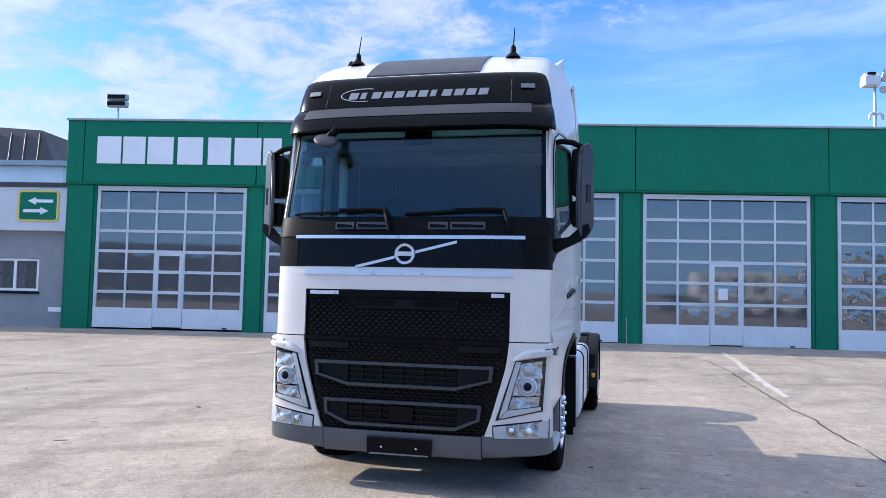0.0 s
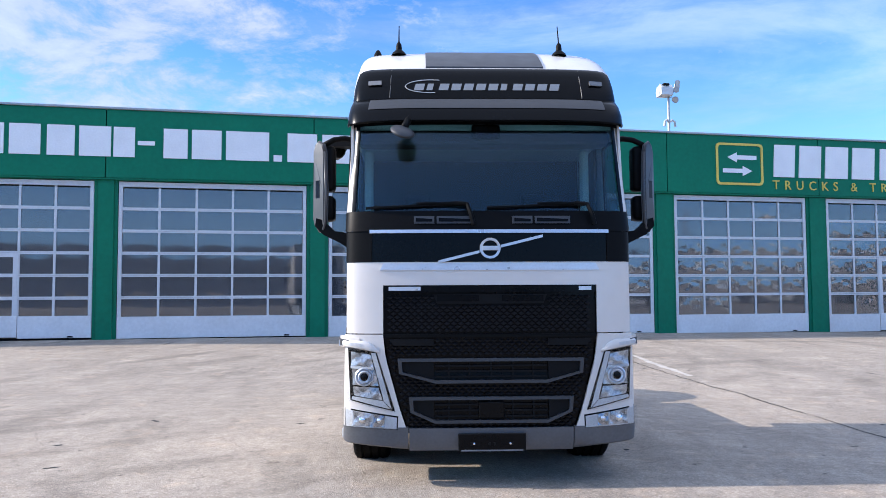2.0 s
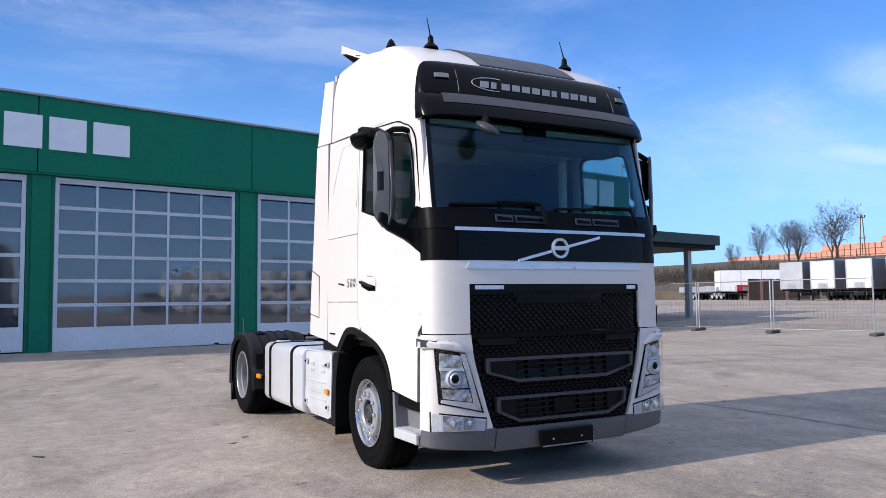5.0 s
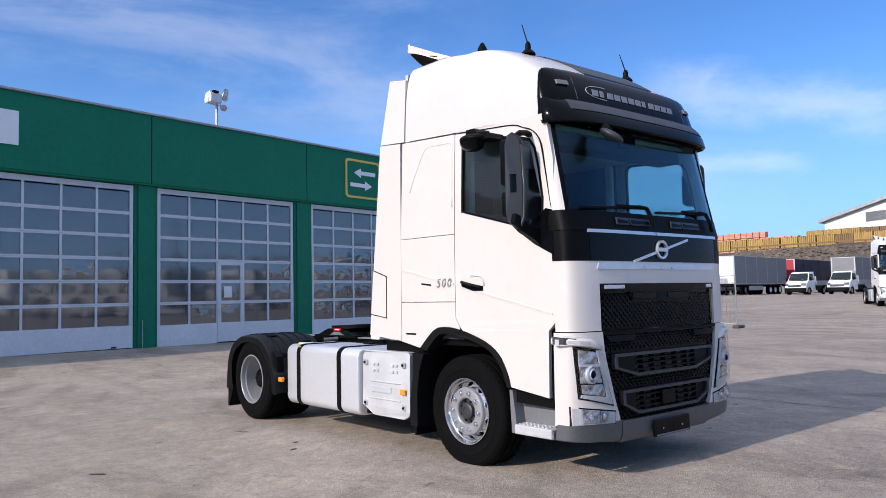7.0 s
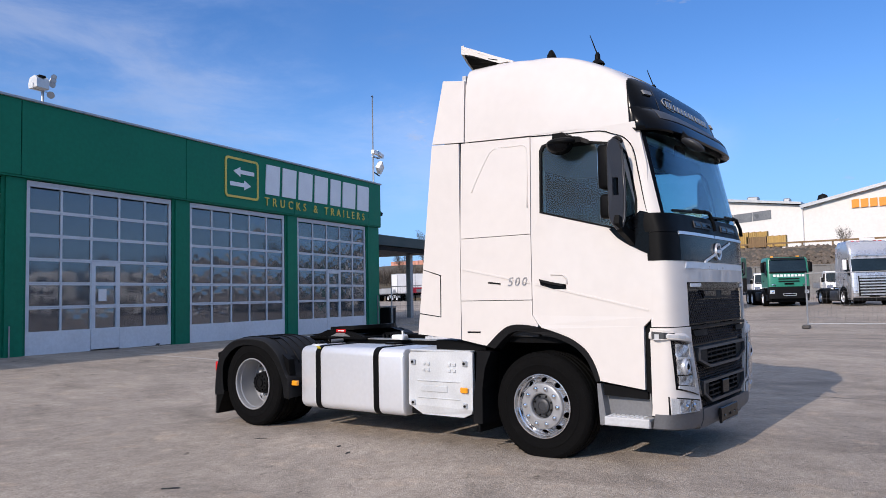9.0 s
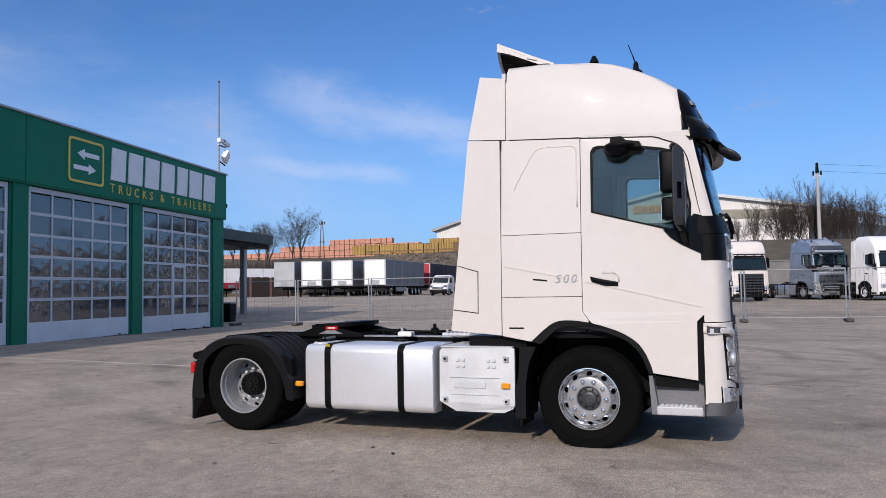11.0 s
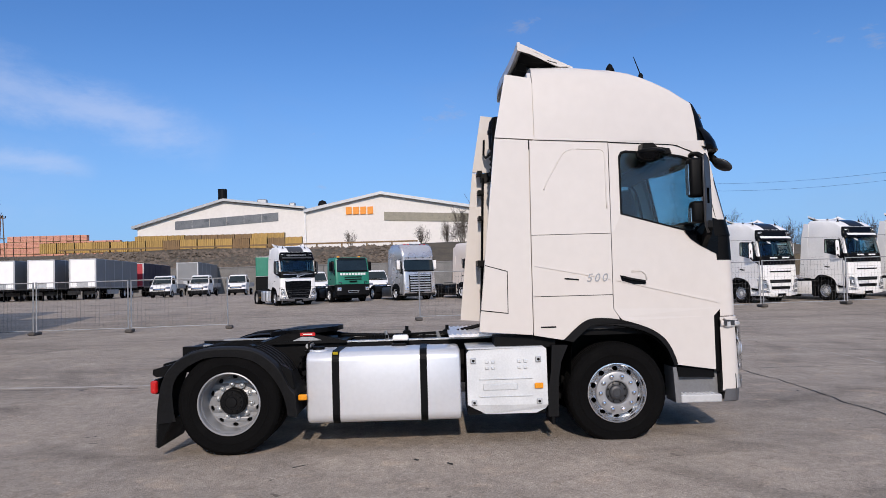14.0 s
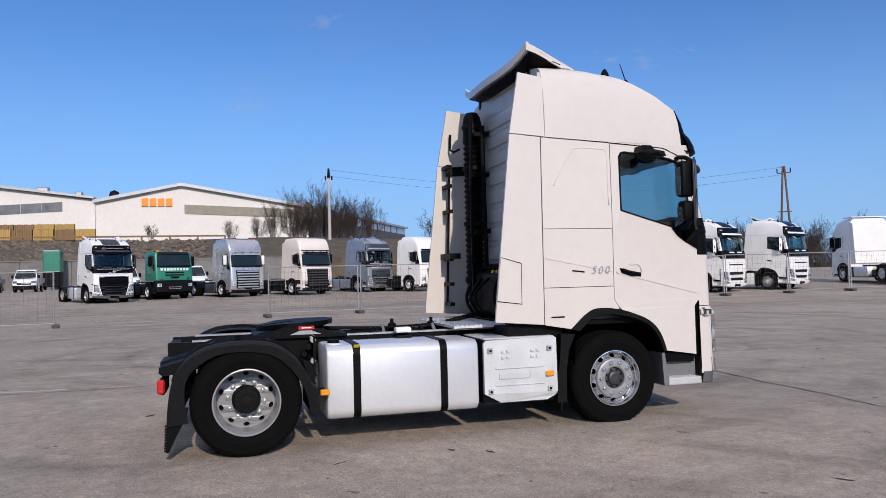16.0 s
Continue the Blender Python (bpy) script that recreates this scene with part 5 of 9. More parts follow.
rf = bm_new()
rz = [2.975, 3.1, 3.2, 3.3, 3.38, 3.415, 3.45, 3.485, 3.52, 3.56, 3.6, 3.63, 3.66, 3.685, 3.71, 3.73, 3.75, 3.765, 3.78, 3.79, 3.80, 3.806, 3.81]
rings = [[rf.verts.new(p) for p in roof_ring(z)] for z in rz]
for a, b2 in zip(rings, rings[1:]):
    for i in range(len(a) - 1):
        rf.faces.new((a[i], a[i + 1], b2[i + 1], b2[i]))
    rf.faces.new((a[-1], a[0], b2[0], b2[-1]))
rf.faces.new(rings[-1])
part("roof", rf, M_WHITE, truck, "high white roof", smooth=40)

part("header_panel", grid(bm_new(), [arc(z, 0.014, a) for z, a in ((2.885, 86), (2.95, 86), (3.04, 85), (3.14, 84), (3.24, 81), (3.32, 76), (3.37, 71), (3.395, 64), (3.405, 55))], (0, 0.012, 0)), M_BLACK, truck, "gloss black roof header", smooth=35)
vis = part("sun_visor", grid(bm_new(), [arc(3.115, 0.016, 84), arc(3.06, 0.07, 84), arc(2.98, 0.11, 84), arc(2.90, 0.125, 84), arc(2.888, 0.105, 84), arc(2.93, 0.016, 84)], (0, 0.004, 0)), M_BLACK, truck, "black external sun visor", smooth=50)
part("visor_strip", grid(bm_new(), [arc(3.10, 0.034, 49), arc(3.055, 0.078, 49), arc(3.005, 0.105, 49)], (0, 0.006, -0.002)), M_MID, vis, "grey strip", smooth=40)
# plain raised bar and loop in place of the lettering on the header
for i in range(12):
    x0 = -0.60 + i * 0.102
    bar_w = 0.05 if i in (1, 7) else 0.078
    part("name_bar", grid(bm_new(), [[(x + (z - 3.185) * 0.25, roof_y(x, z) - 0.02, z) for x in (x0, x0 + bar_w)] for z in (3.185, 3.245)], (0, 0.004, 0)), M_NAME, truck)
lp = [(-0.46 + 0.21 * math.cos(a), 3.222 + 0.06 * math.sin(a)) for a in [radians(70 + 14 * i) for i in range(16)]]
part("header_loop", tube(bm_new(), [(x, roof_y(x, z) - 0.018, z) for x, z in lp], 0.004, 5), M_LTGREY, truck)
both(lambda s: part("marker_lamp", grid(bm_new(), [[(s * x, roof_y(x, z) - 0.03, z) for x in (0.87, 0.93, 0.98)] for z in (3.24, 3.28)], (0, 0.02, 0)), M_GREYP, truck, "grey roof marker lamp"))
both(lambda s: part("header_joint", tube(bm_new(), [(s * (0.80 - (z - 3.1) * 0.05), roof_y(0.8, z) - 0.014, z) for z in (3.12, 3.2, 3.3, 3.39)], 0.004, 5), M_MID, truck))
# dark roof panel
rp = []
for z in (3.42, 3.45, 3.5, 3.55, 3.60, 3.64, 3.68, 3.72, 3.75, 3.775, 3.79):
    rp.append([(x, roof_y(x, z), z + 0.014) for x in [-0.50 + 0.1 * i for i in range(11)]])
part("roof_hatch", grid(bm_new(), rp, (0, 0, -0.02)), M_MID, truck, "dark grey roof panel", smooth=35)
# aerials
for x, y, z, h in ((-0.74, 0.82, 3.665, 0.20), (0.72, 0.82, 3.665, 0.20)):
    an = part("aerial", lathe(bm_new(), [(0.07, 0.0), (0.06, 0.02), (0.028, 0.05), (0.024, 0.10), (0.012, 0.12), (0.0, 0.12)], (x, y, z), "Z", 16), M_BLACKM, truck, smooth=40)
    part("whip", rod(bm_new(), (x, y, z + 0.1), (x, y + 0.07, z + 0.1 + h), 0.007, 0.004), M_BLACKM, an)
part("aerial", lathe(bm_new(), [(0.05, 0.0), (0.04, 0.03), (0.02, 0.07), (0.0, 0.085)], (-0.95, 1.2, 3.755), "Z", 14), M_BLACKM, truck, smooth=40)
# roof air deflector
rows = []
for y, z, c in ((1.60, 3.80, 0.0), (1.78, 3.875, 0.4), (2.0, 3.975, 0.85), (2.17, 4.05, 1.0)):
    rows.append([(x * (1 + 0.06 * c), y + 0.10 * c * (1 - x * x), z - 0.145 * c * (1 - x ** 4)) for x in [-1.0 + 0.125 * i for i in range(17)]])
df = part("roof_deflector", grid(bm_new(), rows, (0, -0.012, -0.03)), M_WHITE, truck, "white roof air deflector", smooth=40)
part("deflector_lip", grid(bm_new(), [[(x, y + 0.004, z + 0.001) for x, y, z in rows[3]], [(x, y + 0.004, z - 0.085) for x, y, z in rows[3]]], (0, -0.03, 0)), M_WHITE, df)
part("deflector_underside", grid(bm_new(), [[(x, y - 0.015, z - 0.036) for x, y, z in rows[1]], [(x, y - 0.035, z - 0.10) for x, y, z in rows[3]]], (0, 0, -0.01)), M_BLACKM, df)
both(lambda s: part("deflector_fin", prism(bm_new(), [(1.62, 3.80), (2.17, 4.047), (2.175, 3.965), (2.05, 3.93), (1.75, 3.80)], lambda y, z: (s * (1.008 + 0.105 * max(0, y - 1.62)), y, z), lambda y, z: (s * (0.985 + 0.105 * max(0, y - 1.62)), y, z)), M_WHITE, df))
both(lambda s: part("deflector_arm", B(min(s * 0.80, s * 0.86), max(s * 0.80, s * 0.86), 1.98, 2.06, 3.70, 3.93), M_BLACKM, df))


# sides
def side_x(y, z):
    w = level(FT, min(z, 2.93))[1] if z < 2.95 else 1.125
    far = lerp([(2.2, 1.238), (3.0, 1.212)], z)
    return w + (far - w) * min(1.0, max(0.0, (y - 0.22) / 1.0))


def plate(s, pts, holes=(), t=0.035, off=0.0):
    return prism(bm_new(), pts, lambda y, z: (s * (side_x(y, z) + off), y, z), lambda y, z: (s * (side_x(y, z) + off - t), y, z), holes)


WHEEL_F, WHEEL_R = (1.30, 0.462), (5.10, 0.496)
ARCH_OUT = flow([(1.829, 1.007), (1.69, 1.132), (1.594, 1.194), (1.503, 1.212), (1.377, 1.208), (1.233, 1.184), (1.091, 1.143), (0.95, 1.088), (0.832, 1.008), (0.76, 0.912), (0.711, 0.80), (0.69, 0.724)])
ARCH_IN = flow([(1.735, 0.985), (1.614, 1.097), (1.541, 1.142), (1.45, 1.153), (1.324, 1.141), (1.181, 1.117), (1.022, 1.07), (0.899, 1.005), (0.813, 0.915), (0.763, 0.818), (0.727, 0.719)])


def arch_edge(y0, y1):
    """The wing's cut edge above the wheel, from the rear end y1 back to y0 in front."""
    return [(y, z + 0.002) for y, z in ARCH_OUT if y0 <= y <= y1]


def cab_side(s):
    hole = [(1.22, 2.237), (1.217, 2.82), (1.19, 2.868), (1.14, 2.88), (0.734, 2.853), (0.55, 2.822), (0.45, 2.79), (0.395, 2.71), (0.352, 2.53), (0.312, 2.284), (0.315, 2.15), (0.45, 2.03), (0.54, 2.052)]
    door = part("door", plate(s, [(1.308, 2.958), (0.641, 2.926), (0.534, 2.888), (0.425, 2.84), (0.35, 2.735), (0.308, 2.53), (0.262, 2.284), (0.24, 2.18), (0.222, 2.17), (0.215, 1.28), (0.295, 1.20), (0.30, 0.665)]
                                + arch_edge(0.6, 1.235)[::-1] + [(1.262, 1.215), (1.32, 1.30), (1.316, 2.0)], [hole]), M_WHITE, truck, "white cab door")
    part("pillar_panel", plate(s, [(1.31, 2.978), (0.30, 2.978), (0.23, 2.60), (0.215, 2.18), (0.26, 2.18), (0.325, 2.53), (0.365, 2.72), (0.435, 2.825), (0.54, 2.875), (0.645, 2.912), (1.31, 2.945)], (), 0.02, -0.01), M_WHITE, truck)
    gap = flow([(1.312, 2.965), (0.95, 2.948), (0.641, 2.932), (0.532, 2.895), (0.42, 2.846), (0.343, 2.738), (0.301, 2.53), (0.256, 2.284), (0.234, 2.18)], 3)
    part("door_gap", tube(bm_new(), [(s * (side_x(y, z) - 0.001), y, z) for y, z in gap], 0.0055, 5), M_BLACKM, truck)
    # rounded rubber edge of the window
    part("window_seal", plate(s, hole, [[(0.78 + (y - 0.78) * 0.955, 2.46 + (z - 2.46) * 0.95) for y, z in hole]], 0.03, 0.004), M_BLACKM, door)
    gl = part("side_window", plate(s, hole, (), 0.006, -0.014), M_SIDEGL, door, "tinted side window")
    gl.visible_shadow = False
    part("quarter_panel", plate(s, [(0.57, 2.052), (0.50, 1.97), (0.417, 1.912), (0.313, 1.856), (0.222, 1.81), (0.222, 2.172), (0.29, 2.19), (0.335, 2.15), (0.45, 2.06)], (), 0.03, 0.008), M_BLACK, door)
    # door handle in its recess
    part("handle_recess", plate(s, [(1.245, 1.63), (1.23, 1.575), (1.10, 1.535), (0.985, 1.535), (0.985, 1.575), (1.12, 1.60)], (), 0.01, 0.003), M_BLACK, door)
    part("handle", prism(bm_new(), [(1.22, 1.625), (1.12, 1.595), (1.0, 1.575), (1.0, 1.56), (1.12, 1.58), (1.22, 1.605)], lambda y, z: (s * (side_x(y, z) + 0.03), y, z), lambda y, z: (s * (side_x(y, z) + 0.012), y, z)), M_DARK, door)
    part("handle_hood", tube(bm_new(), [(s * (side_x(y, z) - 0.004), y, z) for y, z in ((1.13, 1.665), (1.02, 1.665), (0.98, 1.63), (0.975, 1.58))], 0.009, 6), M_WHITE, door, smooth=True)
    # soft crease running across door and side panel
    for a, b2 in (((0.25, 1.335), (1.29, 1.585)), ((1.34, 1.597), (2.10, 1.75))):
        part("crease", prism(bm_new(), [(a[0], a[1] - 0.006), (b2[0], b2[1] - 0.006), (b2[0], b2[1] + 0.012), (a[0], a[1] + 0.012)], lambda y, z: (s * (side_x(y, z) + 0.006), y, z), lambda y, z: (s * (side_x(y, z) - 0.01), y, z)), M_WHITE, door)
    # sleeper panels with shut lines
    low = part("side_panel", plate(s, [(1.325, 1.437), (1.325, 1.30), (1.269, 1.213)] + arch_edge(1.245, 1.84)[::-1] + [(1.90, 1.02), (2.12, 1.06), (2.12, 1.437)]), M_WHITE, truck)
    mid = part("side_panel", plate(s, [(1.322, 2.048), (1.326, 1.444), (2.12, 1.444), (2.115, 2.048)]), M_WHITE, truck)
    up = part("side_panel", plate(s, [(1.316, 2.962), (1.322, 2.054), (2.115, 2.054), (2.10, 3.004)]), M_WHITE, truck)
    part("pressed_rib", tube(bm_new(), [(s * (side_x(y, z) - 0.003), y, z) for y, z in flow([(1.976, 2.50), (1.93, 2.60), (1.80, 2.82), (1.75, 2.88), (1.69, 2.903), (1.54, 2.902), (1.40, 2.896), (1.36, 2.868), (1.352, 2.79), (1.352, 2.3)])], 0.008, 6), M_WHITE, up, smooth=True)
    part("maker_bar", plate(s, [(1.80, 1.605), (1.66, 1.59), (1.66, 1.605), (1.80, 1.62)], (), 0.01, 0.005), M_DARK, mid)
    part("small_bar", plate(s, [(2.05, 1.13), (1.90, 1.13), (1.90, 1.145), (2.05, 1.145)], (), 0.01, 0.004), M_DARK, low)
    words("500", 0.115, 0.003, M_FIGURE, mid, "power_figure", Matrix(((0, 0, -1, -1.243), (-1, 0, 0, 1.585), (0, 1, 0, 1.575), (0, 0, 0, 1))) if s < 0 else Matrix(((0, 0, 1, 1.243), (1, 0, 0, 1.38), (0, 1, 0, 1.575), (0, 0, 0, 1))), "grey figures", 1.32, 0.25)
    # rear side fairings
    far = 0.09 if s > 0 else 0.0
    flare = lambda y, z: s * (1.238 + 0.0 * y - 0.012 * max(0, z - 2.2))
    fr = part("side_fairing", prism(bm_new(), [(2.13, 1.065), (2.66 + far, 1.11), (2.64 + far, 1.30), (2.452 + far, 3.03), (2.118, 3.005)], lambda y, z: (flare(y, z), y, z), lambda y, z: (flare(y, z) - s * 0.03, y, z)), M_WHITE, truck)
    part("step_hatch", prism(bm_new(), [(2.635, 1.325), (2.375, 1.29), (2.37, 1.695), (2.585, 1.76)], lambda y, z: (flare(y, z) + s * 0.004, y, z), lambda y, z: (flare(y, z) - s * 0.01, y, z)), M_WHITE, fr)
    part("hatch_gap", prism(bm_new(), [(2.637, 1.315), (2.367, 1.28), (2.362, 1.703), (2.585, 1.768)], lambda y, z: (flare(y, z) + s * 0.0015, y, z), lambda y, z: (flare(y, z) - s * 0.01, y, z)), M_DARK, fr)
    part("upper_fairing", prism(bm_new(), [(2.06, 3.013), (2.45 + far, 3.042), (2.325 + far, 3.685 + far), (2.06, 3.64 + far)], lambda y, z: (s * (1.224 - 0.03 * (z - 3.0) - 0.06 * max(0, z - 3.4)), y, z), lambda y, z: (s * (1.19 - 0.03 * (z - 3.0) - 0.06 * max(0, z - 3.4)), y, z)), M_WHITE, truck)
    part("rear_joint", prism(bm_new(), [(2.03, 1.08), (2.16, 1.08), (2.16, 2.98), (2.03, 2.98)], lambda y, z: (s * 1.175, y, z), lambda y, z: (s * 1.15, y, z)), M_WHITE, fr)
    part("rear_joint", prism(bm_new(), [(2.02, 3.0), (2.12, 3.0), (2.12, 3.60), (2.02, 3.60)], lambda y, z: (s * (1.19 - 0.03 * (z - 3.0) - 0.06 * max(0, z - 3.4)), y, z), lambda y, z: (s * (1.13 - 0.05 * (z - 3.0)), y, z)), M_WHITE, fr)
    part("fairing_joint", prism(bm_new(), [(2.07, 2.92), (2.44, 2.90), (2.43, 3.02), (2.07, 3.05)], lambda y, z: (s * 1.19, y, z), lambda y, z: (s * 1.17, y, z)), M_DARK, fr)
    yb = 2.43 if s > 0 else 2.24
    for z in (1.22, 1.48, 1.80, 2.42, 2.75, 3.0):
        part("fairing_bracket", B(min(s * 0.92, s * 1.2), max(s * 0.92, s * 1.2), yb, yb + 0.06, z - 0.022, z + 0.022), M_BLACKM, fr)
    part("fairing_strut", rod(bm_new(), (s * 1.10, yb + 0.05, 1.2), (s * 1.10, yb - 0.02, 2.95), 0.016), M_BLACKM, fr)
    part("fairing_bar", B(min(s * 0.75, s * 1.2), max(s * 0.75, s * 1.2), yb - 0.04, yb + 0.10, 1.80, 1.87), M_BLACKM, fr)
    part("grab_hook", tube(bm_new(), [(s * 1.12, yb - 0.05, 3.45), (s * 1.12, yb - 0.04, 3.25), (s * 1.02, yb - 0.06, 3.2), (s * 0.9, yb - 0.1, 3.22)], 0.016, 6), M_BLACKM, fr)
    # wheel arch lip and liner
    part("wheel_arch", prism(bm_new(), ARCH_OUT + ARCH_IN[::-1], lambda y, z: (s * (side_x(y, 1.5) + 0.014), y, z), lambda y, z: (s * (side_x(y, 1.5) - 0.12), y, z)), M_DARK, truck, "dark grey wheel arch trim")
    ln = bm_new()
    a = [(1.76, 0.60)] + [(y, z - 0.004) for y, z in ARCH_IN] + [(0.715, 0.60)]
    grid(ln, [[(s * 1.15, y, z) for y, z in a], [(s * 0.55, y, z) for y, z in a]], (0, 0, -0.01))
    part("wheel_housing", ln, M_BLACKM, truck)
    # lamp gap, cab step
    part("gap_strip", plate(s, [(0.215, 1.285), (0.315, 1.215), (0.325, 0.665), (0.20, 0.60), (0.19, 1.2)], (), 0.03, -0.045), M_BLACKM, truck)
    st = part("cab_step", prism(bm_new(), [(0.715, 0.345), (0.255, 0.345), (0.255, 0.40), (0.66, 0.42), (0.70, 0.70), (0.735, 0.70)], lambda y, z: (s * 1.17, y, z), lambda y, z: (s * 0.86, y, z)), M_GREYP, truck, "grey cab entry step")
    part("step_wall", prism(bm_new(), [(0.70, 0.41), (0.255, 0.40), (0.255, 0.665), (0.70, 0.695)], lambda y, z: (s * 1.06, y, z), lambda y, z: (s * 0.9, y, z)), M_GREYP, st)
    part("step_tread", B(min(s * 1.055, s * 1.19), max(s * 1.055, s * 1.19), 0.262, 0.67, 0.345, 0.425, 0.012, 2), M_LTGREY, st)
    studs = bm_new()
    for i in range(8):
        for j in range(3):
            box(studs, s * (1.075 + 0.04 * j) - 0.012, s * (1.075 + 0.04 * j) + 0.012, 0.32 + 0.042 * i, 0.345 + 0.042 * i, 0.425, 0.432)
    part("tread_studs", studs, M_ALU, st)["kind"] = "stuff"
    part("side_bumper", prism(bm_new(), [(0.252, 0.44), (0.20, 0.44), (0.20, 0.655), (0.252, 0.655)], lambda y, z: (s * 1.15, y, z), lambda y, z: (s * 1.05, y, z)), M_DARK, st)
    part("door_sill", plate(s, [(0.30, 0.66), (0.68, 0.695), (0.68, 0.60), (0.30, 0.58)], (), 0.06, -0.05), M_BLACKM, truck)
    # mirrors
    shell_line = [(0.36, 2.70), (0.375, 2.76), (0.41, 2.79), (0.43, 2.77), (0.442, 2.70), (0.442, 2.14), (0.432, 2.09), (0.40, 2.03), (0.375, 2.035), (0.355, 2.11), (0.348, 2.35)]
    slot = [(0.378, 2.31), (0.415, 2.31), (0.415, 2.46), (0.378, 2.46)]
    bow = lambda y, z: 0.018 * (1 - ((z - 2.4) / 0.45) ** 2) - 0.5 * (y - 0.42) ** 2
    sx = lambda y: 1.335 + (y - 0.35) * 1.05
    mr = part("mirror", prism(bm_new(), shell_line, lambda y, z: (s * (sx(y) + 0.012 + bow(y, z)), y, z), lambda y, z: (s * (sx(y) - 0.018), y, z), [slot]), M_SHELL, truck, "tall dark grey door mirror assembly")
    part("mirror_slot", prism(bm_new(), slot, lambda y, z: (s * sx(y), y, z), lambda y, z: (s * (sx(y) - 0.014), y, z)), M_BLACK, mr)
    part("mirror_rim", tube(bm_new(), [(s * (sx(y) + 0.002), y, z) for y, z in shell_line + shell_line[:1]], 0.014, 6), M_SHELL, mr, smooth=True)
    part("mirror_arm", tube(bm_new(), [(s * 1.12, 0.46, 2.815), (s * 1.19, 0.455, 2.83), (s * 1.28, 0.44, 2.815), (s * 1.37, 0.41, 2.76)], 0.024, 8, 0.032), M_BLACKM, mr, smooth=True)
    part("mirror_bracket", prism(bm_new(), [(1.13, 1.87), (1.13, 2.01), (1.26, 2.03), (1.36, 2.12), (1.42, 2.14), (1.43, 2.07), (1.36, 2.0), (1.22, 1.93)], lambda x, z: (s * x, 0.365 - 0.1 * (1.4 - x), z), lambda x, z: (s * x, 0.415 - 0.1 * (1.4 - x), z)), M_BLACKM, mr)
    part("mirror_head", B(min(s * 1.272, s * 1.405), max(s * 1.272, s * 1.405), 0.415, 0.565, 2.375, 2.765, 0.035, 3), M_BLACKM, mr, smooth=40)
    part("mirror_head", B(min(s * 1.272, s * 1.41), max(s * 1.272, s * 1.41), 0.415, 0.555, 2.12, 2.335, 0.035, 3), M_BLACKM, mr, smooth=40)
    part("mirror_glass", B(min(s * 1.28, s * 1.375), max(s * 1.28, s * 1.375), 0.566, 0.569, 2.40, 2.70), M_CHROME, mr)
    part("mirror_glass", B(min(s * 1.285, s * 1.375), max(s * 1.285, s * 1.375), 0.556, 0.559, 2.13, 2.27), M_CHROME, mr)
    if s < 0:
        km = part("kerb_mirror", dome(bm_new(), (-1.335, 0.92, 2.835), (0.12, 0.145, 0.045), -20, 90), M_BLACKM, truck, "black kerb mirror over the door", smooth=50)
        part("mirror_bowl", dome(bm_new(), (-1.335, 0.945, 2.825), (0.105, 0.125, 0.095), -90, 0), M_BLACK, km, smooth=50)
        part("mirror_mount", prism(bm_new(), [(0.72, 2.815), (0.74, 2.865), (0.86, 2.885), (0.90, 2.925), (1.0, 2.925), (1.01, 2.86), (0.90, 2.82)], lambda y, z: (-1.36, y, z), lambda y, z: (-1.17, y, z)), M_BLACKM, km)



both(cab_side)
# front view mirror at the screen's upper corner
fm = part("front_mirror", dome(bm_new(), (0, 0, 0), (0.10, 0.036, 0.112)), M_MID, truck, "dark grey front view mirror below the visor", smooth=50, m=pose(-0.69, -0.035, 2.785, -59, 12, 10))
part("mirror_arm", tube(bm_new(), [(-0.64, 0.13, 2.96), (-0.65, 0.09, 2.90), (-0.67, 0.04, 2.845), (-0.68, 0.0, 2.81)], 0.03, 8, 0.045), M_BLACKM, fm.parent, smooth=True)

# rear wall with pressed ribs, and its fittings
rw = part("rear_wall", B(-1.16, 1.16, 2.06, 2.10, 1.08, 3.7), M_REARW, truck, "grey painted ribbed cab rear wall")
for i in range(9):
    z = 1.55 + i * 0.225
    part("rib", B(-1.12, 0.42, 2.10, 2.122, z, z + 0.16, 0.018, 2), M_REARW, rw, smooth=40)
part("cab_floor", B(-1.12, 1.12, 0.35, 2.06, 1.04, 1.10), M_FRAME, truck)
bellows = [(0.0, 1.25), (0.125, 1.25)] + [(0.122 if k % 2 else 0.098, 1.32 + 0.034 * k) for k in range(58)] + [(0.12, 3.32), (0.12, 3.50), (0.105, 3.58), (0.07, 3.635), (0.0, 3.65)]
pipe = part("intake_duct", lathe(bm_new(), bellows, (0.62, 2.24, 0), "Z", 20), M_BLACKM, truck, "tall black corrugated air intake duct", smooth=30)
for z in (1.5, 2.2, 2.9, 3.42):
    part("duct_clamp", lathe(bm_new(), [(0.124, z), (0.132, z + 0.01), (0.132, z + 0.05), (0.124, z + 0.06)], (0.62, 2.24, 0), "Z", 20), M_DARK, pipe)
part("hose_bar", rod(bm_new(), (0.30, 2.2, 1.1), (0.36, 2.2, 3.42), 0.03), M_BLACKM, truck)
for k in range(5):
    x = -0.25 + 0.13 * k
    coil = [(x + 0.05 * math.cos(a), 2.22 + 0.05 * math.sin(a), 1.2 + 0.012 * a) for a in [0.6 * i for i in range(70)]]
    part("air_hose", tube(bm_new(), coil, 0.011, 5), M_BLACKM if k % 2 else M_FRAME, truck)
part("hose_console", B(-0.95, 0.80, 2.11, 2.28, 1.1, 1.62, 0.03, 1), M_FRAME, truck, "black hose console below the rear wall")
hose_rng = random.Random(8)
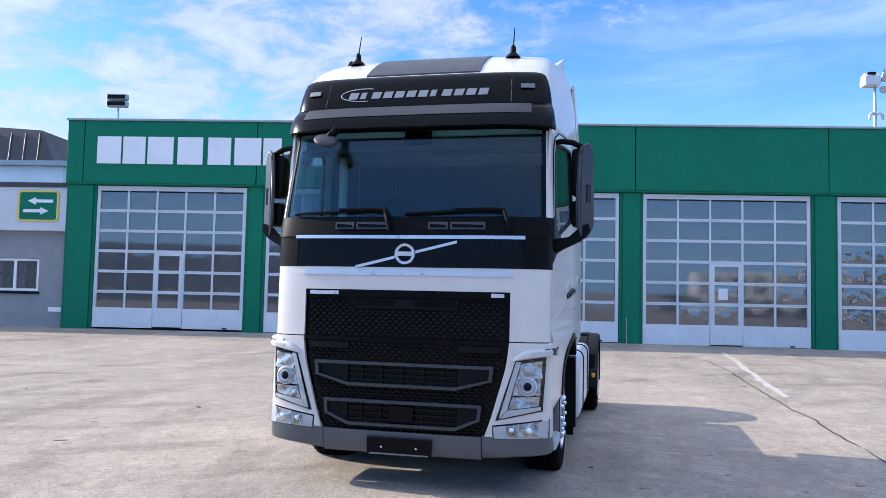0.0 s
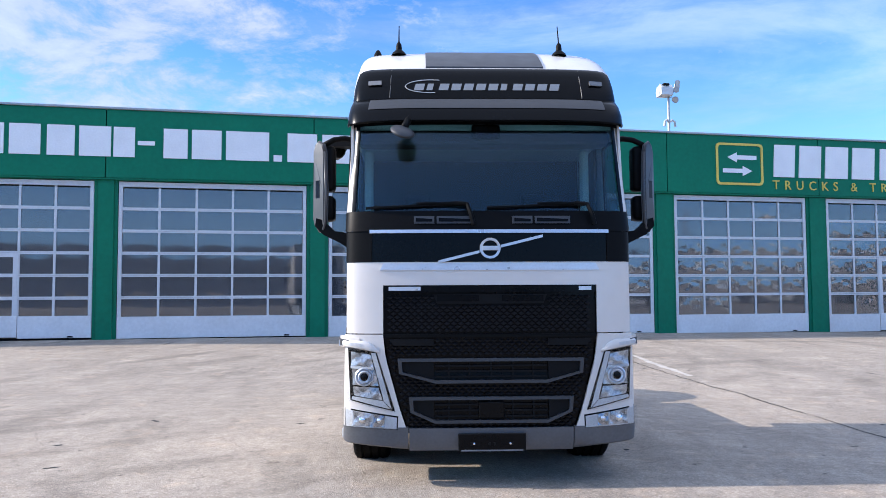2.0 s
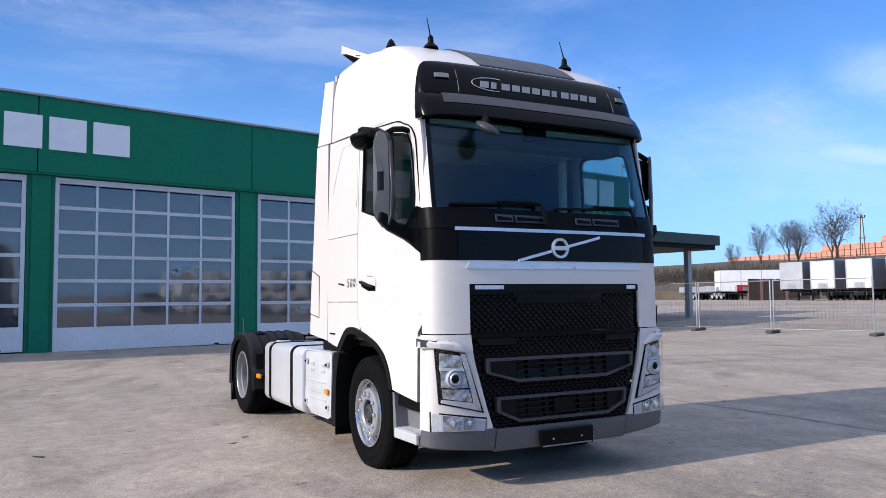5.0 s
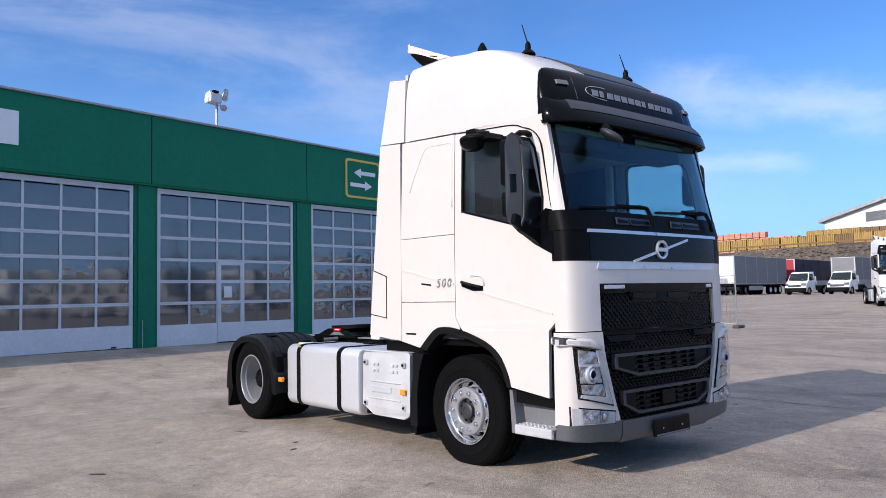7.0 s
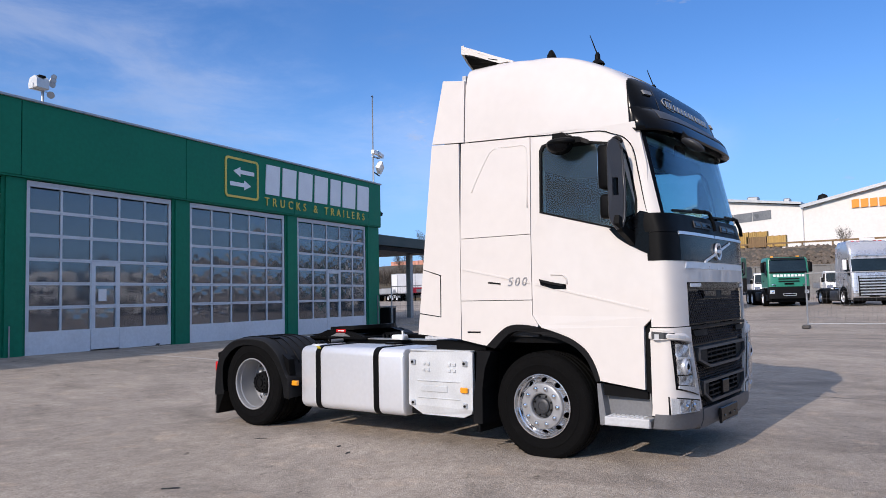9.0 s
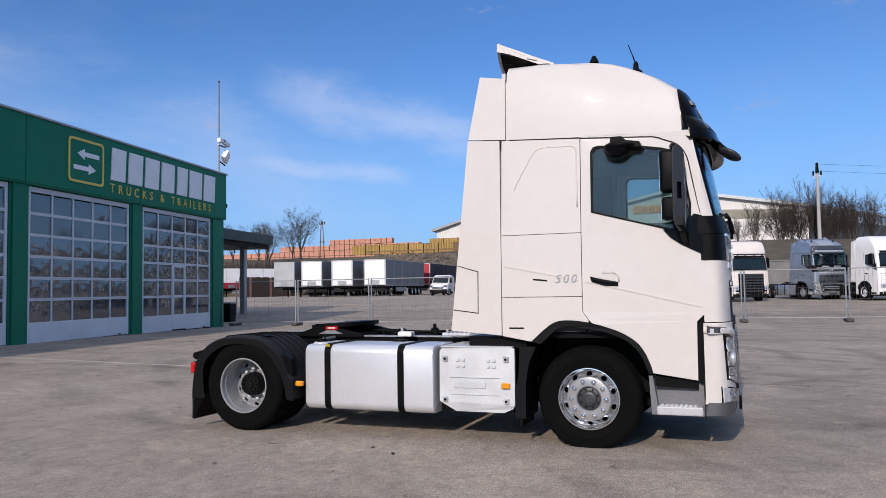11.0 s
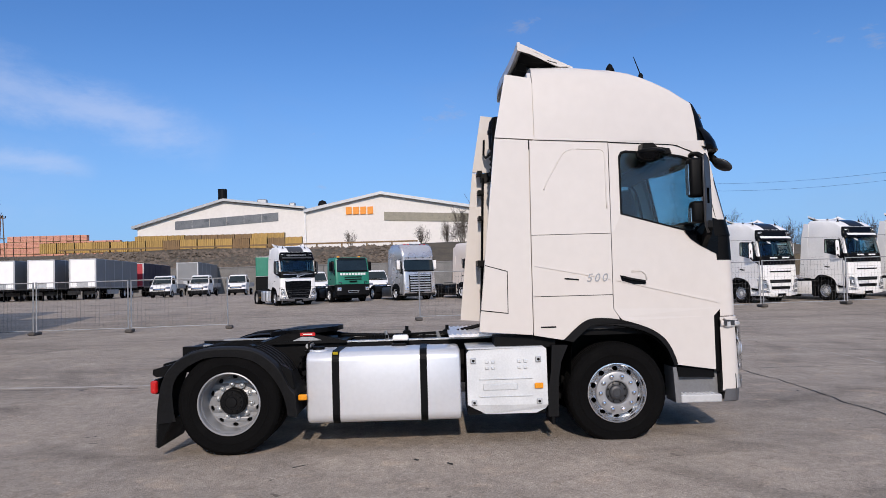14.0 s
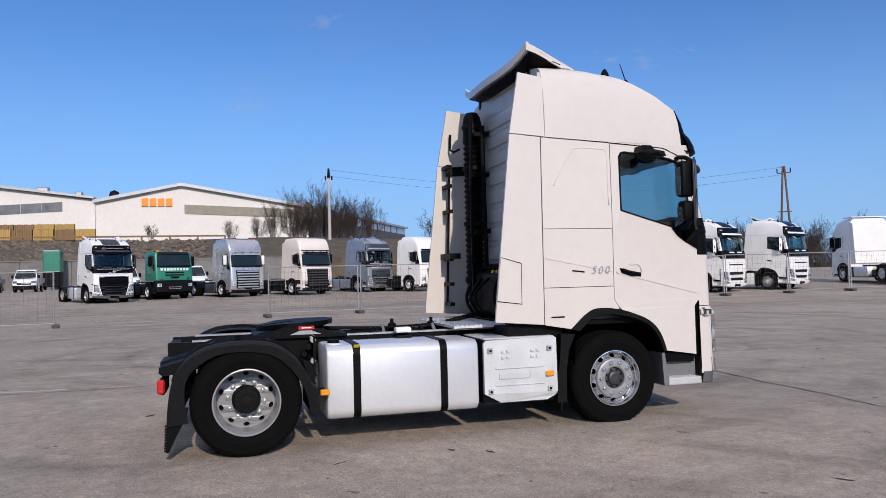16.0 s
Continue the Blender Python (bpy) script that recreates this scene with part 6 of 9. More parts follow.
for i in range(6):
    x, bow_out, end = -0.8 + 0.27 * i, hose_rng.uniform(0.06, 0.22), hose_rng.uniform(-0.3, 0.3)
    part("service_hose", tube(bm_new(), [(x + end * (k / 9) ** 2, 2.26 + bow_out * math.sin(math.pi * k / 9), 1.56 - 0.5 * k / 9) for k in range(10)], 0.016, 6), M_BLACKM, truck, smooth=True)
for z in (1.45, 2.1, 2.8, 3.3):
    part("duct_clamp", B(0.34, 0.52, 2.12, 2.30, z, z + 0.05), M_BLACKM, pipe)
part("duct_cable", tube(bm_new(), [(0.42, 2.33, 1.2), (0.44, 2.33, 2.2), (0.43, 2.33, 3.1), (0.50, 2.30, 3.6)], 0.022, 6), M_BLACKM, pipe)
part("hose_bracket", B(-0.4, 0.45, 2.1, 2.2, 1.66, 1.72), M_FRAME, truck)
for x, m2 in ((-0.2, M_RED), (-0.05, M_YELLOW), (0.1, M_BLACKM)):
    part("coupling", rod(bm_new(), (x, 2.12, 1.60), (x, 2.26, 1.62), 0.03), m2, truck)

# cab interior
part("dashboard", prism(bm_new(), [(0.12, 1.75), (0.16, 2.13), (0.34, 2.19), (0.60, 2.10), (0.72, 1.9), (0.70, 1.5), (0.3, 1.4)], lambda y, z: (-1.08, y, z), lambda y, z: (1.08, y, z)), M_TRIM, truck)
part("cab_ceiling", B(-1.12, 1.12, 0.42, 2.04, 2.90, 2.94), M_HEADL, truck)
part("rear_curtain", B(-1.12, 1.12, 2.0, 2.04, 1.1, 2.9), M_TRIM, truck)
both(lambda s: part("door_lining", B(min(s * 1.10, s * 1.12), max(s * 1.10, s * 1.12), 0.5, 1.3, 1.1, 2.12), M_TRIM, truck))
both(lambda s: part("side_lining", B(min(s * 1.14, s * 1.16), max(s * 1.14, s * 1.16), 1.31, 2.04, 1.1, 2.9), M_TRIM, truck))
both(lambda s: part("pillar_lining", B(min(s * 1.0, s * 1.08), max(s * 1.0, s * 1.08), 1.27, 1.35, 1.95, 2.88, 0.02, 1), M_HEADL, truck, "pale door pillar lining"))
part("overhead_shelf", B(-1.08, 1.08, 0.45, 0.72, 2.78, 2.9, 0.03, 2), M_TRIM, truck)
for x in (-0.58, 0.58):
    sb = part("seat", B(x - 0.25, x + 0.25, 0.95, 1.45, 1.42, 1.6, 0.06, 2), M_SEAT, truck)
    part("backrest", prism(bm_new(), [(1.38, 1.55), (1.50, 1.55), (1.66, 2.28), (1.56, 2.30)], lambda y, z: (x - 0.24, y, z), lambda y, z: (x + 0.24, y, z)), M_SEAT, sb)
    part("headrest", B(x - 0.13, x + 0.13, 1.58, 1.68, 2.30, 2.5, 0.04, 2), M_SEAT, sb)
    part("seat_base", B(x - 0.2, x + 0.2, 1.0, 1.4, 1.1, 1.42), M_TRIM, sb)
sw = pose(0.58, 0.80, 2.12, 38, 0, 0)
part("steering_wheel", tube(bm_new(), [sw @ Vector((0.22 * math.cos(a), 0.22 * math.sin(a), 0)) for a in [2 * math.pi * i / 24 for i in range(25)]], 0.016, 8, up=(0, 0.6, 0.8)), M_BLACKM, truck, smooth=True)
part("steering_column", rod(bm_new(), (0.58, 0.80, 2.10), (0.58, 0.62, 1.9), 0.05), M_BLACKM, truck)
part("steering_spoke", obox(bm_new(), sw, 0.40, 0.06, 0.02), M_BLACKM, truck)
part("interior_mirror", B(-0.12, 0.12, 0.30, 0.34, 2.80, 2.92, 0.02, 2), M_BLACKM, truck)


# wheels
def holes_disc(r0, r1, x0, x1, nh, rh, hr, seg=40):
    """A flat ring with round hand holes."""
    hs = [circle(0, 0, r0, seg)] if r0 else []
    for k in range(nh):
        a = 2 * math.pi * (k + 0.5) / nh
        hs.append([(hr * math.cos(a) + rh * 1.35 * math.cos(b2) * -math.sin(a) + rh * math.sin(b2) * math.cos(a), hr * math.sin(a) + rh * 1.35 * math.cos(b2) * math.cos(a) + rh * math.sin(b2) * math.sin(a)) for b2 in [2 * math.pi * i / 12 for i in range(12)]])
    return prism(bm_new(), circle(0, 0, r1, seg), lambda y, z: (x0(y, z) if callable(x0) else x0, y, z), lambda y, z: (x1(y, z) if callable(x1) else x1, y, z), hs)


TYRE = [(0.288, -0.135), (0.302, -0.148), (0.33, -0.156), (0.372, -0.162), (0.376, -0.165), (0.384, -0.165), (0.388, -0.162), (0.43, -0.161), (0.452, -0.158), (0.456, -0.160), (0.466, -0.155), (0.482, -0.142), (0.494, -0.122), (0.498, -0.105)]
HALF = len(TYRE)
for x in (-0.075, 0.0, 0.075):
    TYRE += [(0.499, x - 0.012), (0.486, x - 0.008), (0.486, x + 0.008), (0.499, x + 0.012)]
TYRE += [(r, -x) for r, x in TYRE[:HALF][::-1]]


def ring(xs, seg=40, cx=0.0):
    """A turned ring about the axle from (radius, depth) pairs."""
    return lathe(bm_new(), xs, (cx, 0, 0), "X", seg)


def wheel(name, parent, at, out, dual):
    """Tyre, rim, disc with hand holes, hub and nuts; local x points outwards by out (1 or -1)."""
    m = pose(*at) @ Matrix.Diagonal((out, 1, 1, 1))
    w = part(name, ring(TYRE, 72), M_TYRE, parent, smooth=30, m=m)
    shoulder = bm_new()
    for k in range(48):
        for sgn in (-1, 1):
            obox(shoulder, Matrix.Rotation(2 * math.pi * (k + 0.25 * sgn) / 48, 4, "X") @ Matrix.Translation((sgn * 0.128, 0, 0.484)), 0.022, 0.012, 0.018)
    part("tread_lug", shoulder, M_TYRE, w)["kind"] = "stuff"
    if dual:
        part("inner_tyre", ring(TYRE, 48, -0.34), M_TYRE, w, smooth=30)
        rim = [(0.288, 0.140), (0.300, 0.150), (0.305, 0.158), (0.303, 0.164), (0.294, 0.166), (0.288, 0.160), (0.284, 0.146), (0.281, 0.110), (0.274, 0.098), (0.273, 0.060), (0.271, -0.04), (0.268, -0.095), (0.258, -0.106)]
        part("rim", ring(rim, 72), M_RIM, w, smooth=25)
        part("disc", holes_disc(0.10, 0.264, lambda y, z: lerp([(0.20, -0.075), (0.264, -0.105)], math.hypot(y, z)), lambda y, z: -0.122, 10, 0.021, 0.236), M_RIM, w)
        xd, rn = -0.075, 0.167
        part("hub", ring([(0.132, xd), (0.130, xd + 0.045), (0.122, xd + 0.055), (0.120, xd + 0.105), (0.108, xd + 0.12), (0.070, xd + 0.122), (0.066, xd + 0.112), (0.050, xd + 0.112), (0.046, xd + 0.13), (0.0, xd + 0.132)], 40), M_DARK, w, smooth=30)
        for k in range(12):
            a = 2 * math.pi * k / 12
            part("hub_bolt", rod(bm_new(), (xd + 0.115, 0.092 * math.cos(a), 0.092 * math.sin(a)), (xd + 0.136, 0.092 * math.cos(a), 0.092 * math.sin(a)), 0.011, 0.010, 6), M_FRAME, w)
    else:
        rim = [(0.284, 0.130), (0.292, 0.146), (0.296, 0.154), (0.294, 0.160), (0.286, 0.161), (0.280, 0.152), (0.276, 0.135), (0.272, 0.120), (0.262, 0.112), (0.260, 0.085), (0.256, 0.06)]
        part("rim", ring(rim, 72), M_POLISH, w, smooth=25)
        cone = lambda y, z: lerp([(0.20, 0.135), (0.212, 0.125), (0.258, 0.075)], math.hypot(y, z))
        part("disc", holes_disc(0.195, 0.259, cone, lambda y, z: cone(y, z) - 0.014, 10, 0.021, 0.236), M_POLISH, w)
        part("hub_face", ring([(0.214, 0.120), (0.212, 0.146), (0.206, 0.156), (0.196, 0.160), (0.126, 0.160), (0.118, 0.155), (0.113, 0.148), (0.110, 0.08)], 56), M_RIM, w, smooth=25)
        part("hub", ring([(0.112, 0.08), (0.110, 0.118), (0.098, 0.125), (0.074, 0.127), (0.070, 0.148), (0.060, 0.155), (0.040, 0.157), (0.036, 0.150), (0.0, 0.150)], 32), M_MID, w, smooth=30)
        for k in range(8):
            a = 2 * math.pi * (k + 0.5) / 8
            part("hub_bolt", rod(bm_new(), (0.121, 0.09 * math.cos(a), 0.09 * math.sin(a)), (0.139, 0.09 * math.cos(a), 0.09 * math.sin(a)), 0.010, 0.009, 6), M_FRAME, w)
        xd, rn = 0.160, 0.167
    part("brake_drum", ring([(0.0, -0.135), (0.20, -0.135), (0.21, -0.14), (0.29, -0.145)], 32), M_FRAME, w)
    for k in range(10):
        a = 2 * math.pi * (k + (0.25 if dual else 0.0)) / 10
        c = Vector((xd, rn * math.cos(a), rn * math.sin(a)))
        nut = part("wheel_nut", rod(bm_new(), c, c + Vector((0.012, 0, 0)), 0.026, 0.024, 12), M_ALUD if dual else M_CHROME, w)
        cap = lathe(bm_new(), [(0.021, 0.006), (0.020, 0.014), (0.017, 0.021), (0.010, 0.025), (0.0, 0.026)], c, "X", 12)
        part("nut_cap", cap, M_ALUD if dual else M_CHROME, nut, smooth=40)
    return w


both(lambda s: wheel("front_wheel", truck, (s * 1.0, *WHEEL_F), s, False))
both(lambda s: wheel("rear_wheel", truck, (s * 1.195, *WHEEL_R), s, True))
part("front_axle", rod(bm_new(), (-0.9, 1.30, 0.44), (0.9, 1.30, 0.44), 0.06), M_FRAME, truck)
part("rear_axle", rod(bm_new(), (-0.9, 5.10, 0.49), (0.9, 5.10, 0.49), 0.11), M_FRAME, truck)
part("differential", lathe(bm_new(), [(0.0, -0.25), (0.18, -0.2), (0.26, 0.0), (0.18, 0.2), (0.0, 0.25)], (0, 5.16, 0.52), "X", 20), M_FRAME, truck, smooth=True)
part("engine_block", B(-0.45, 0.45, 0.5, 2.3, 0.45, 1.0), M_FRAME, truck)
# unseen tray and box added below the frame to shut out skylight
part("engine_tray", B(-0.75, 0.75, 0.35, 2.2, 0.36, 0.42), M_FRAME, truck)
part("air_tank", B(-0.5, 0.5, 2.9, 4.2, 0.42, 0.70, 0.05, 1), M_FRAME, truck)
part("gearbox", B(-0.3, 0.3, 2.3, 3.1, 0.5, 0.9), M_FRAME, truck)

# chassis
both(lambda s: part("frame_rail", B(min(s * 0.36, s * 0.44), max(s * 0.36, s * 0.44), 0.8, 5.83, 0.72, 0.99), M_FRAME, truck))
for y in (2.7, 3.6, 4.35, 5.78):
    part("cross_member", B(-0.36, 0.36, y - 0.05, y + 0.05, 0.74, 0.97), M_FRAME, truck)
both(lambda s: part("frame_flange", B(min(s * 0.35, s * 0.46), max(s * 0.35, s * 0.46), 2.3, 5.6, 0.99, 1.005), M_STEEL, truck))
part("cat_walk", B(-0.75, 0.75, 2.35, 2.95, 1.03, 1.055), M_ALU, truck)
cw = bm_new()
for i in range(11):
    box(cw, -0.74, 0.74, 2.37 + i * 0.053, 2.39 + i * 0.053, 1.055, 1.064)
part("cat_walk_ribs", cw, M_ALU, truck)
part("cab_mount", B(-0.8, 0.8, 2.1, 2.32, 0.98, 1.08), M_FRAME, truck)
both(lambda s: part("cab_skirt", B(min(s * 0.7, s * 1.15), max(s * 0.7, s * 1.15), 1.9, 2.5, 0.94, 1.05), M_FRAME, truck))
part("fluid_bottle", B(-0.62, -0.5, 3.38, 3.55, 1.0, 1.06, 0.02, 2), M_WHITE2, truck)
for y in (3.42, 2.95):
    part("valve", lathe(bm_new(), [(0.05, 0.0), (0.05, 0.03), (0.02, 0.05), (0.02, 0.09), (0.0, 0.09)], (0.2, y, 1.02), "Z", 12), M_BLACKM, truck)
for k in range(3):
    part("cable", tube(bm_new(), [(0.25 - 0.1 * k, 2.3, 1.15), (0.2 - 0.1 * k, 2.9, 1.03), (0.05 * k, 3.6, 1.02), (0.1 * k, 4.2, 1.04)], 0.016, 6), M_BLACKM, truck)

# fifth wheel coupling
plate_line = [(0.46 * math.sin(a), 4.54 - 0.40 * math.cos(a)) for a in [radians(-118 + 236 * i / 20) for i in range(21)]] + [(0.17, 4.93), (0.08, 4.96), (0.05, 4.56), (-0.05, 4.56), (-0.08, 4.96), (-0.17, 4.93)]
deck = lambda y: 1.152 - 0.045 * (y - 4.3) - 0.14 * max(0.0, y - 4.8)
fw = part("fifth_wheel", prism(bm_new(), plate_line, lambda x, y: (x, y, deck(y)), lambda x, y: (x, y, deck(y) - 0.048)), M_FRAME, truck, "black greased coupling plate")
part("coupling_skirt", prism(bm_new(), plate_line[:21], lambda x, y: (x * 0.96, 4.58 + (y - 4.58) * 0.96, deck(y) - 0.035), lambda x, y: (x * 0.72, 4.58 + (y - 4.58) * 0.7, 1.05)), M_FRAME, fw)
both(lambda s: part("coupling_bracket", prism(bm_new(), [(4.05, 1.01), (4.97, 1.01), (4.70, 1.10), (4.45, 1.10)], lambda y, z: (s * 0.40, y, z), lambda y, z: (s * 0.48, y, z)), M_FRAME, fw))
part("coupling_label", B(-0.488, -0.481, 4.39, 4.55, 1.072, 1.108), M_RED, fw, "red and white label")
part("label_bar", B(-0.4915, -0.4885, 4.42, 4.52, 1.084, 1.097), M_LABEL, fw)
part("bracket_face", prism(bm_new(), [(4.32, 1.022), (4.64, 1.022), (4.54, 1.062), (4.42, 1.062)], lambda y, z: (-0.492, y, z), lambda y, z: (-0.481, y, z)), M_STEEL, fw, "bare metal bracket face")
part("mount_plate", B(-0.5, 0.5, 4.05, 5.0, 0.99, 1.02), M_FRAME, fw)
for i in range(4):
    part("spring_pin", rod(bm_new(), (-0.46, 3.80 - 0.06 * i, 1.02), (-0.46, 3.80 - 0.06 * i, 1.06), 0.014), M_FRAME, fw)


def rear_guard(s):
    out = flow([(4.448, 0.376), (4.462, 0.58), (4.514, 0.645), (4.562, 0.742), (4.62, 0.837), (4.698, 0.917), (4.815, 0.995), (4.934, 1.034), (5.132, 1.048), (5.332, 1.035), (5.472, 0.998), (5.593, 0.932), (5.69, 0.83), (5.745, 0.70), (5.775, 0.52), (5.785, 0.354)], 3)
    inn = flow([(4.535, 0.376), (4.55, 0.48), (4.575, 0.565), (4.602, 0.63), (4.645, 0.705), (4.715, 0.795), (4.82, 0.888), (4.935, 0.935), (5.10, 0.960), (5.30, 0.951), (5.425, 0.908), (5.533, 0.838), (5.60, 0.76), (5.632, 0.66), (5.628, 0.50), (5.605, 0.354)], 3)
    rg = bm_new()
    grid(rg, [[(s * x, y, z - d) for y, z in out] for x, d in ((0.62, 0.012), (0.70, 0.0), (1.05, 0.0), (1.31, 0.0), (1.355, 0.006), (1.372, 0.02))] + [[(s * 1.372, y, z) for y, z in inn]], (0, 0, -0.006))
    f = part("rear_mudguard", rg, M_GUARD, truck, "black plastic rear mudguard", smooth=40)
    for x in (0.74, 0.86, 0.98, 1.10, 1.22):
        part("guard_rib", tube(bm_new(), [(s * x, y, z + 0.004) for y, z in out[9:40]], 0.009, 5), M_BLACKM, f)
    for y, z, a in ((4.60, 0.80, 55), (4.90, 1.03, 18), (5.40, 1.02, -18), (5.66, 0.87, -50)):
        part("guard_clip", obox(bm_new(), pose(s * 1.18, y, z + 0.006, a, 0, 0), 0.12, 0.05, 0.02), M_BLACKM, f)
    part("guard_front_panel", prism(bm_new(), [(4.535, 0.60), (4.462, 0.57), (4.45, 0.37), (4.535, 0.37)], lambda y, z: (s * 1.368, y, z), lambda y, z: (s * 0.65, y, z)), M_DARK, f)
    part("guard_bracket", prism(bm_new(), [(4.60, 0.86), (4.50, 0.80), (4.475, 0.62), (4.52, 0.63), (4.565, 0.76)], lambda y, z: (s * 1.33, y, z), lambda y, z: (s * 1.24, y, z)), M_BLACKM, f)
    mf = part("mud_flap", prism(bm_new(), [(5.63, 0.375), (5.785, 0.375), (5.795, 0.10), (5.77, 0.10), (5.70, 0.25)], lambda y, z: (s * 1.345, y, z), lambda y, z: (s * 0.62, y, z)), M_BLACKM, f)
    for i in range(10):
        z = 0.11 + i * 0.024
        part("flap_stud", B(min(s * 1.30, s * 1.347), max(s * 1.30, s * 1.347), 5.793 - (z - 0.1) * 0.03, 5.809 - (z - 0.1) * 0.03, z, z + 0.013), M_BLACKM, mf)
    tl = part("tail_light", B(min(s * 0.78, s * 1.28), max(s * 0.78, s * 1.28), 5.795, 5.85, 0.60, 0.745, 0.015, 1), M_DARK, truck)
    part("lens", B(min(s * 0.88, s * 1.31), max(s * 0.88, s * 1.31), 5.80, 5.868, 0.61, 0.735, 0.015, 1), M_RED, tl, "red lens")
    part("lamp_bracket", prism(bm_new(), [(5.60, 0.905), (5.85, 0.84), (5.855, 0.79), (5.82, 0.765), (5.70, 0.775), (5.64, 0.82)], lambda y, z: (s * 1.27, y, z), lambda y, z: (s * 0.9, y, z)), M_FRAME, truck)
    lb = part("frame_end", prism(bm_new(), [(5.56, 0.93), (5.86, 0.862), (5.87, 0.78), (5.60, 0.77)], lambda y, z: (s * 0.95, y, z), lambda y, z: (s * 0.5, y, z)), M_FRAME, truck)
    part("bracket_plate", prism(bm_new(), [(5.64, 0.888), (5.75, 0.862), (5.75, 0.825), (5.64, 0.845)], lambda y, z: (s * 0.956, y, z), lambda y, z: (s * 0.948, y, z)), M_STEEL, lb)
    for k in range(5):
        part("bracket_bolt", lathe(bm_new(), [(0.016, 0.0), (0.016, s * 0.012), (0.0, s * 0.014)], (s * 0.95, 5.60 + 0.05 * k, 0.895 - 0.012 * k), "X", 8), M_BLACKM, lb)
    ml = part("side_marker", B(min(s * 1.30, s * 1.345), max(s * 1.30, s * 1.345), 4.352, 4.437, 0.51, 0.565, 0.008, 1), M_ORANGE, truck, "amber side marker lamp")
    part("marker_arm", B(min(s * 1.0, s * 1.295), max(s * 1.0, s * 1.295), 4.37, 4.45, 0.515, 0.54), M_FRAME, ml)


both(rear_guard)
rk = random.Random(3)
for i in range(7):
    y, z = 4.42 + 0.045 * (i % 3), 0.98 - 0.07 * i
    part("air_valve", rod(bm_new(), (-0.52 - 0.06 * (i % 2), y, z), (-0.72, y + 0.01, z), 0.028, seg=8), M_BLACKM if i % 3 else M_STEEL, truck)
    part("air_line", tube(bm_new(), [(-0.6, y, z), (-0.68, y + 0.04, z - 0.08), (-0.64, y - 0.03, z - 0.16)], 0.009, 5), M_BLACKM, truck)
part("valve_plate", B(-0.74, -0.46, 4.41, 4.43, 0.62, 1.02), M_FRAME, truck)
both(lambda s: part("air_bellows", lathe(bm_new(), [(0.10, 0.0), (0.13, 0.05), (0.105, 0.09), (0.13, 0.13), (0.105, 0.17), (0.12, 0.2), (0.0, 0.2)], (s * 0.62, 4.72, 0.55), "Z", 16), M_TYRE, truck, smooth=40))
for i in range(9):
    part("rail_bolt", lathe(bm_new(), [(0.013, 0.0), (0.013, -0.01), (0.0, -0.012)], (-0.44, 3.0 + 0.16 * i, 0.93), "X", 8), M_STEEL, truck)
for i, (y, h) in enumerate(((3.05, 0.07), (3.2, 0.05), (3.62, 0.09), (3.75, 0.05))):
    part("hose_fitting", rod(bm_new(), (-0.30, y, 1.0), (-0.30, y + 0.02, 1.0 + h), 0.022, 0.016, 8), M_BLACKM if i % 2 else M_STEEL, truck)


def fuel_tank(s, y0, y1, straps, cap):
    sec = rrect(0.55, 1.262, 0.26, 0.955, 0.09, 6)
    # ends rounded: three rings each
    tb = bm_new()
    rr = []
    cx, cz = 0.8925, 0.6075
    for y, k in ((y0, 0.93), (y0 + 0.012, 0.98), (y0 + 0.035, 1.0), (y1 - 0.035, 1.0), (y1 - 0.012, 0.98), (y1, 0.93)):
        rr.append([tb.verts.new((s * (cx + (x - cx) * k), y, cz + (z - cz) * k)) for x, z in sec])
    for a, b2 in zip(rr, rr[1:]):
        for i in range(len(a)):
            tb.faces.new((a[i], a[(i + 1) % len(a)], b2[(i + 1) % len(a)], b2[i]))
    tb.faces.new(rr[0])
    tb.faces.new(rr[-1])
    tk = part("fuel_tank", tb, M_TANK, truck, "silver aluminium fuel tank", smooth=35)
    for y in straps:
        so, si = rrect(0.535, 1.272, 0.25, 0.965, 0.10, 6), rrect(0.555, 1.26, 0.262, 0.953, 0.088, 6)
        part("strap", prism(bm_new(), so, lambda x, z: (s * x, y - 0.035, z), lambda x, z: (s * x, y + 0.035, z), [si]), M_BLACKM, tk, "black tank strap")
    part("filler_cap", lathe(bm_new(), [(0.075, 0.0), (0.075, 0.012), (0.06, 0.016), (0.058, 0.045), (0.05, 0.052), (0.0, 0.052)], (s * 1.05, cap, 0.95), "Z", 24), M_BLACKM, tk, smooth=35)
    part("filler_neck", lathe(bm_new(), [(0.092, 0.0), (0.092, 0.014), (0.076, 0.022)], (s * 1.05, cap, 0.95), "Z", 24), M_ALU, tk, smooth=35)
    part("tank_label", obox(bm_new(), pose(s * 1.248, straps[-1], 0.936, 0, s * 42, 0), 0.004, 0.05, 0.06), M_YELLOW, tk)
    part("step_pad", B(min(s * 0.6, s * 0.72), max(s * 0.6, s * 0.72), y0 + 0.55, y0 + 0.7, 0.956, 0.975), M_BLACKM, tk)
    return tk


fuel_tank(-1, 2.855, 4.37, (3.22, 4.08), 4.27)
fuel_tank(1, 2.4, 4.38, (2.9, 3.9), 4.25)

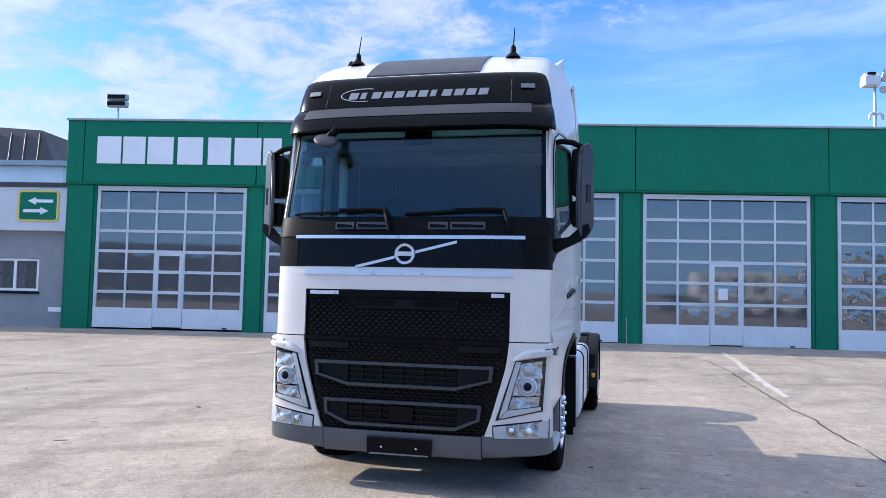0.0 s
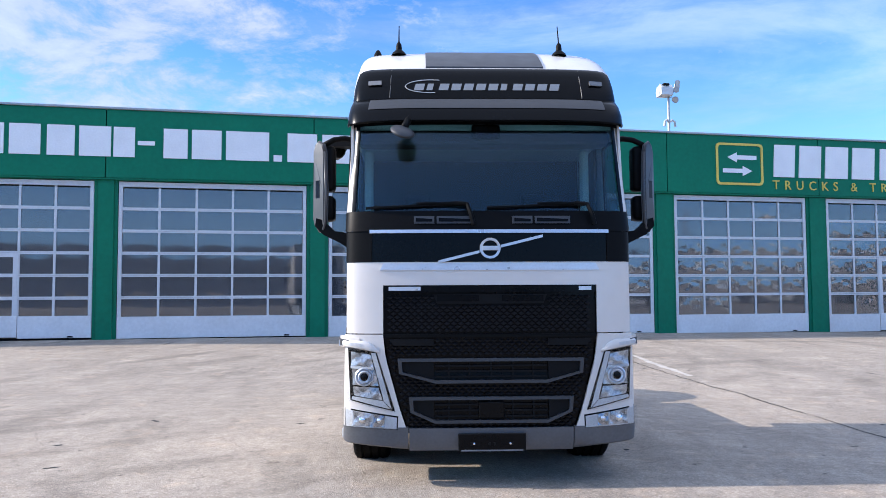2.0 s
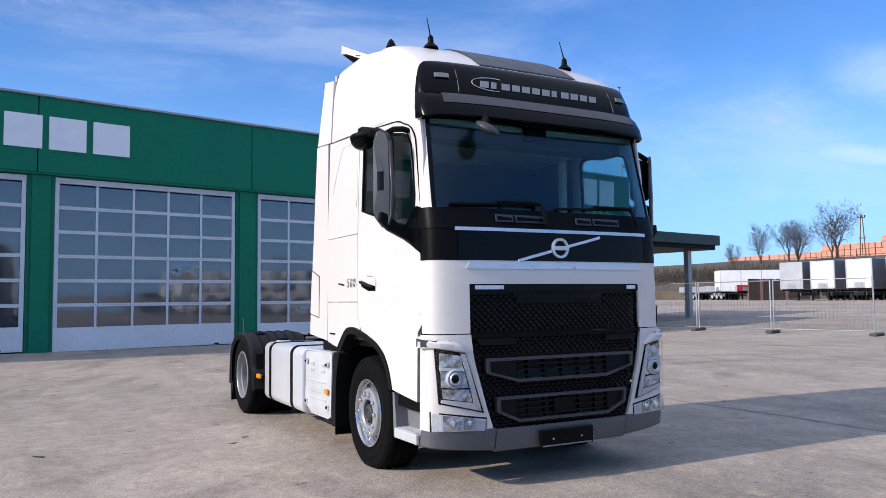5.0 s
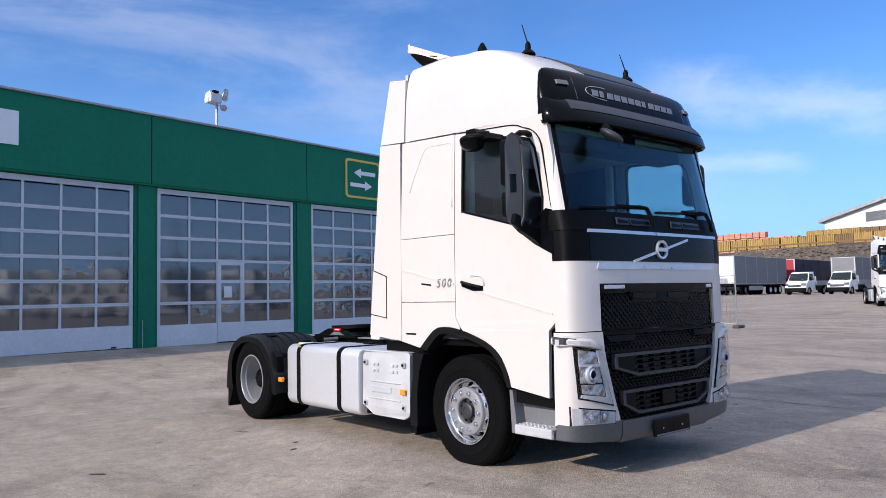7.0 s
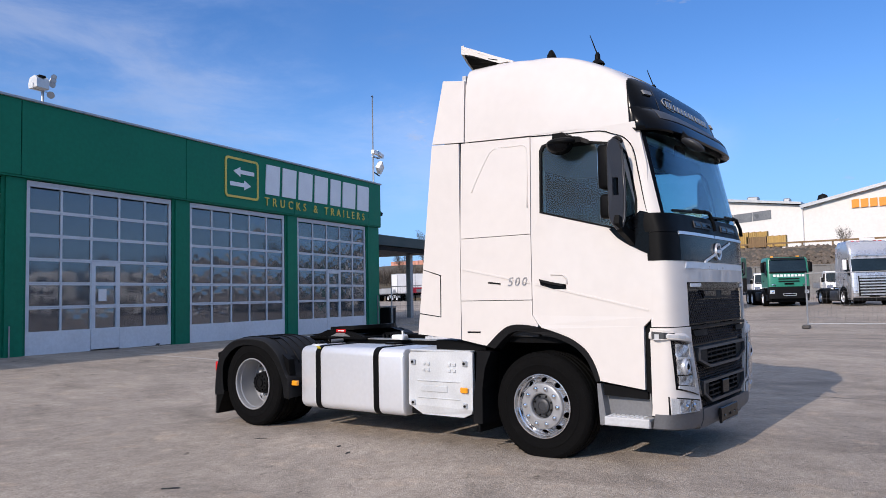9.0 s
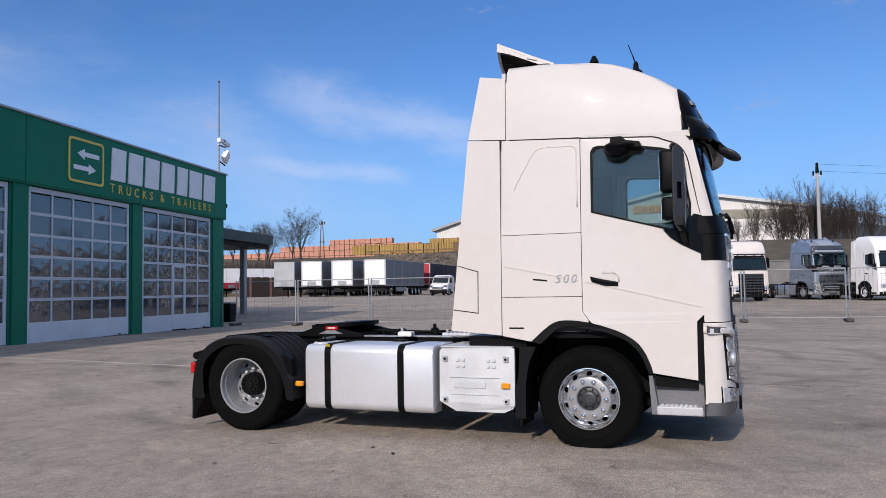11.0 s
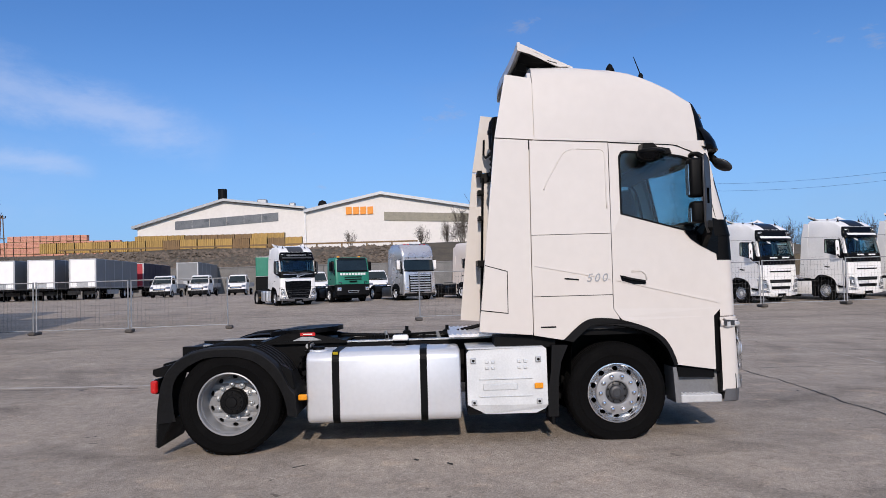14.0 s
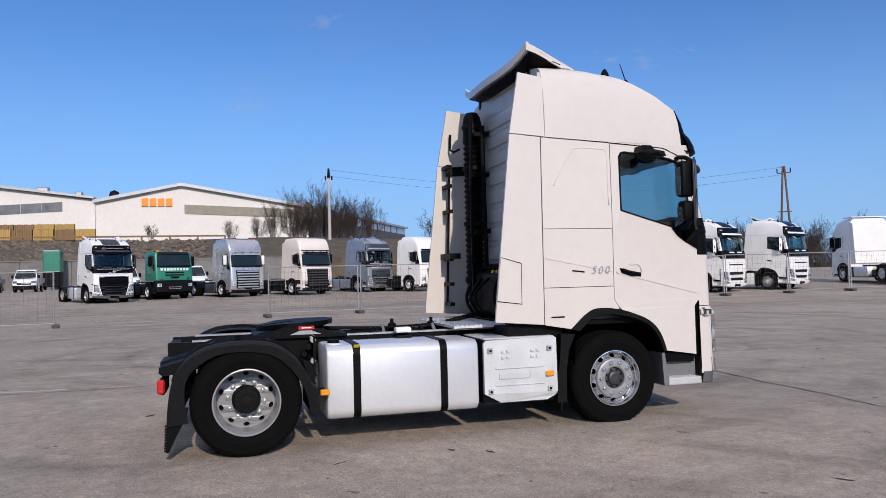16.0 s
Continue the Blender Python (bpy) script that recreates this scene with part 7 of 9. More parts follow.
# battery and air box
bx = part("battery_box", B(-1.20, -0.55, 2.03, 2.79, 0.30, 0.93), M_FRAME, truck)
cv = part("box_cover", prism(bm_new(), [(2.005, 0.385), (2.03, 0.345), (2.12, 0.305), (2.62, 0.305), (2.795, 0.40), (2.795, 0.90), (2.77, 0.93), (2.03, 0.945), (2.005, 0.93)], lambda y, z: (-1.235 - 0.012 * (0.36 < z < 0.90), y, z), lambda y, z: (-1.20, y, z)), M_BOX, bx, "pale galvanised box cover")
part("cover_top", B(-1.235, -0.55, 2.03, 2.79, 0.936, 0.955, 0.008, 1), M_BOX, bx)
for y in (2.09, 2.73):
    for z in (0.42, 0.83):
        c = part("cover_bolt_plate", B(-1.262, -1.24, y - 0.028, y + 0.028, z - 0.028, z + 0.028, 0.008, 1), M_ALUD, cv)
        part("cover_bolt", lathe(bm_new(), [(0.014, 0.0), (0.012, -0.01), (0.0, -0.012)], (-1.262, y, z), "X", 12), M_DARK, c)
for a, b2, z0 in ((2.15, 2.68, 0.64), (2.15, 2.68, 0.47)):
    part("cover_rib", B(-1.254, -1.24, a, b2, z0, z0 + 0.012, 0.004, 1), M_BOX, cv)
for y in (2.20, 2.26, 2.52, 2.58):
    for z in (0.74, 0.80):
        part("cover_boss", B(-1.253, -1.24, y, y + 0.035, z, z + 0.03, 0.004, 1), M_BOX, cv)
part("cover_plaque", B(-1.2515, -1.24, 2.30, 2.64, 0.535, 0.60, 0.006, 1), M_BOX, cv)
part("side_marker", B(-1.275, -1.25, 2.05, 2.135, 0.545, 0.60, 0.008, 1), M_ORANGE, bx, "amber side marker lamp")
# front mudguard behind the steered wheel
both(lambda s: part("front_mudguard", prism(bm_new(), [(1.79, 0.955), (1.95, 0.96), (1.965, 0.70), (2.004, 0.50), (2.004, 0.262), (1.90, 0.262), (1.895, 0.60), (1.86, 0.80)], lambda y, z: (s * 1.24, y, z), lambda y, z: (s * 0.75, y, z)), M_DARK, truck))
both(lambda s: part("guard_flap", B(min(s * 0.78, s * 1.22), max(s * 0.78, s * 1.22), 1.94, 1.965, 0.18, 0.26), M_BLACKM, truck))


# ---- marks on the ground ----
ground_line("ground_crack", [(4.15, -7.0), (4.19, -3.0), (4.22, 1.0), (4.18, 3.2)], 0.018, M_CRACK, "thin dark crack in the asphalt", "crack", 0.015, 23, 0.004)
ground_line("ground_joint", [(4.27, 7.6), (4.3, 12.0), (4.35, 16.5)], 0.13, M_JOINT, "pale worn joint in the asphalt", "joint", 0.02, 13, 0.003)
ground_line("ground_crack", [(3.2, 14.8), (3.66, 13.6), (3.9, 11.6), (4.03, 7.8), (4.05, 6.0), (4.17, 5.2), (4.13, 4.0), (4.16, 3.3)], 0.022, M_CRACK, "thin dark crack in the asphalt", "crack", 0.02, 5, 0.006)
ground_line("ground_crack", [(4.1, -2.05), (2.87, -2.08), (1.76, -2.04), (0.48, -1.9), (-0.31, -1.89), (-1.6, -1.85)], 0.02, M_CRACK, "thin dark crack in the asphalt", "crack", 0.02, 7, 0.006)
ground_line("ground_crack", [(7.5, -4.7), (6.5, -4.82), (4.3, -4.65)], 0.03, M_JOINT, "pale scratch on the asphalt", "scratch", 0.02, 8, 0.005)

rk = random.Random(31)
tar = bm_new()
for i in range(85):
    x, y = rk.uniform(-9.5, 13), rk.uniform(-9, 15)
    ln, wd, a0 = rk.uniform(0.03, 0.10), rk.uniform(0.014, 0.04), rk.choice((0.2, 0.5, 2.2, 2.6)) + rk.uniform(-0.3, 0.3)
    d, n2 = Vector((math.cos(a0), math.sin(a0), 0)), Vector((-math.sin(a0), math.cos(a0), 0))
    ring = []
    for k in range(10):
        a = 2 * math.pi * k / 10
        q = Vector((x, y, 0)) + d * (ln * math.cos(a) * rk.uniform(0.6, 1.1)) + n2 * (wd * math.sin(a) * rk.uniform(0.4, 1.2))
        ring.append(tar.verts.new((q.x, q.y, ground_z(q.x, q.y) + 0.004)))
    tar.faces.new(ring)
tagged(part("asphalt_pits", tar, M_CRACK), "small dark worn pits and tar spots in the asphalt", "spots", kind="stuff")

# ---- other vehicles in the yard ----
M_GLASSD = surf("dark_vehicle_glass", (0.016, 0.026, 0.03), 0.05, var=0.2, scale=1.2, spec=0.45)
M_CREAM = surf("cream_paint", (0.80, 0.72, 0.66), 0.35, var=0.05, scale=1, coat=0.4)
M_SILVERP = surf("silver_metallic_paint", (0.58, 0.58, 0.60), 0.28, metal=0.6, var=0.08, scale=1, coat=0.5)
M_BLUEG = surf("blue_grey_paint", (0.34, 0.37, 0.42), 0.3, metal=0.6, var=0.08, scale=1, coat=0.5)
M_BLUEDK = surf("dark_blue_grey_paint", (0.06, 0.07, 0.085), 0.35, metal=0.4, var=0.08, scale=1, coat=0.3)
M_GREENP = surf("green_truck_paint", (0.012, 0.20, 0.125), 0.4, var=0.1, scale=1, coat=0.3)
M_REDP = surf("red_tarpaulin", (0.42, 0.02, 0.035), 0.5, var=0.1, scale=1)
M_NAVY = surf("navy_tarpaulin", (0.012, 0.016, 0.05), 0.5, var=0.15, scale=1, bump=0.1, bscale=3)
M_TARP = surf("grey_tarpaulin", (0.21, 0.215, 0.22), 0.55, var=0.12, scale=0.8, bump=0.15, bscale=2)
M_ALUB = surf("aluminium_sideboard", (0.45, 0.46, 0.47), 0.45, metal=0.4, var=0.1, scale=1)
M_GREYT = surf("grey_truck_paint", (0.20, 0.21, 0.22), 0.45, var=0.1, scale=1)


def simple_wheel(parent, x, y, r, w, out, name="wheel", rimm=None):
    m = pose(x, y, r) @ Matrix.Diagonal((out, 1, 1, 1))
    h = w / 2
    t = part(name, lathe(bm_new(), [(r * 0.58, h * 0.9), (r * 0.66, h), (r * 0.9, h), (r, h * 0.75), (r, -h * 0.75), (r * 0.9, -h), (r * 0.5, -h)], (0, 0, 0), "X", 28), M_TYRE, parent, smooth=40, m=m)
    part("rim", lathe(bm_new(), [(r * 0.6, h * 0.92), (r * 0.56, h * 0.9), (r * 0.5, h * 0.35), (r * 0.36, h * 0.4), (r * 0.32, h * 0.75), (r * 0.18, h * 0.8), (r * 0.14, h), (0, h)], (0, 0, 0), "X", 24), rimm or M_ALU, t, smooth=35)
    return t


def shell(tab, yb, flat_top=True, n=4.0, k=10):
    """A cab body: rings of (height, front, half width, corner depth), closed on top."""
    g = bm_new()
    rings = []
    for z, yf, w, d in tab:
        r = []
        for i in range(2 * k + 1):
            a = math.pi / 2 * (-1 + i / k)
            sx, cx = math.copysign(abs(math.sin(a)) ** (2 / n), a), abs(math.cos(a)) ** (2 / n)
            r.append(g.verts.new((w * sx, yf + d * (1 - cx), z)))
        rings.append([g.verts.new((-w, yb, z))] + r + [g.verts.new((w, yb, z))])
    for a, b2 in zip(rings, rings[1:]):
        m = len(a)
        for i in range(m):
            g.faces.new((a[i], a[(i + 1) % m], b2[(i + 1) % m], b2[i]))
    g.faces.new(rings[-1])
    g.faces.new(rings[0][::-1])
    return g


STYLES = {
    # rings; cab back; windscreen (bottom, top, half width); grille (top, bottom, half widths); side window
    "boxy": dict(tab=[(0.35, 0.05, 1.2, 0.2), (0.6, 0.0, 1.22, 0.2), (1.3, 0.0, 1.2, 0.22), (2.0, 0.06, 1.2, 0.24), (2.85, 0.22, 1.18, 0.26), (2.95, 0.2, 1.2, 0.28), (3.3, 0.30, 1.2, 0.26), (3.6, 0.45, 1.19, 0.26), (3.74, 0.6, 1.15, 0.26), (3.80, 0.8, 1.08, 0.26)],
                 back=2.1, ws=(2.02, 2.72, 1.12), gr=(1.74, 0.56, 0.84, 0.80), win=(0.5, 1.2, 2.1, 2.7)),
    "round": dict(tab=[(0.35, 0.05, 1.2, 0.25), (0.6, 0.0, 1.22, 0.25), (1.3, 0.0, 1.2, 0.25), (2.0, 0.05, 1.2, 0.28), (2.85, 0.2, 1.18, 0.3), (3.1, 0.22, 1.19, 0.34), (3.4, 0.4, 1.17, 0.35), (3.6, 0.62, 1.12, 0.35), (3.75, 0.95, 1.0, 0.35), (3.8, 1.3, 0.85, 0.35)],
                  back=2.1, ws=(2.05, 2.75, 1.06), gr=(1.55, 0.62, 0.66, 0.60), win=(0.5, 1.2, 2.1, 2.7)),
    "low": dict(tab=[(1.18, 0.0, 1.2, 0.18), (1.5, 0.0, 1.2, 0.18), (2.1, 0.06, 1.2, 0.2), (2.9, 0.2, 1.17, 0.22), (3.02, 0.32, 1.1, 0.22)],
                back=1.75, ws=(2.12, 2.85, 1.08), gr=(1.75, 1.45, 0.66, 0.66), win=(0.45, 1.15, 2.1, 2.75)),
}


def lorry(style, paint, label, m, group="", slat=None, low_side=None, bumper=None, grille=None, tank=None, six=False, screen_name=None, visor=None, rail=None):
    """A parked tractor unit: cab with its glazing, grille, lamps, mirrors, chassis and wheels."""
    st = STYLES[style]
    tab = st["tab"]
    lv = lambda z: [lerp([(r[0], r[k]) for r in tab], z) for k in (1, 2, 3)]

    def pt(x, z, off):
        yf, w, d = lv(z)
        q = min(0.999, abs(x) / w)
        c = (1 - q ** 4) ** 0.25
        return Vector((x, yf + d * (1 - c) - off, z))

    def panel(z0, z1, a0, a1, off, nz=3, nx=10, thick=0.02):
        rows = []
        for j in range(nz + 1):
            z = z0 + (z1 - z0) * j / nz
            w = a0 + (a1 - a0) * j / nz
            rows.append([pt(-w + 2 * w * i / nx, z, off) for i in range(nx + 1)])
        return grid(bm_new(), rows, (0, thick, 0))

    t = thing("truck", label, "truck", m, group)
    part("cab", shell(tab, st["back"]), paint, t, smooth=35)
    z0, z1, hw = st["ws"]
    part("windscreen", panel(z0, z1, hw, hw - 0.03, 0.012), M_GLASSD, t, smooth=35)
    part("sun_visor", grid(bm_new(), [[pt(x, z1 + 0.14, 0.03) for x in (-1.0, -0.5, 0, 0.5, 1.0)], [pt(x, z1 + 0.02, 0.13) for x in (-1.0, -0.5, 0, 0.5, 1.0)]], (0, 0.02, 0.01)), visor or M_BLACK, t)
    gt, gb, ga, gc = st["gr"]
    gm = grille or M_BLACKM
    part("grille", panel(gb, gt, gc, ga, 0.012), gm, t, smooth=35)
    n = (7 if style == "boxy" else 5) if style != "low" else 2
    for i in range(n):
        z = gb + (gt - gb) * (i + 0.6) / n
        w = gc + (ga - gc) * (z - gb) / (gt - gb) - 0.06
        part("grille_slat", panel(z - (gt - gb) * 0.25 / n, z + (gt - gb) * 0.25 / n, w, w, 0.04, 1, 6), slat or (M_DARK if gm is not M_CHROME else M_SILVERP), t)
    if style == "low":
        part("bumper", panel(0.50, 1.22, 1.14, 1.18, 0.07, 4, 12, 0.45), bumper or paint, t, smooth=35)
        part("bumper_frame", panel(0.66, 0.80, 0.36, 0.40, 0.085, 1, 4, 0.03), M_ALUD, t)
        part("bumper_inlet", panel(0.685, 0.775, 0.33, 0.36, 0.093, 1, 4, 0.02), M_BLACKM, t)
    else:
        part("bumper", panel(tab[0][0], 0.96 if low_side else gb - 0.02, 1.17, 1.17, 0.006 if low_side else 0.03, 4, 12), bumper or paint, t, smooth=35)
    for s in (-1, 1):
        z = 0.85 if style != "low" else 0.92
        up, lo = (0.09, 0.11) if style == "low" else (0.30, 0.12) if rail else (0.12, 0.12)
        fo = 0.082 if style == "low" else 0.036
        h = part("headlight", grid(bm_new(), [[pt(s * x, zz, fo) for x in (0.86, 0.95, 1.04, 1.12)] for zz in (z - lo, z + up)], (0, 0.02, 0)), M_SILVER, t)
        part("lens", lathe(bm_new(), [(0.0, -0.03), (0.05, -0.02), (0.07, 0.0)], pt(s * 0.96, z, fo), "Y", 12), M_CHROME, h)
        part("fog_lamp", grid(bm_new(), [[pt(s * x, zz, 0.04) for x in (0.78, 0.9, 1.0)] for zz in (tab[0][0] + 0.14, tab[0][0] + 0.2)], (0, 0.02, 0)), M_CHROME, t)
        ya, yb, za, zb = st["win"]
        sx = lambda y, z: s * (lv(z)[1] + 0.004)
        door = part("door", prism(bm_new(), [(0.36, 1.2), (1.3, 1.2), (1.3, zb + 0.08), (ya, zb + 0.08), (0.34, za)], lambda y, z: (s * (lv(z)[1] + 0.003), y, z), lambda y, z: (s * (lv(z)[1] - 0.03), y, z)), paint, t)
        part("side_window", prism(bm_new(), [(ya + 0.02, zb), (yb, zb), (yb, za + 0.02), (ya - 0.04, za - 0.16)], lambda y, z: (s * (lv(z)[1] + 0.007), y, z), lambda y, z: (s * (lv(z)[1] - 0.02), y, z)), M_GLASSD, door)
        part("handle", prism(bm_new(), [(1.02, 1.55), (1.24, 1.55), (1.24, 1.6), (1.02, 1.6)], lambda y, z: (s * (lv(z)[1] + 0.02), y, z), lambda y, z: (s * lv(z)[1], y, z)), M_BLACKM, door)
        mr = part("mirror", B(min(s * 1.27, s * 1.5), max(s * 1.27, s * 1.5), 0.42, 0.56, 2.1, 2.72, 0.05, 2), M_BLACKM if visor is None else M_WHITE2, t, smooth=40)
        part("mirror_arm", tube(bm_new(), [(s * 1.17, 0.5, 2.75), (s * 1.35, 0.46, 2.76), (s * 1.4, 0.48, 2.6)], 0.025, 6), M_BLACKM, mr)
        arch_o = [(1.3 + 0.66 * math.cos(a), 0.5 + 0.66 * math.sin(a)) for a in [radians(15 + 150 * i / 14) for i in range(15)]]
        arch_i = [(1.3 + 0.56 * math.cos(a), 0.5 + 0.56 * math.sin(a)) for a in [radians(165 - 150 * i / 14) for i in range(15)]]
        part("wheel_arch", prism(bm_new(), arch_o + arch_i, lambda y, z: (s * 1.235, y, z), lambda y, z: (s * 1.0, y, z)), M_BLACKM, t)
        part("wheel_housing", prism(bm_new(), [(1.3 + 0.57 * math.cos(a), max(0.36, 0.5 + 0.57 * math.sin(a))) for a in [radians(-15 + 210 * i / 18) for i in range(19)]], lambda y, z: (s * 1.228, y, z), lambda y, z: (s * 0.9, y, z)), M_BLACK, t)
        simple_wheel(t, s * 1.12, 1.3, 0.5, 0.31, s, "front_wheel")
        for y in ([5.1] if not six else [4.2, 5.5]):
            simple_wheel(t, s * 1.02, y, 0.5, 0.6, s, "rear_wheel")
            part("mudguard", grid(bm_new(), [[(s * x, y + 0.6 * math.cos(a), 0.5 + 0.57 * math.sin(a)) for a in [radians(10 + 160 * i / 10) for i in range(11)]] for x in (0.7, 1.25)], (0, 0, -0.02)), M_BLACKM, t)
        part("fuel_tank", B(min(s * 0.6, s * 1.22), max(s * 0.6, s * 1.22), 2.3, 3.7, 0.3, 0.9, 0.08, 2), tank or (M_ALU if not six else M_FRAME), t, smooth=40)
        part("battery_box", B(min(s * 0.6, s * 1.2), max(s * 0.6, s * 1.2), 1.95, 2.25, 0.35, 0.9, 0.03, 1), M_FRAME, t)
        part("frame_rail", B(min(s * 0.36, s * 0.45), max(s * 0.36, s * 0.45), 1.2, 5.9, 0.72, 1.0), M_FRAME, t)
        if style != "low":
            part("side_fairing", prism(bm_new(), [(st["back"], 1.1), (2.6, 1.12), (2.45, 3.0), (2.4, 3.5), (st["back"], 3.6)], lambda y, z: (s * 1.2, y, z), lambda y, z: (s * 1.17, y, z)), paint, t)
    if style != "low":
        part("lower_bumper", panel(tab[0][0] - 0.04, tab[0][0] + 0.13, 1.15, 1.17, 0.036), M_DARK, t, smooth=35)
        if style != "round":
            part("intake_stack", B(0.5, 1.0, st["back"] + 0.02, 2.45, 1.1, 3.3, 0.05, 1), M_BLACKM, t)
    for s in (-1, 1):
        part("cab_step", B(min(s * 0.95, s * 1.21), max(s * 0.95, s * 1.21), 0.3, 0.74, 0.36, 0.72, 0.02, 1), M_DARK, t)
        part("window_pillar", prism(bm_new(), [(0.26, st["win"][2] - 0.3), (0.42, st["win"][2] - 0.3), (0.5, st["win"][3]), (0.42, st["win"][3])], lambda y, z: (s * (lv(z)[1] + 0.008), y, z), lambda y, z: (s * (lv(z)[1] - 0.03), y, z)), M_BLACKM, t)
    part("wiper_strip", panel(z0 - 0.09, z0 + 0.02, hw + 0.01, hw + 0.01, 0.02), M_BLACKM, t, smooth=35)
    for x in (-0.45, 0.35):
        part("wiper", panel(z0 + 0.03, z0 + 0.06, 0.02, 0.02, 0.03, 1, 2), M_BLACKM, t).location.x = x
    part("number_plate", panel(tab[0][0] + 0.16, tab[0][0] + 0.27, 0.27, 0.27, 0.05, 1, 2), M_BLACKM, t, "blank dark number plate")
    for s in (-1, 1):
        part("corner_glass", prism(bm_new(), [(0.20, z0 - 0.28), (0.62, z0 - 0.16), (0.52, z0 + 0.1), (0.24, z0 + 0.1)], lambda y, z: (s * (lv(z)[1] + 0.006), y, z), lambda y, z: (s * (lv(z)[1] - 0.03), y, z)), M_BLACKM, t)
        part("lamp_trim", grid(bm_new(), [[pt(s * x, zz, 0.033) for x in (0.80, 0.83)] for zz in (tab[0][0] + 0.2, 1.05)], (0, 0.02, 0)), M_BLACKM, t)
        if low_side:
            part("lower_side", B(min(s * 1.18, s * 1.216), max(s * 1.18, s * 1.216), 0.25, 2.05, 0.42, 1.04, 0.02, 1), low_side, t)
        part("door_gap", prism(bm_new(), [(1.305, 1.18), (1.325, 1.18), (1.325, st["win"][3] + 0.08), (1.305, st["win"][3] + 0.08)], lambda y, z: (s * (lv(z)[1] + 0.004), y, z), lambda y, z: (s * (lv(z)[1] - 0.02), y, z)), M_DARK, t)
    # plain dark block added to keep light from passing under the truck
    part("underbody", B(-0.95, 0.95, 0.35, 5.7, 0.26, 0.72, 0.05, 1), M_FRAME, t)
    part("fifth_wheel", B(-0.45, 0.45, 4.3, 5.2, 1.08, 1.14, 0.02, 1), M_FRAME, t)
    if rail:
        for i, x in enumerate((-0.75, -0.45, 0.0, 0.45, 0.75)):
            if style == "low" and abs(x) < 0.7:
                continue
            part("roof_beacon", B(x - 0.09, x + 0.09, 0.75, 0.9, 3.74 if style != "low" else 3.02, 3.82 if style != "low" else 3.12, 0.02, 1), rail if i != 2 else M_LABEL, t)
    if style == "boxy":
        fh = part("forehead", panel(3.0, 3.56, 1.08, 1.02, 0.035, 4, 12, 0.05), paint, t, smooth=35)
        part("forehead_strip", panel(2.93, 2.985, 1.1, 1.09, 0.05, 1, 12, 0.05), M_SILVERP if rail else M_DARK, fh)
        for x in (-0.8, -0.3, 0.3, 0.8):
            part("visor_lamp", B(x - 0.06, x + 0.06, 0.06, 0.12, 2.86, 2.915, 0.015, 1), M_LAMP, fh)
        for s in (-1, 1):
            part("air_deflector", grid(bm_new(), [[pt(s * x, zz, 0.03) for x in (0.93, 1.04, 1.12, 1.16)] for zz in (1.0, 1.5, 1.95)], (0, 0.03, 0)), paint, t, smooth=35)
        if rail:
            part("roof_sign", B(-0.42, 0.42, 0.62, 0.74, 3.82, 3.98, 0.03, 2), M_LABEL, t)
    if screen_name:
        for i in range(9):
            x = -0.82 + i * 0.205
            part("name_bar", grid(bm_new(), [[pt(x - 0.075, z, 0.045), pt(x + 0.075, z, 0.045)] for z in (z0 - 0.30, z0 - 0.15)], (0, 0.02, 0)), screen_name, t)
    return t


def on_yard(x, y, phi):
    return pose(x, y, ground_z(x, y), 0, 0, phi)


SMALL = {"hub_bolt", "nut_cap", "flap_stud", "duct_rib", "rib", "fairing_bracket", "intake_post", "bracket_bolt", "rail_bolt", "cover_boss", "guard_clip", "air_line", "air_valve", "service_hose", "air_hose",
         "spring_pin", "cover_bolt", "hose_fitting", "cable", "coupling", "tread_lug", "plate_fixing", "plate_screw", "power_figure", "inner_tyre", "crease", "handle_hood", "tread_studs", "cat_walk_ribs",
         "guard_rib", "signal_diodes", "cowl_slot", "label_bar", "coupling_label", "kerb_mirror", "mirror_bowl", "mirror_mount", "duct_clamp", "hose_bar", "frame_flange", "maker_bar", "small_bar"}
repainted = {}


def sister(label, m, group, paint, leave=()):
    """Another tractor unit of the same make: the truck's own parts, some repainted, the smallest left out."""
    t = thing("truck", label, "truck", m, group)
    made = {truck: t}
    for o in truck.children_recursive:
        name = o.name.split(".")[0]
        if name in SMALL or name in leave or o.parent not in made:
            continue
        me = o.data
        if any(mm in paint for mm in me.materials):
            key = (me, tuple(sorted((a.name, b2.name) for a, b2 in paint.items())))
            if key not in repainted:
                repainted[key] = me.copy()
                for k, mm in enumerate(me.materials):
                    repainted[key].materials[k] = paint.get(mm, mm)
            me = repainted[key]
        q = new(name, me)
        q.parent, q.matrix_basis, q.visible_shadow = made[o.parent], o.matrix_basis.copy(), o.visible_shadow
        for k in ("label", "kind"):
            if k in o:
                q[k] = o[k]
        made[o] = q
    return t


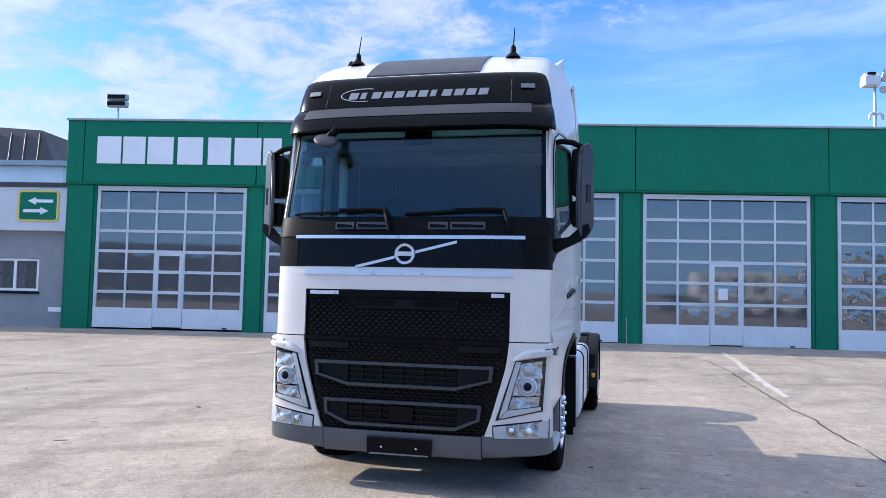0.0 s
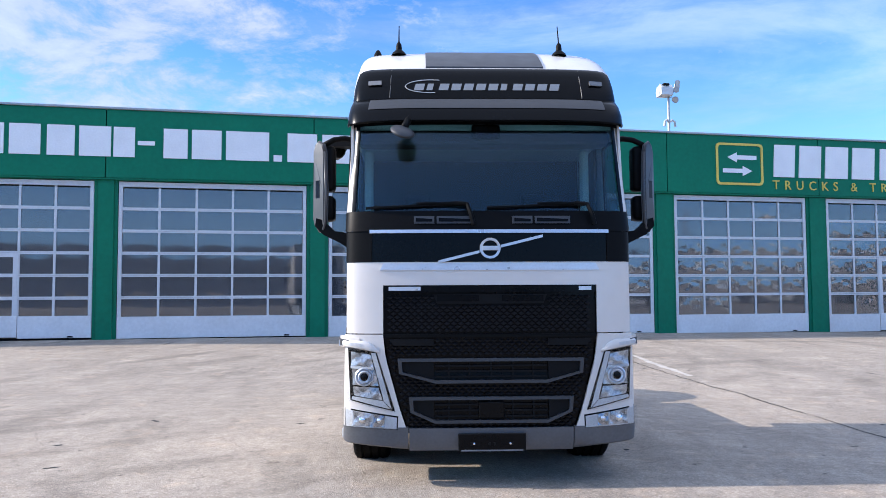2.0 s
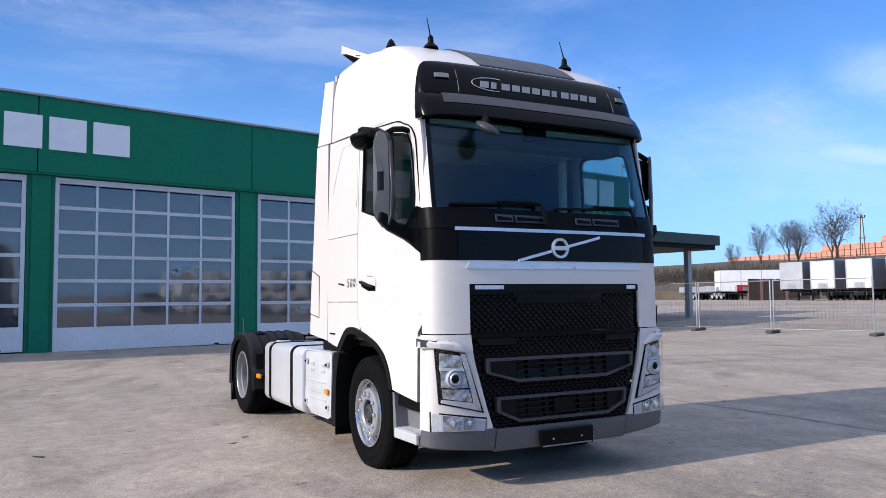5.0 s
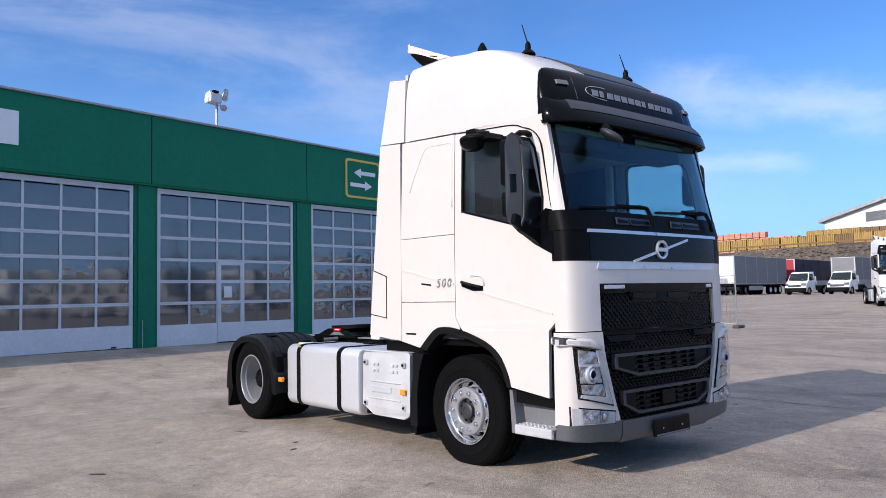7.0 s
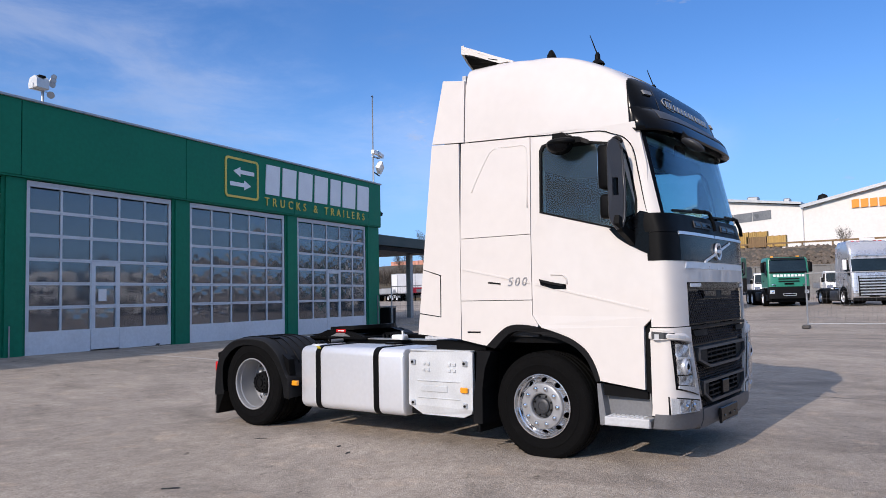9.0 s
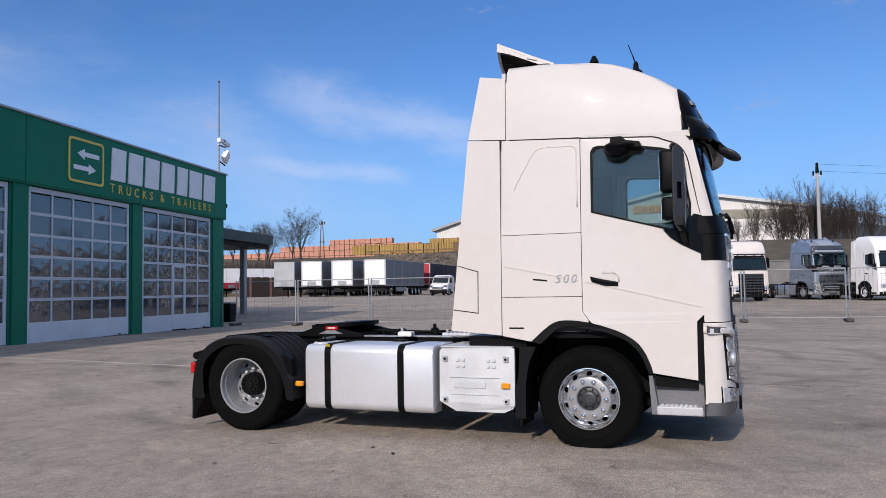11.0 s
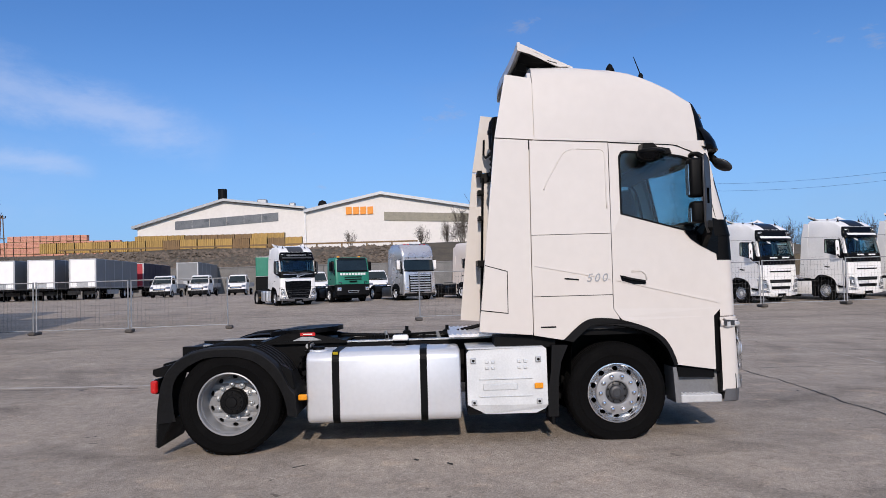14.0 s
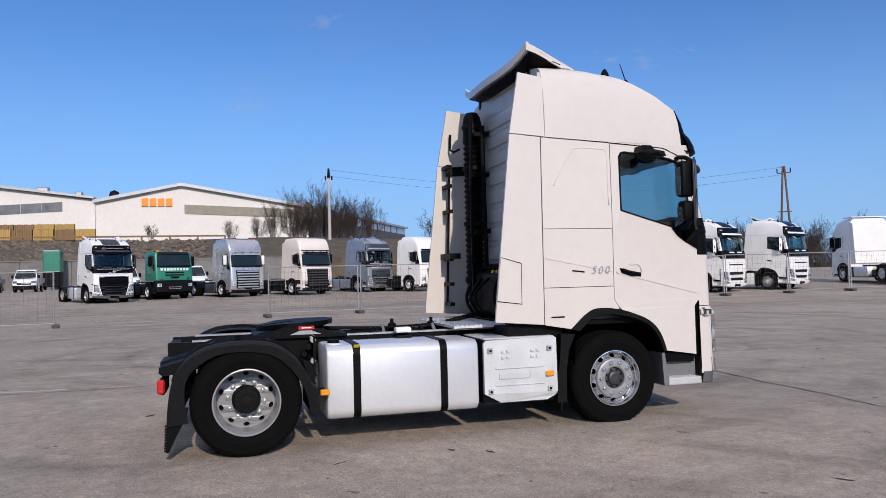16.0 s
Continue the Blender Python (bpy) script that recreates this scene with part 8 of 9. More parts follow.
ROW = "row of parked tractor units"
sister("white high roof tractor unit with black grille, parked", on_yard(39.9, 11.5, -63), ROW, {M_WHITE: M_WHITE2, M_GREYP: M_STEEL})
lorry("low", M_GREENP, "green low cab three axle truck with grey bumper", on_yard(42.6, 8.3, -64), ROW, bumper=M_DARK, grille=M_GREENP, six=True, screen_name=M_LABEL, rail=M_ORANGE)
lorry("boxy", M_SILVERP, "silver metallic tractor unit with chrome grille and roof lights", on_yard(42.9, 3.8, -62), ROW, slat=M_ALUD, grille=M_DARK, bumper=M_CHROME, visor=M_SILVERP, rail=M_RED, tank=M_MID)
lorry("boxy", M_CREAM, "cream tractor unit with dark slatted grille, parked", on_yard(42.7, -0.7, -62), ROW, slat=M_MID, low_side=M_DARK, bumper=M_DARK, grille=M_BLACKM, tank=M_FRAME)
sister("blue grey metallic tractor unit with slatted metallic grille", on_yard(44.8, -5.4, -62), ROW, {M_WHITE: M_BLUEG, M_BLACK: M_BLUEDK, M_BUMPER: M_BLUEG, M_GREYP: M_BLUEG, M_MID: M_ALUD, M_TANK: M_BLUEG, M_BOX: M_BLUEG}, {"grille_mesh", "lower_grille_mesh", "name_bar", "header_loop"})
lorry("round", M_WHITE2, "white high roof tractor unit with dark lower grille", on_yard(42.2, -8.6, -62), ROW, bumper=M_WHITE2, grille=M_MID, tank=M_FRAME)
lorry("round", M_WHITE2, "white high roof tractor unit with dark lower grille", on_yard(42.6, -13.0, -62), ROW, bumper=M_WHITE2, grille=M_MID)
ROWB = "row of new white tractor units"
NEW_PAINT = {M_WHITE: M_WHITE2, M_BUMPER: M_WHITE2, M_GREYP: M_WHITE2, M_SHELL: M_WHITE2, M_MID: M_WHITE2, M_RIM: M_STEEL}
first = sister("new white tractor unit with white grille and side skirts", on_yard(26.6, -13.2, -66), ROWB, NEW_PAINT,
               {"grille_mesh", "lower_grille_mesh", "upper_intake", "upper_intake_slot", "grille_ledge", "grille_step", "grille_top_trim", "intake_frame", "intake_back", "intake_bar", "intake_side", "radar_cover", "name_bar", "header_loop",
                "strap", "filler_cap", "tank_label", "battery_box", "fuel_tank", "step_pad", "badge", "badge_bar", "badge_plate", "silver_strip", "badge_strip", "roof_hatch"})
part("front_cover", skin(zs(0.45, 1.565, 8), lambda z: -in_edge(min(z, 1.2)) - 0.004, lambda z: in_edge(min(z, 1.2)) + 0.004, -0.004, 12), M_WHITE2, first, smooth=35)
for zc, hz, hw in ((1.44, 0.03, 0.66), (0.99, 0.075, 0.66), (0.69, 0.07, 0.58)):
    sl = part("grille_slot", quad([(-hw, zc - hz), (hw, zc - hz), (hw + 0.03, zc + hz), (-hw - 0.03, zc + hz)], 0.006, 10, 2), M_BLACKM, first)
    part("slot_bar", quad([(-hw, zc - 0.006), (hw, zc - 0.006), (hw, zc + 0.006), (-hw, zc + 0.006)], 0.012, 10, 1), M_DARK, sl)
part("roof_panel", grid(bm_new(), rp, (0, 0, -0.02)), M_BLACK, first, smooth=35)
for sgn in (-1, 1):
    sk = part("side_skirt", B(min(sgn * 1.19, sgn * 1.25), max(sgn * 1.19, sgn * 1.25), 2.02, 4.40, 0.30, 0.93, 0.03, 2), M_WHITE2, first, smooth=40)
    part("skirt_trim", B(min(sgn * 0.9, sgn * 1.245), max(sgn * 0.9, sgn * 1.245), 2.0, 4.42, 0.935, 1.0), M_BLACKM, sk)
    part("skirt_joint", B(min(sgn * 1.248, sgn * 1.253), max(sgn * 1.248, sgn * 1.253), 3.2, 3.215, 0.33, 0.90), M_DARK, sk)
for x, y in ((26.1, -17.0), (25.9, -20.6), (25.8, -24.6)):
    copy_thing(first, on_yard(x, y, -66))
lorry("round", M_WHITE2, "white tractor unit parked behind the new trucks", on_yard(38.0, -14.4, -64), "", grille=M_MID)
lorry("round", M_WHITE2, "white tractor unit parked behind the new trucks", on_yard(42.5, -20.5, -64), "", grille=M_MID)
grey_truck = lorry("round", M_WHITE2, "white tractor unit seen from behind, beyond the wire fence", on_yard(30.8, -32.6, 78), "", grille=M_MID, bumper=M_DARK)


part("rear_wall", B(-1.19, 1.19, 2.12, 2.2, 1.1, 3.62, 0.02, 1), M_WHITE2, grey_truck)
part("roof_frame", B(-1.1, 1.1, 1.3, 2.2, 3.86, 3.92, 0.02, 1), M_WHITE2, grey_truck)


def semitrailer(label, m, face, side, length=13.6, group="", board=False):
    """A semitrailer: box with front wall, tarpaulin sides, legs, frame, axles."""
    t = thing("semitrailer", label, "trailer", m, group)
    z0, z1 = (1.2, 4.0) if not board else (1.2, 2.0)
    part("front_wall", B(-1.27, 1.27, 0, 0.1, z0, z1, 0.02, 1), face, t)
    for s in (-1, 1):
        part("side_curtain", B(min(s * 1.24, s * 1.27), max(s * 1.24, s * 1.27), 0.1, length, z0 + 0.05, z1 - 0.03), side, t)
        part("side_rail", B(min(s * 1.2, s * 1.275), max(s * 1.2, s * 1.275), 0.1, length, z0 - 0.1, z0 + 0.05), M_STEEL, t)
        for i in range(1, 5):
            part("curtain_post", B(min(s * 1.265, s * 1.28), max(s * 1.265, s * 1.28), length * i / 5 - 0.04, length * i / 5 + 0.04, z0, z1 - 0.05), M_DARK if side is M_NAVY else M_ALUB, t)
        part("support_leg", B(s * 0.8 - 0.07, s * 0.8 + 0.07, 2.4, 2.55, 0.0, 1.15), M_FRAME, t)
        part("frame_beam", B(s * 0.5 - 0.06, s * 0.5 + 0.06, 0.6, length - 0.3, 0.85, 1.1), M_FRAME, t)
        part("underrun_guard", B(s * 1.2 - 0.02, s * 1.2 + 0.02, 3.5, 7.0, 0.5, 0.95), M_ALUB, t)
        for y in (length - 4.6, length - 3.3, length - 2.0):
            simple_wheel(t, s * 1.05, y, 0.5, 0.4, s)
    part("roof", B(-1.26, 1.26, 0.02, length, z1 - 0.05, z1, 0.01, 1) if not board else B(-1.24, 1.24, 0.1, length, z0, z0 + 0.03), M_LTGREY, t)
    part("rear_wall", B(-1.27, 1.27, length - 0.08, length, z0, z1), side, t)
    part("deck", B(-1.24, 1.24, 0.1, length, z0 - 0.12, z0), M_FRAME, t)
    if not board:
        for x in (-1.2, 1.2):
            part("corner_post", B(x - 0.07, x + 0.07, -0.02, 0.0, z0, z1), M_ALUB, t)
        for z in (z0 + 0.05, z1 - 0.1):
            part("front_beam", B(-1.13, 1.13, -0.02, 0.0, z, z + 0.08), M_ALUB, t)
        part("coupler_plate", B(-1.1, 1.1, 0.05, 2.2, 1.02, 1.08), M_FRAME, t)
    part("hose_panel", B(-0.5, 0.5, -0.06, 0.0, 1.25, 1.75), M_STEEL, t)
    return t


TG = "row of parked semitrailers"
for i, (y, f) in enumerate(((36.85, M_WHITE2), (40.8, M_WHITE2), (44.6, M_WHITE2), (48.1, M_ALUB))):
    semitrailer("semitrailer with %s front wall and dark grey tarpaulin" % ("white" if f is M_WHITE2 else "grey"), on_yard(66.0 - 0.1 * i, y, -85), f, M_TARP, group=TG)
semitrailer("semitrailer with red front and navy blue tarpaulin", on_yard(82, 38.2, -84), M_REDP, M_NAVY)
semitrailer("grey box semitrailer with pale roof edge", on_yard(84, 32.4, -84), M_GREYT, M_TARP)
semitrailer("white box semitrailer parked far off", on_yard(78, 69, -120), M_WHITE2, M_WHITE2)
semitrailer("low grey tipper trailer with red front board", on_yard(80, 66, -20), M_REDP, M_ALUB, 9.0, board=True)
semitrailer("low grey sideboard trailer parked far off", on_yard(84, 75, -20), M_ALUB, M_ALUB, 9.0, board=True)
gb = thing("container", "green steel container raised on a dark chassis", "container", on_yard(93.5, 25.4, -88))
part("body", B(-0.98, 0.98, 0.0, 2.4, 2.15, 4.8, 0.15, 3), M_GREENP, gb)
part("chassis", B(-0.95, 0.95, -0.2, 2.3, 0.35, 2.12, 0.08, 1), M_FRAME, gb)
for sx2 in (-1, 1):
    simple_wheel(gb, sx2 * 0.8, 0.5, 0.48, 0.3, sx2)
for i in range(4):
    part("side_rib", B(-0.75 + 0.42 * i, -0.65 + 0.42 * i, -0.04, 0.01, 2.45, 4.5), M_GREENP, gb)
part("top_edge", B(-0.9, 0.9, -0.03, 0.06, 4.74, 4.82, 0.02, 1), M_LTGREY, gb)
part("bottom_edge", B(-0.9, 0.9, -0.03, 0.06, 2.16, 2.23, 0.02, 1), M_LTGREY, gb)


def pickup(label, m):
    """A small flatbed lorry: rounded short-nosed cab with glazing, dropside bed, wheels."""
    t = thing("flatbed_van", label, "van", m, "white flatbed vans")
    line = [(0.25, 0.03), (0.32, -0.04), (0.60, -0.05), (0.82, -0.01), (0.98, 0.07), (1.10, 0.22), (1.20, 0.45), (1.31, 0.70), (1.60, 0.90), (1.98, 1.17), (2.06, 1.27), (2.12, 1.45), (2.14, 2.30)]
    half = [(0.25, 0.93), (0.45, 0.98), (1.25, 0.97), (1.40, 0.94), (2.05, 0.83), (2.14, 0.78)]

    def nose(u, z, off=0.0):
        """A point of the bulged front: u runs across from -1 to 1."""
        return lerp(half, z) * u, lerp(line, z) + (0.30 if z < 1.3 else 0.20) * abs(u) ** 3.4 - off, z + (off * 0.7 if z > 1.0 else 0.0)

    def sheet(u0, u1, z0, z1, off, thick, nu=8, nz=5):
        return grid(bm_new(), [[nose(u0 + (u1 - u0) * i / nu, z0 + (z1 - z0) * k / nz, off) for i in range(nu + 1)] for k in range(nz + 1)], (0, thick, 0))

    cab = bm_new()
    grid(cab, [[nose(-1 + i / 6, z) for i in range(13)] for z, _ in line])
    cab = part("cab", cab, M_WHITE2, t, smooth=40)
    for s in (-1, 1):
        edge = [nose(1, z)[1:] for z, _ in line] + [(2.38, 1.9), (2.40, 0.40), (1.38, 0.40), (1.30, 0.62), (0.98, 0.72), (0.66, 0.60), (0.58, 0.30)]
        part("cab_side", prism(bm_new(), edge, lambda y, z: (s * lerp(half, z), y, z), lambda y, z: (s * (lerp(half, z) - 0.04), y, z)), M_WHITE2, cab)
        part("headlight", sheet(s * 0.60, s * 0.97, 0.84, 1.05, 0.012, 0.03, 5, 3), M_LAMP, t)
        part("side_window", prism(bm_new(), [(1.04, 1.40), (1.38, 1.92), (2.12, 1.95), (2.12, 1.36), (1.08, 1.34)], lambda y, z: (s * (lerp(half, z) + 0.006), y, z), lambda y, z: (s * (lerp(half, z) - 0.02), y, z)), M_GLASSD, t)
        part("mirror", B(s * 1.10 - 0.09, s * 1.10 + 0.09, 0.98, 1.10, 1.30, 1.62, 0.03, 1), M_BLACKM, t)
        part("arch", lathe(bm_new(), [(0.42, s * 0.90), (0.36, s * 0.90), (0.36, s * 0.975), (0.42, s * 0.975)], (0, 0.98, 0.36), "X", 20, True), M_DARK, t)
        part("bed_side", B(min(s * 0.98, s * 1.02), max(s * 0.98, s * 1.02), 2.55, 5.4, 0.92, 1.30), M_ALUB, t)
        for y in (0.98, 4.4):
            simple_wheel(t, s * 0.85, y, 0.35, 0.22, s, rimm=M_STEEL)
    part("back_panel", prism(bm_new(), [(-0.95, 0.4), (0.95, 0.4), (0.94, 1.4), (0.78, 2.12), (-0.78, 2.12), (-0.94, 1.4)], lambda x, z: (x, 2.36, z), lambda x, z: (x, 2.40, z)), M_WHITE2, cab)
    part("windscreen", sheet(-0.93, 0.93, 1.36, 1.98, 0.012, 0.02), M_GLASSD, t)
    part("cowl", sheet(-0.90, 0.90, 1.27, 1.345, 0.012, 0.02, 8, 2), M_BLACKM, t)
    part("grille", sheet(-0.60, 0.60, 0.70, 0.90, 0.012, 0.03), M_BLACKM, t)
    part("grille_bar", sheet(-0.50, 0.50, 0.80, 0.835, 0.022, 0.012, 8, 1), M_CHROME, t)
    part("bumper", sheet(-1.0, 1.0, 0.25, 0.64, 0.02, 0.04), M_DARK, t)
    part("wiper", rod(bm_new(), nose(0.1, 1.37, 0.03), nose(-0.55, 1.42, 0.03), 0.012, seg=5), M_BLACKM, t)
    part("bed_floor", B(-1.0, 1.0, 2.50, 5.4, 0.86, 0.92), M_ALUB, t)
    part("bed_front", B(-1.0, 1.0, 2.48, 2.54, 0.92, 1.70), M_ALUB, t)
    part("bed_gate", B(-1.0, 1.0, 5.37, 5.42, 0.92, 1.30), M_ALUB, t)
    part("chassis", B(-0.45, 0.45, 0.5, 5.3, 0.40, 0.84), M_FRAME, t)
    return t


van = pickup("white flatbed van with dark windscreen, parked", on_yard(65.0, 29.15, -88))
copy_thing(van, on_yard(66.6, 26.0, -88))
copy_thing(van, on_yard(70.0, 23.1, -86))
copy_thing(van, on_yard(55.0, 12.4, -70))
copy_thing(van, on_yard(55.0, 7.3, -70))

# ---- mobile wire fence ----
FENCE = [(20.7, 21.5), (20.8, 18.3), (20.95, 14.75), (21.6, 11.1), None, (22.85, 3.65), (23.3, -0.15), (23.65, -3.8), (23.9, -7.5), (24.1, -11.2), (23.9, -14.75), (23.75, -18.3), (23.6, -21.9), (23.2, -25.3), (22.8, -28.8), (22.4, -32.3)]


def fence_panel(a, b2, last):
    (x0, y0), (x1, y1) = a, b2
    ln = math.hypot(x1 - x0, y1 - y0)
    ang = math.degrees(math.atan2(y1 - y0, x1 - x0))
    z = (ground_z(x0, y0) + ground_z(x1, y1)) / 2
    f = thing("fence_panel", "galvanised mobile wire fence panel in concrete feet", "fence", pose(x0, y0, z, 0, 0, ang), "wire fence panels")
    for x in (0.06, ln - 0.06):
        part("post", rod(bm_new(), (x, 0, 0.08), (x, 0, 2.02), 0.03, seg=8), M_STEEL, f)
    for z2 in (0.16, 1.99):
        part("rail", rod(bm_new(), (0.06, 0, z2), (ln - 0.06, 0, z2), 0.021, seg=6), M_STEEL, f)
    w = bm_new()
    n = int(ln / 0.14)
    for i in range(1, n):
        rod(w, (ln * i / n, 0, 0.16), (ln * i / n, 0, 1.99), 0.0032, seg=3, cap=False)
    for i in range(1, 8):
        rod(w, (0.06, 0.004, 0.16 + 1.83 * i / 8), (ln - 0.06, 0.004, 0.16 + 1.83 * i / 8), 0.0026, seg=3, cap=False)
    part("wire_mesh", w, M_WIRE, f)["kind"] = "stuff"
    for x in ((0.0, ln) if last else (0.0,)):
        part("foot", B(x - 0.13, x + 0.13, -0.34, 0.34, 0.0, 0.12, 0.03, 1), M_FOOT, f)
    return f


M_WIRE = surf("dull_zinc_wire", (0.13, 0.13, 0.135), 0.6, metal=0.3, var=0.1, scale=8)
M_FOOT = surf("concrete_foot", (0.09, 0.083, 0.077), 0.9, var=0.2, scale=6, bump=0.2, bscale=60)
for a, b2, c in zip(FENCE, FENCE[1:], FENCE[2:] + [None]):
    if a and b2:
        fence_panel(a, b2, c is None)

# ---- the rise behind the yard ----
M_EARTH = surf("dry_grass_bank", (0.115, 0.094, 0.064), 0.95, var=0.3, scale=0.6, bump=0.4, bscale=3)
M_ROCK = surf("rubble_stone", (0.155, 0.122, 0.092), 0.9, var=0.4, scale=2, bump=0.5, bscale=6, isl=0.85)
M_CONC = surf("old_concrete_wall", (0.20, 0.197, 0.19), 0.9, var=0.2, scale=0.7, bump=0.1, bscale=5)
M_PALLET = surf("pallet_wood", (0.42, 0.27, 0.085), 0.8, var=0.25, scale=3, isl=0.4)
M_PALLETD = surf("weathered_pallet_wood", (0.22, 0.14, 0.07), 0.85, var=0.25, scale=3, isl=0.4)
M_BRICK = surf("salmon_brick", (0.62, 0.295, 0.21), 0.85, var=0.15, scale=3, isl=0.25)
M_HALLW = surf("white_hall_wall", (0.74, 0.71, 0.67), 0.7, var=0.04, scale=0.15)
M_HALLS = surf("dark_hall_sheet", (0.085, 0.08, 0.078), 0.6, var=0.2, scale=0.4)
M_HALLG = surf("hall_window_band", (0.16, 0.17, 0.18), 0.3, var=0.2, scale=0.5)
M_HALLT = surf("translucent_band", (0.28, 0.26, 0.20), 0.6, var=0.15, scale=0.8)
M_POLE = surf("pale_pole_concrete", (0.44, 0.43, 0.42), 0.8, var=0.1, scale=1.5)
M_ORSIGN = surf("orange_sign_face", (0.80, 0.27, 0.01), 0.5, var=0.04, scale=1)
M_BARK = surf("bare_bark", (0.05, 0.040, 0.032), 0.9, var=0.2, scale=4, bump=0.2, bscale=20)
M_TWIG = surf("bare_twigs", (0.06, 0.047, 0.038), 0.9, var=0.25, scale=2, isl=0.4)
M_WOOD = surf("pole_wood", (0.16, 0.10, 0.06), 0.85, var=0.25, scale=3)

bk = bm_new()
prof = [(98.6, 0.7), (98.6, 4.3), (104.0, 5.4), (110.0, 7.0), (114.0, 7.8), (140.0, 8.1), (320.0, 8.3)]
rows = []
for y in [-75 + 6 * i for i in range(24)] + [70, 76, 84, 95, 110, 130, 160, 220]:
    k = min(1.0, max(0.0, (y - 58) / 14))
    e = min(1.0, max(0.0, (y + 75) / 25))
    rows.append([(x - 6 * k * (i < 3), y, 0.7 + (z - 0.7) * (1 if k < 0.01 else (1 - 0.55 * k * (i in (1, 2)))) * e + 0.25 * math.sin(x * 0.7 + y * 0.9) * (i in (2, 3, 4))) for i, (x, z) in enumerate(prof)])
grid(bk, rows)
tagged(part("embankment", bk, M_EARTH, smooth=40), "dry grassy bank behind the yard", "bank", kind="structure")
wl = thing("retaining_wall", "low grey concrete retaining wall below the bank", "wall")
for i in range(22):
    y = -6 + 3 * i
    part("wall_panel", B(98.2, 98.55, y + 0.02, y + 2.98, 0.6, 4.4, 0.02, 1), M_CONC, wl)
part("wall_coping", B(98.1, 98.7, -6, 60, 4.4, 4.55), M_CONC, wl)

rk = random.Random(11)
rocks = bm_new()
for i in range(2400):
    x = rk.uniform(99.0, 113.0)
    y = rk.uniform(8, 60)
    z = lerp([(98.6, 4.3), (104.0, 5.4), (110.0, 7.0), (114.0, 7.8)], x)
    s = rk.uniform(0.2, 0.55)
    v = [rocks.verts.new((x + s * a * rk.uniform(0.6, 1.1), y + s * b2 * rk.uniform(0.7, 1.3), z + s * c * rk.uniform(0.5, 0.9))) for a, b2, c in ((1, 0, 0), (-1, 0, 0), (0, 1, 0), (0, -1, 0), (0, 0, 1), (0, 0, -1))]
    for a, b2, c in ((0, 2, 4), (2, 1, 4), (1, 3, 4), (3, 0, 4), (2, 0, 5), (1, 2, 5), (3, 1, 5), (0, 3, 5)):
        rocks.faces.new((v[a], v[b2], v[c]))
tagged(part("rubble_stones", rocks, M_ROCK), "loose brown rubble stones covering the bank", "stones", kind="stuff")
rl = thing("guard_rail", "pale timber guard rail along the top of bank", "rail")
part("rail_beam", B(113.4, 113.6, 5, 62, 8.2, 8.45), M_PALLETD, rl)
for i in range(15):
    part("rail_post", B(113.6, 113.8, 5 + 4 * i, 5.25 + 4 * i, 7.5, 8.4), M_PALLETD, rl)


def pallet_stack(m, mat, h=1.75, w=2.78):
    """Stacked pallets seen end on: upright blocks with slatted decks."""
    g = bm_new()
    n = 9
    for i in range(n):
        x = w * i / n
        box(g, x + 0.04, x + w / n - 0.09, 0.0, 1.2, 0.05, h - 0.04 * (i % 3))
    box(g, 0.05, w - 0.05, 0.16, 1.1, 0.0, h - 0.12)
    t = thing("pallet_stack", "stack of yellow wooden pallets standing on the bank", "pallets", m, "pallet stacks on the bank")
    part("pallet_block", g, mat, t)["kind"] = "stuff"
    return t


ps = [pallet_stack(pose(118, 24.0, 8.0, 0, 0, 90), M_PALLET), pallet_stack(pose(118, 26.8, 8.0, 0, 0, 90), M_PALLETD, 1.7)]
rk = random.Random(4)
for i in range(2, 15):
    copy_thing(ps[1] if i in (7, 3) else ps[0], pose(118 + rk.uniform(-0.3, 0.3), 24.0 + 2.85 * i, 8.0, 0, 0, 90))
for i in range(9):
    copy_thing(ps[0] if rk.random() < 0.8 else ps[1], pose(121.5, 27.5 + 2.8 * i, 9.0, 0, 0, 90))
part("pallet_platform", B(120.5, 123.5, 26, 54, 7.6, 9.0), M_CONC, thing("loading_ramp", "low concrete ramp carrying pallets", "ramp"))


def brick_pallet(m):
    g = bm_new()
    for i in range(4):
        box(g, 0, 1.15, 0, 1.15, 0.14 + 0.26 * i, 0.38 + 0.26 * i)
    t = thing("brick_pallet", "pallet of salmon coloured bricks in layers", "bricks", m, "stacked brick pallets")
    part("brick_block", g, M_BRICK, t)["kind"] = "stuff"
    part("pallet", B(0, 1.15, 0, 1.15, 0.0, 0.13), M_PALLETD, t)
    return t


bp0 = brick_pallet(pose(140, 63.0, 8.0))
for j in range(46):
    y = 63.0 + 1.28 * j
    top = lerp([(63, 11.4), (69, 11.4), (69.5, 12.7), (84, 12.7), (84.5, 11.4), (96, 11.4), (96.5, 10.3), (123, 10.3)], y)
    for i in range(int((top - 8.0) / 1.18) + 1):
        if i or j:
            copy_thing(bp0, pose(140 + rk.uniform(-0.12, 0.12), y, 8.0 + 1.18 * i))
bw = thing("timber_wall", "brown timber boarded wall at the yard edge", "wall")
for i in range(26):
    part("board", B(71.0 + 0.5 * i, 71.46 + 0.5 * i, 58.0 - 0.0 * i, 58.1, 0.8, 3.4 + rk.uniform(-0.05, 0.05)), M_BRICK if i % 9 == 4 else M_WOOD, bw)

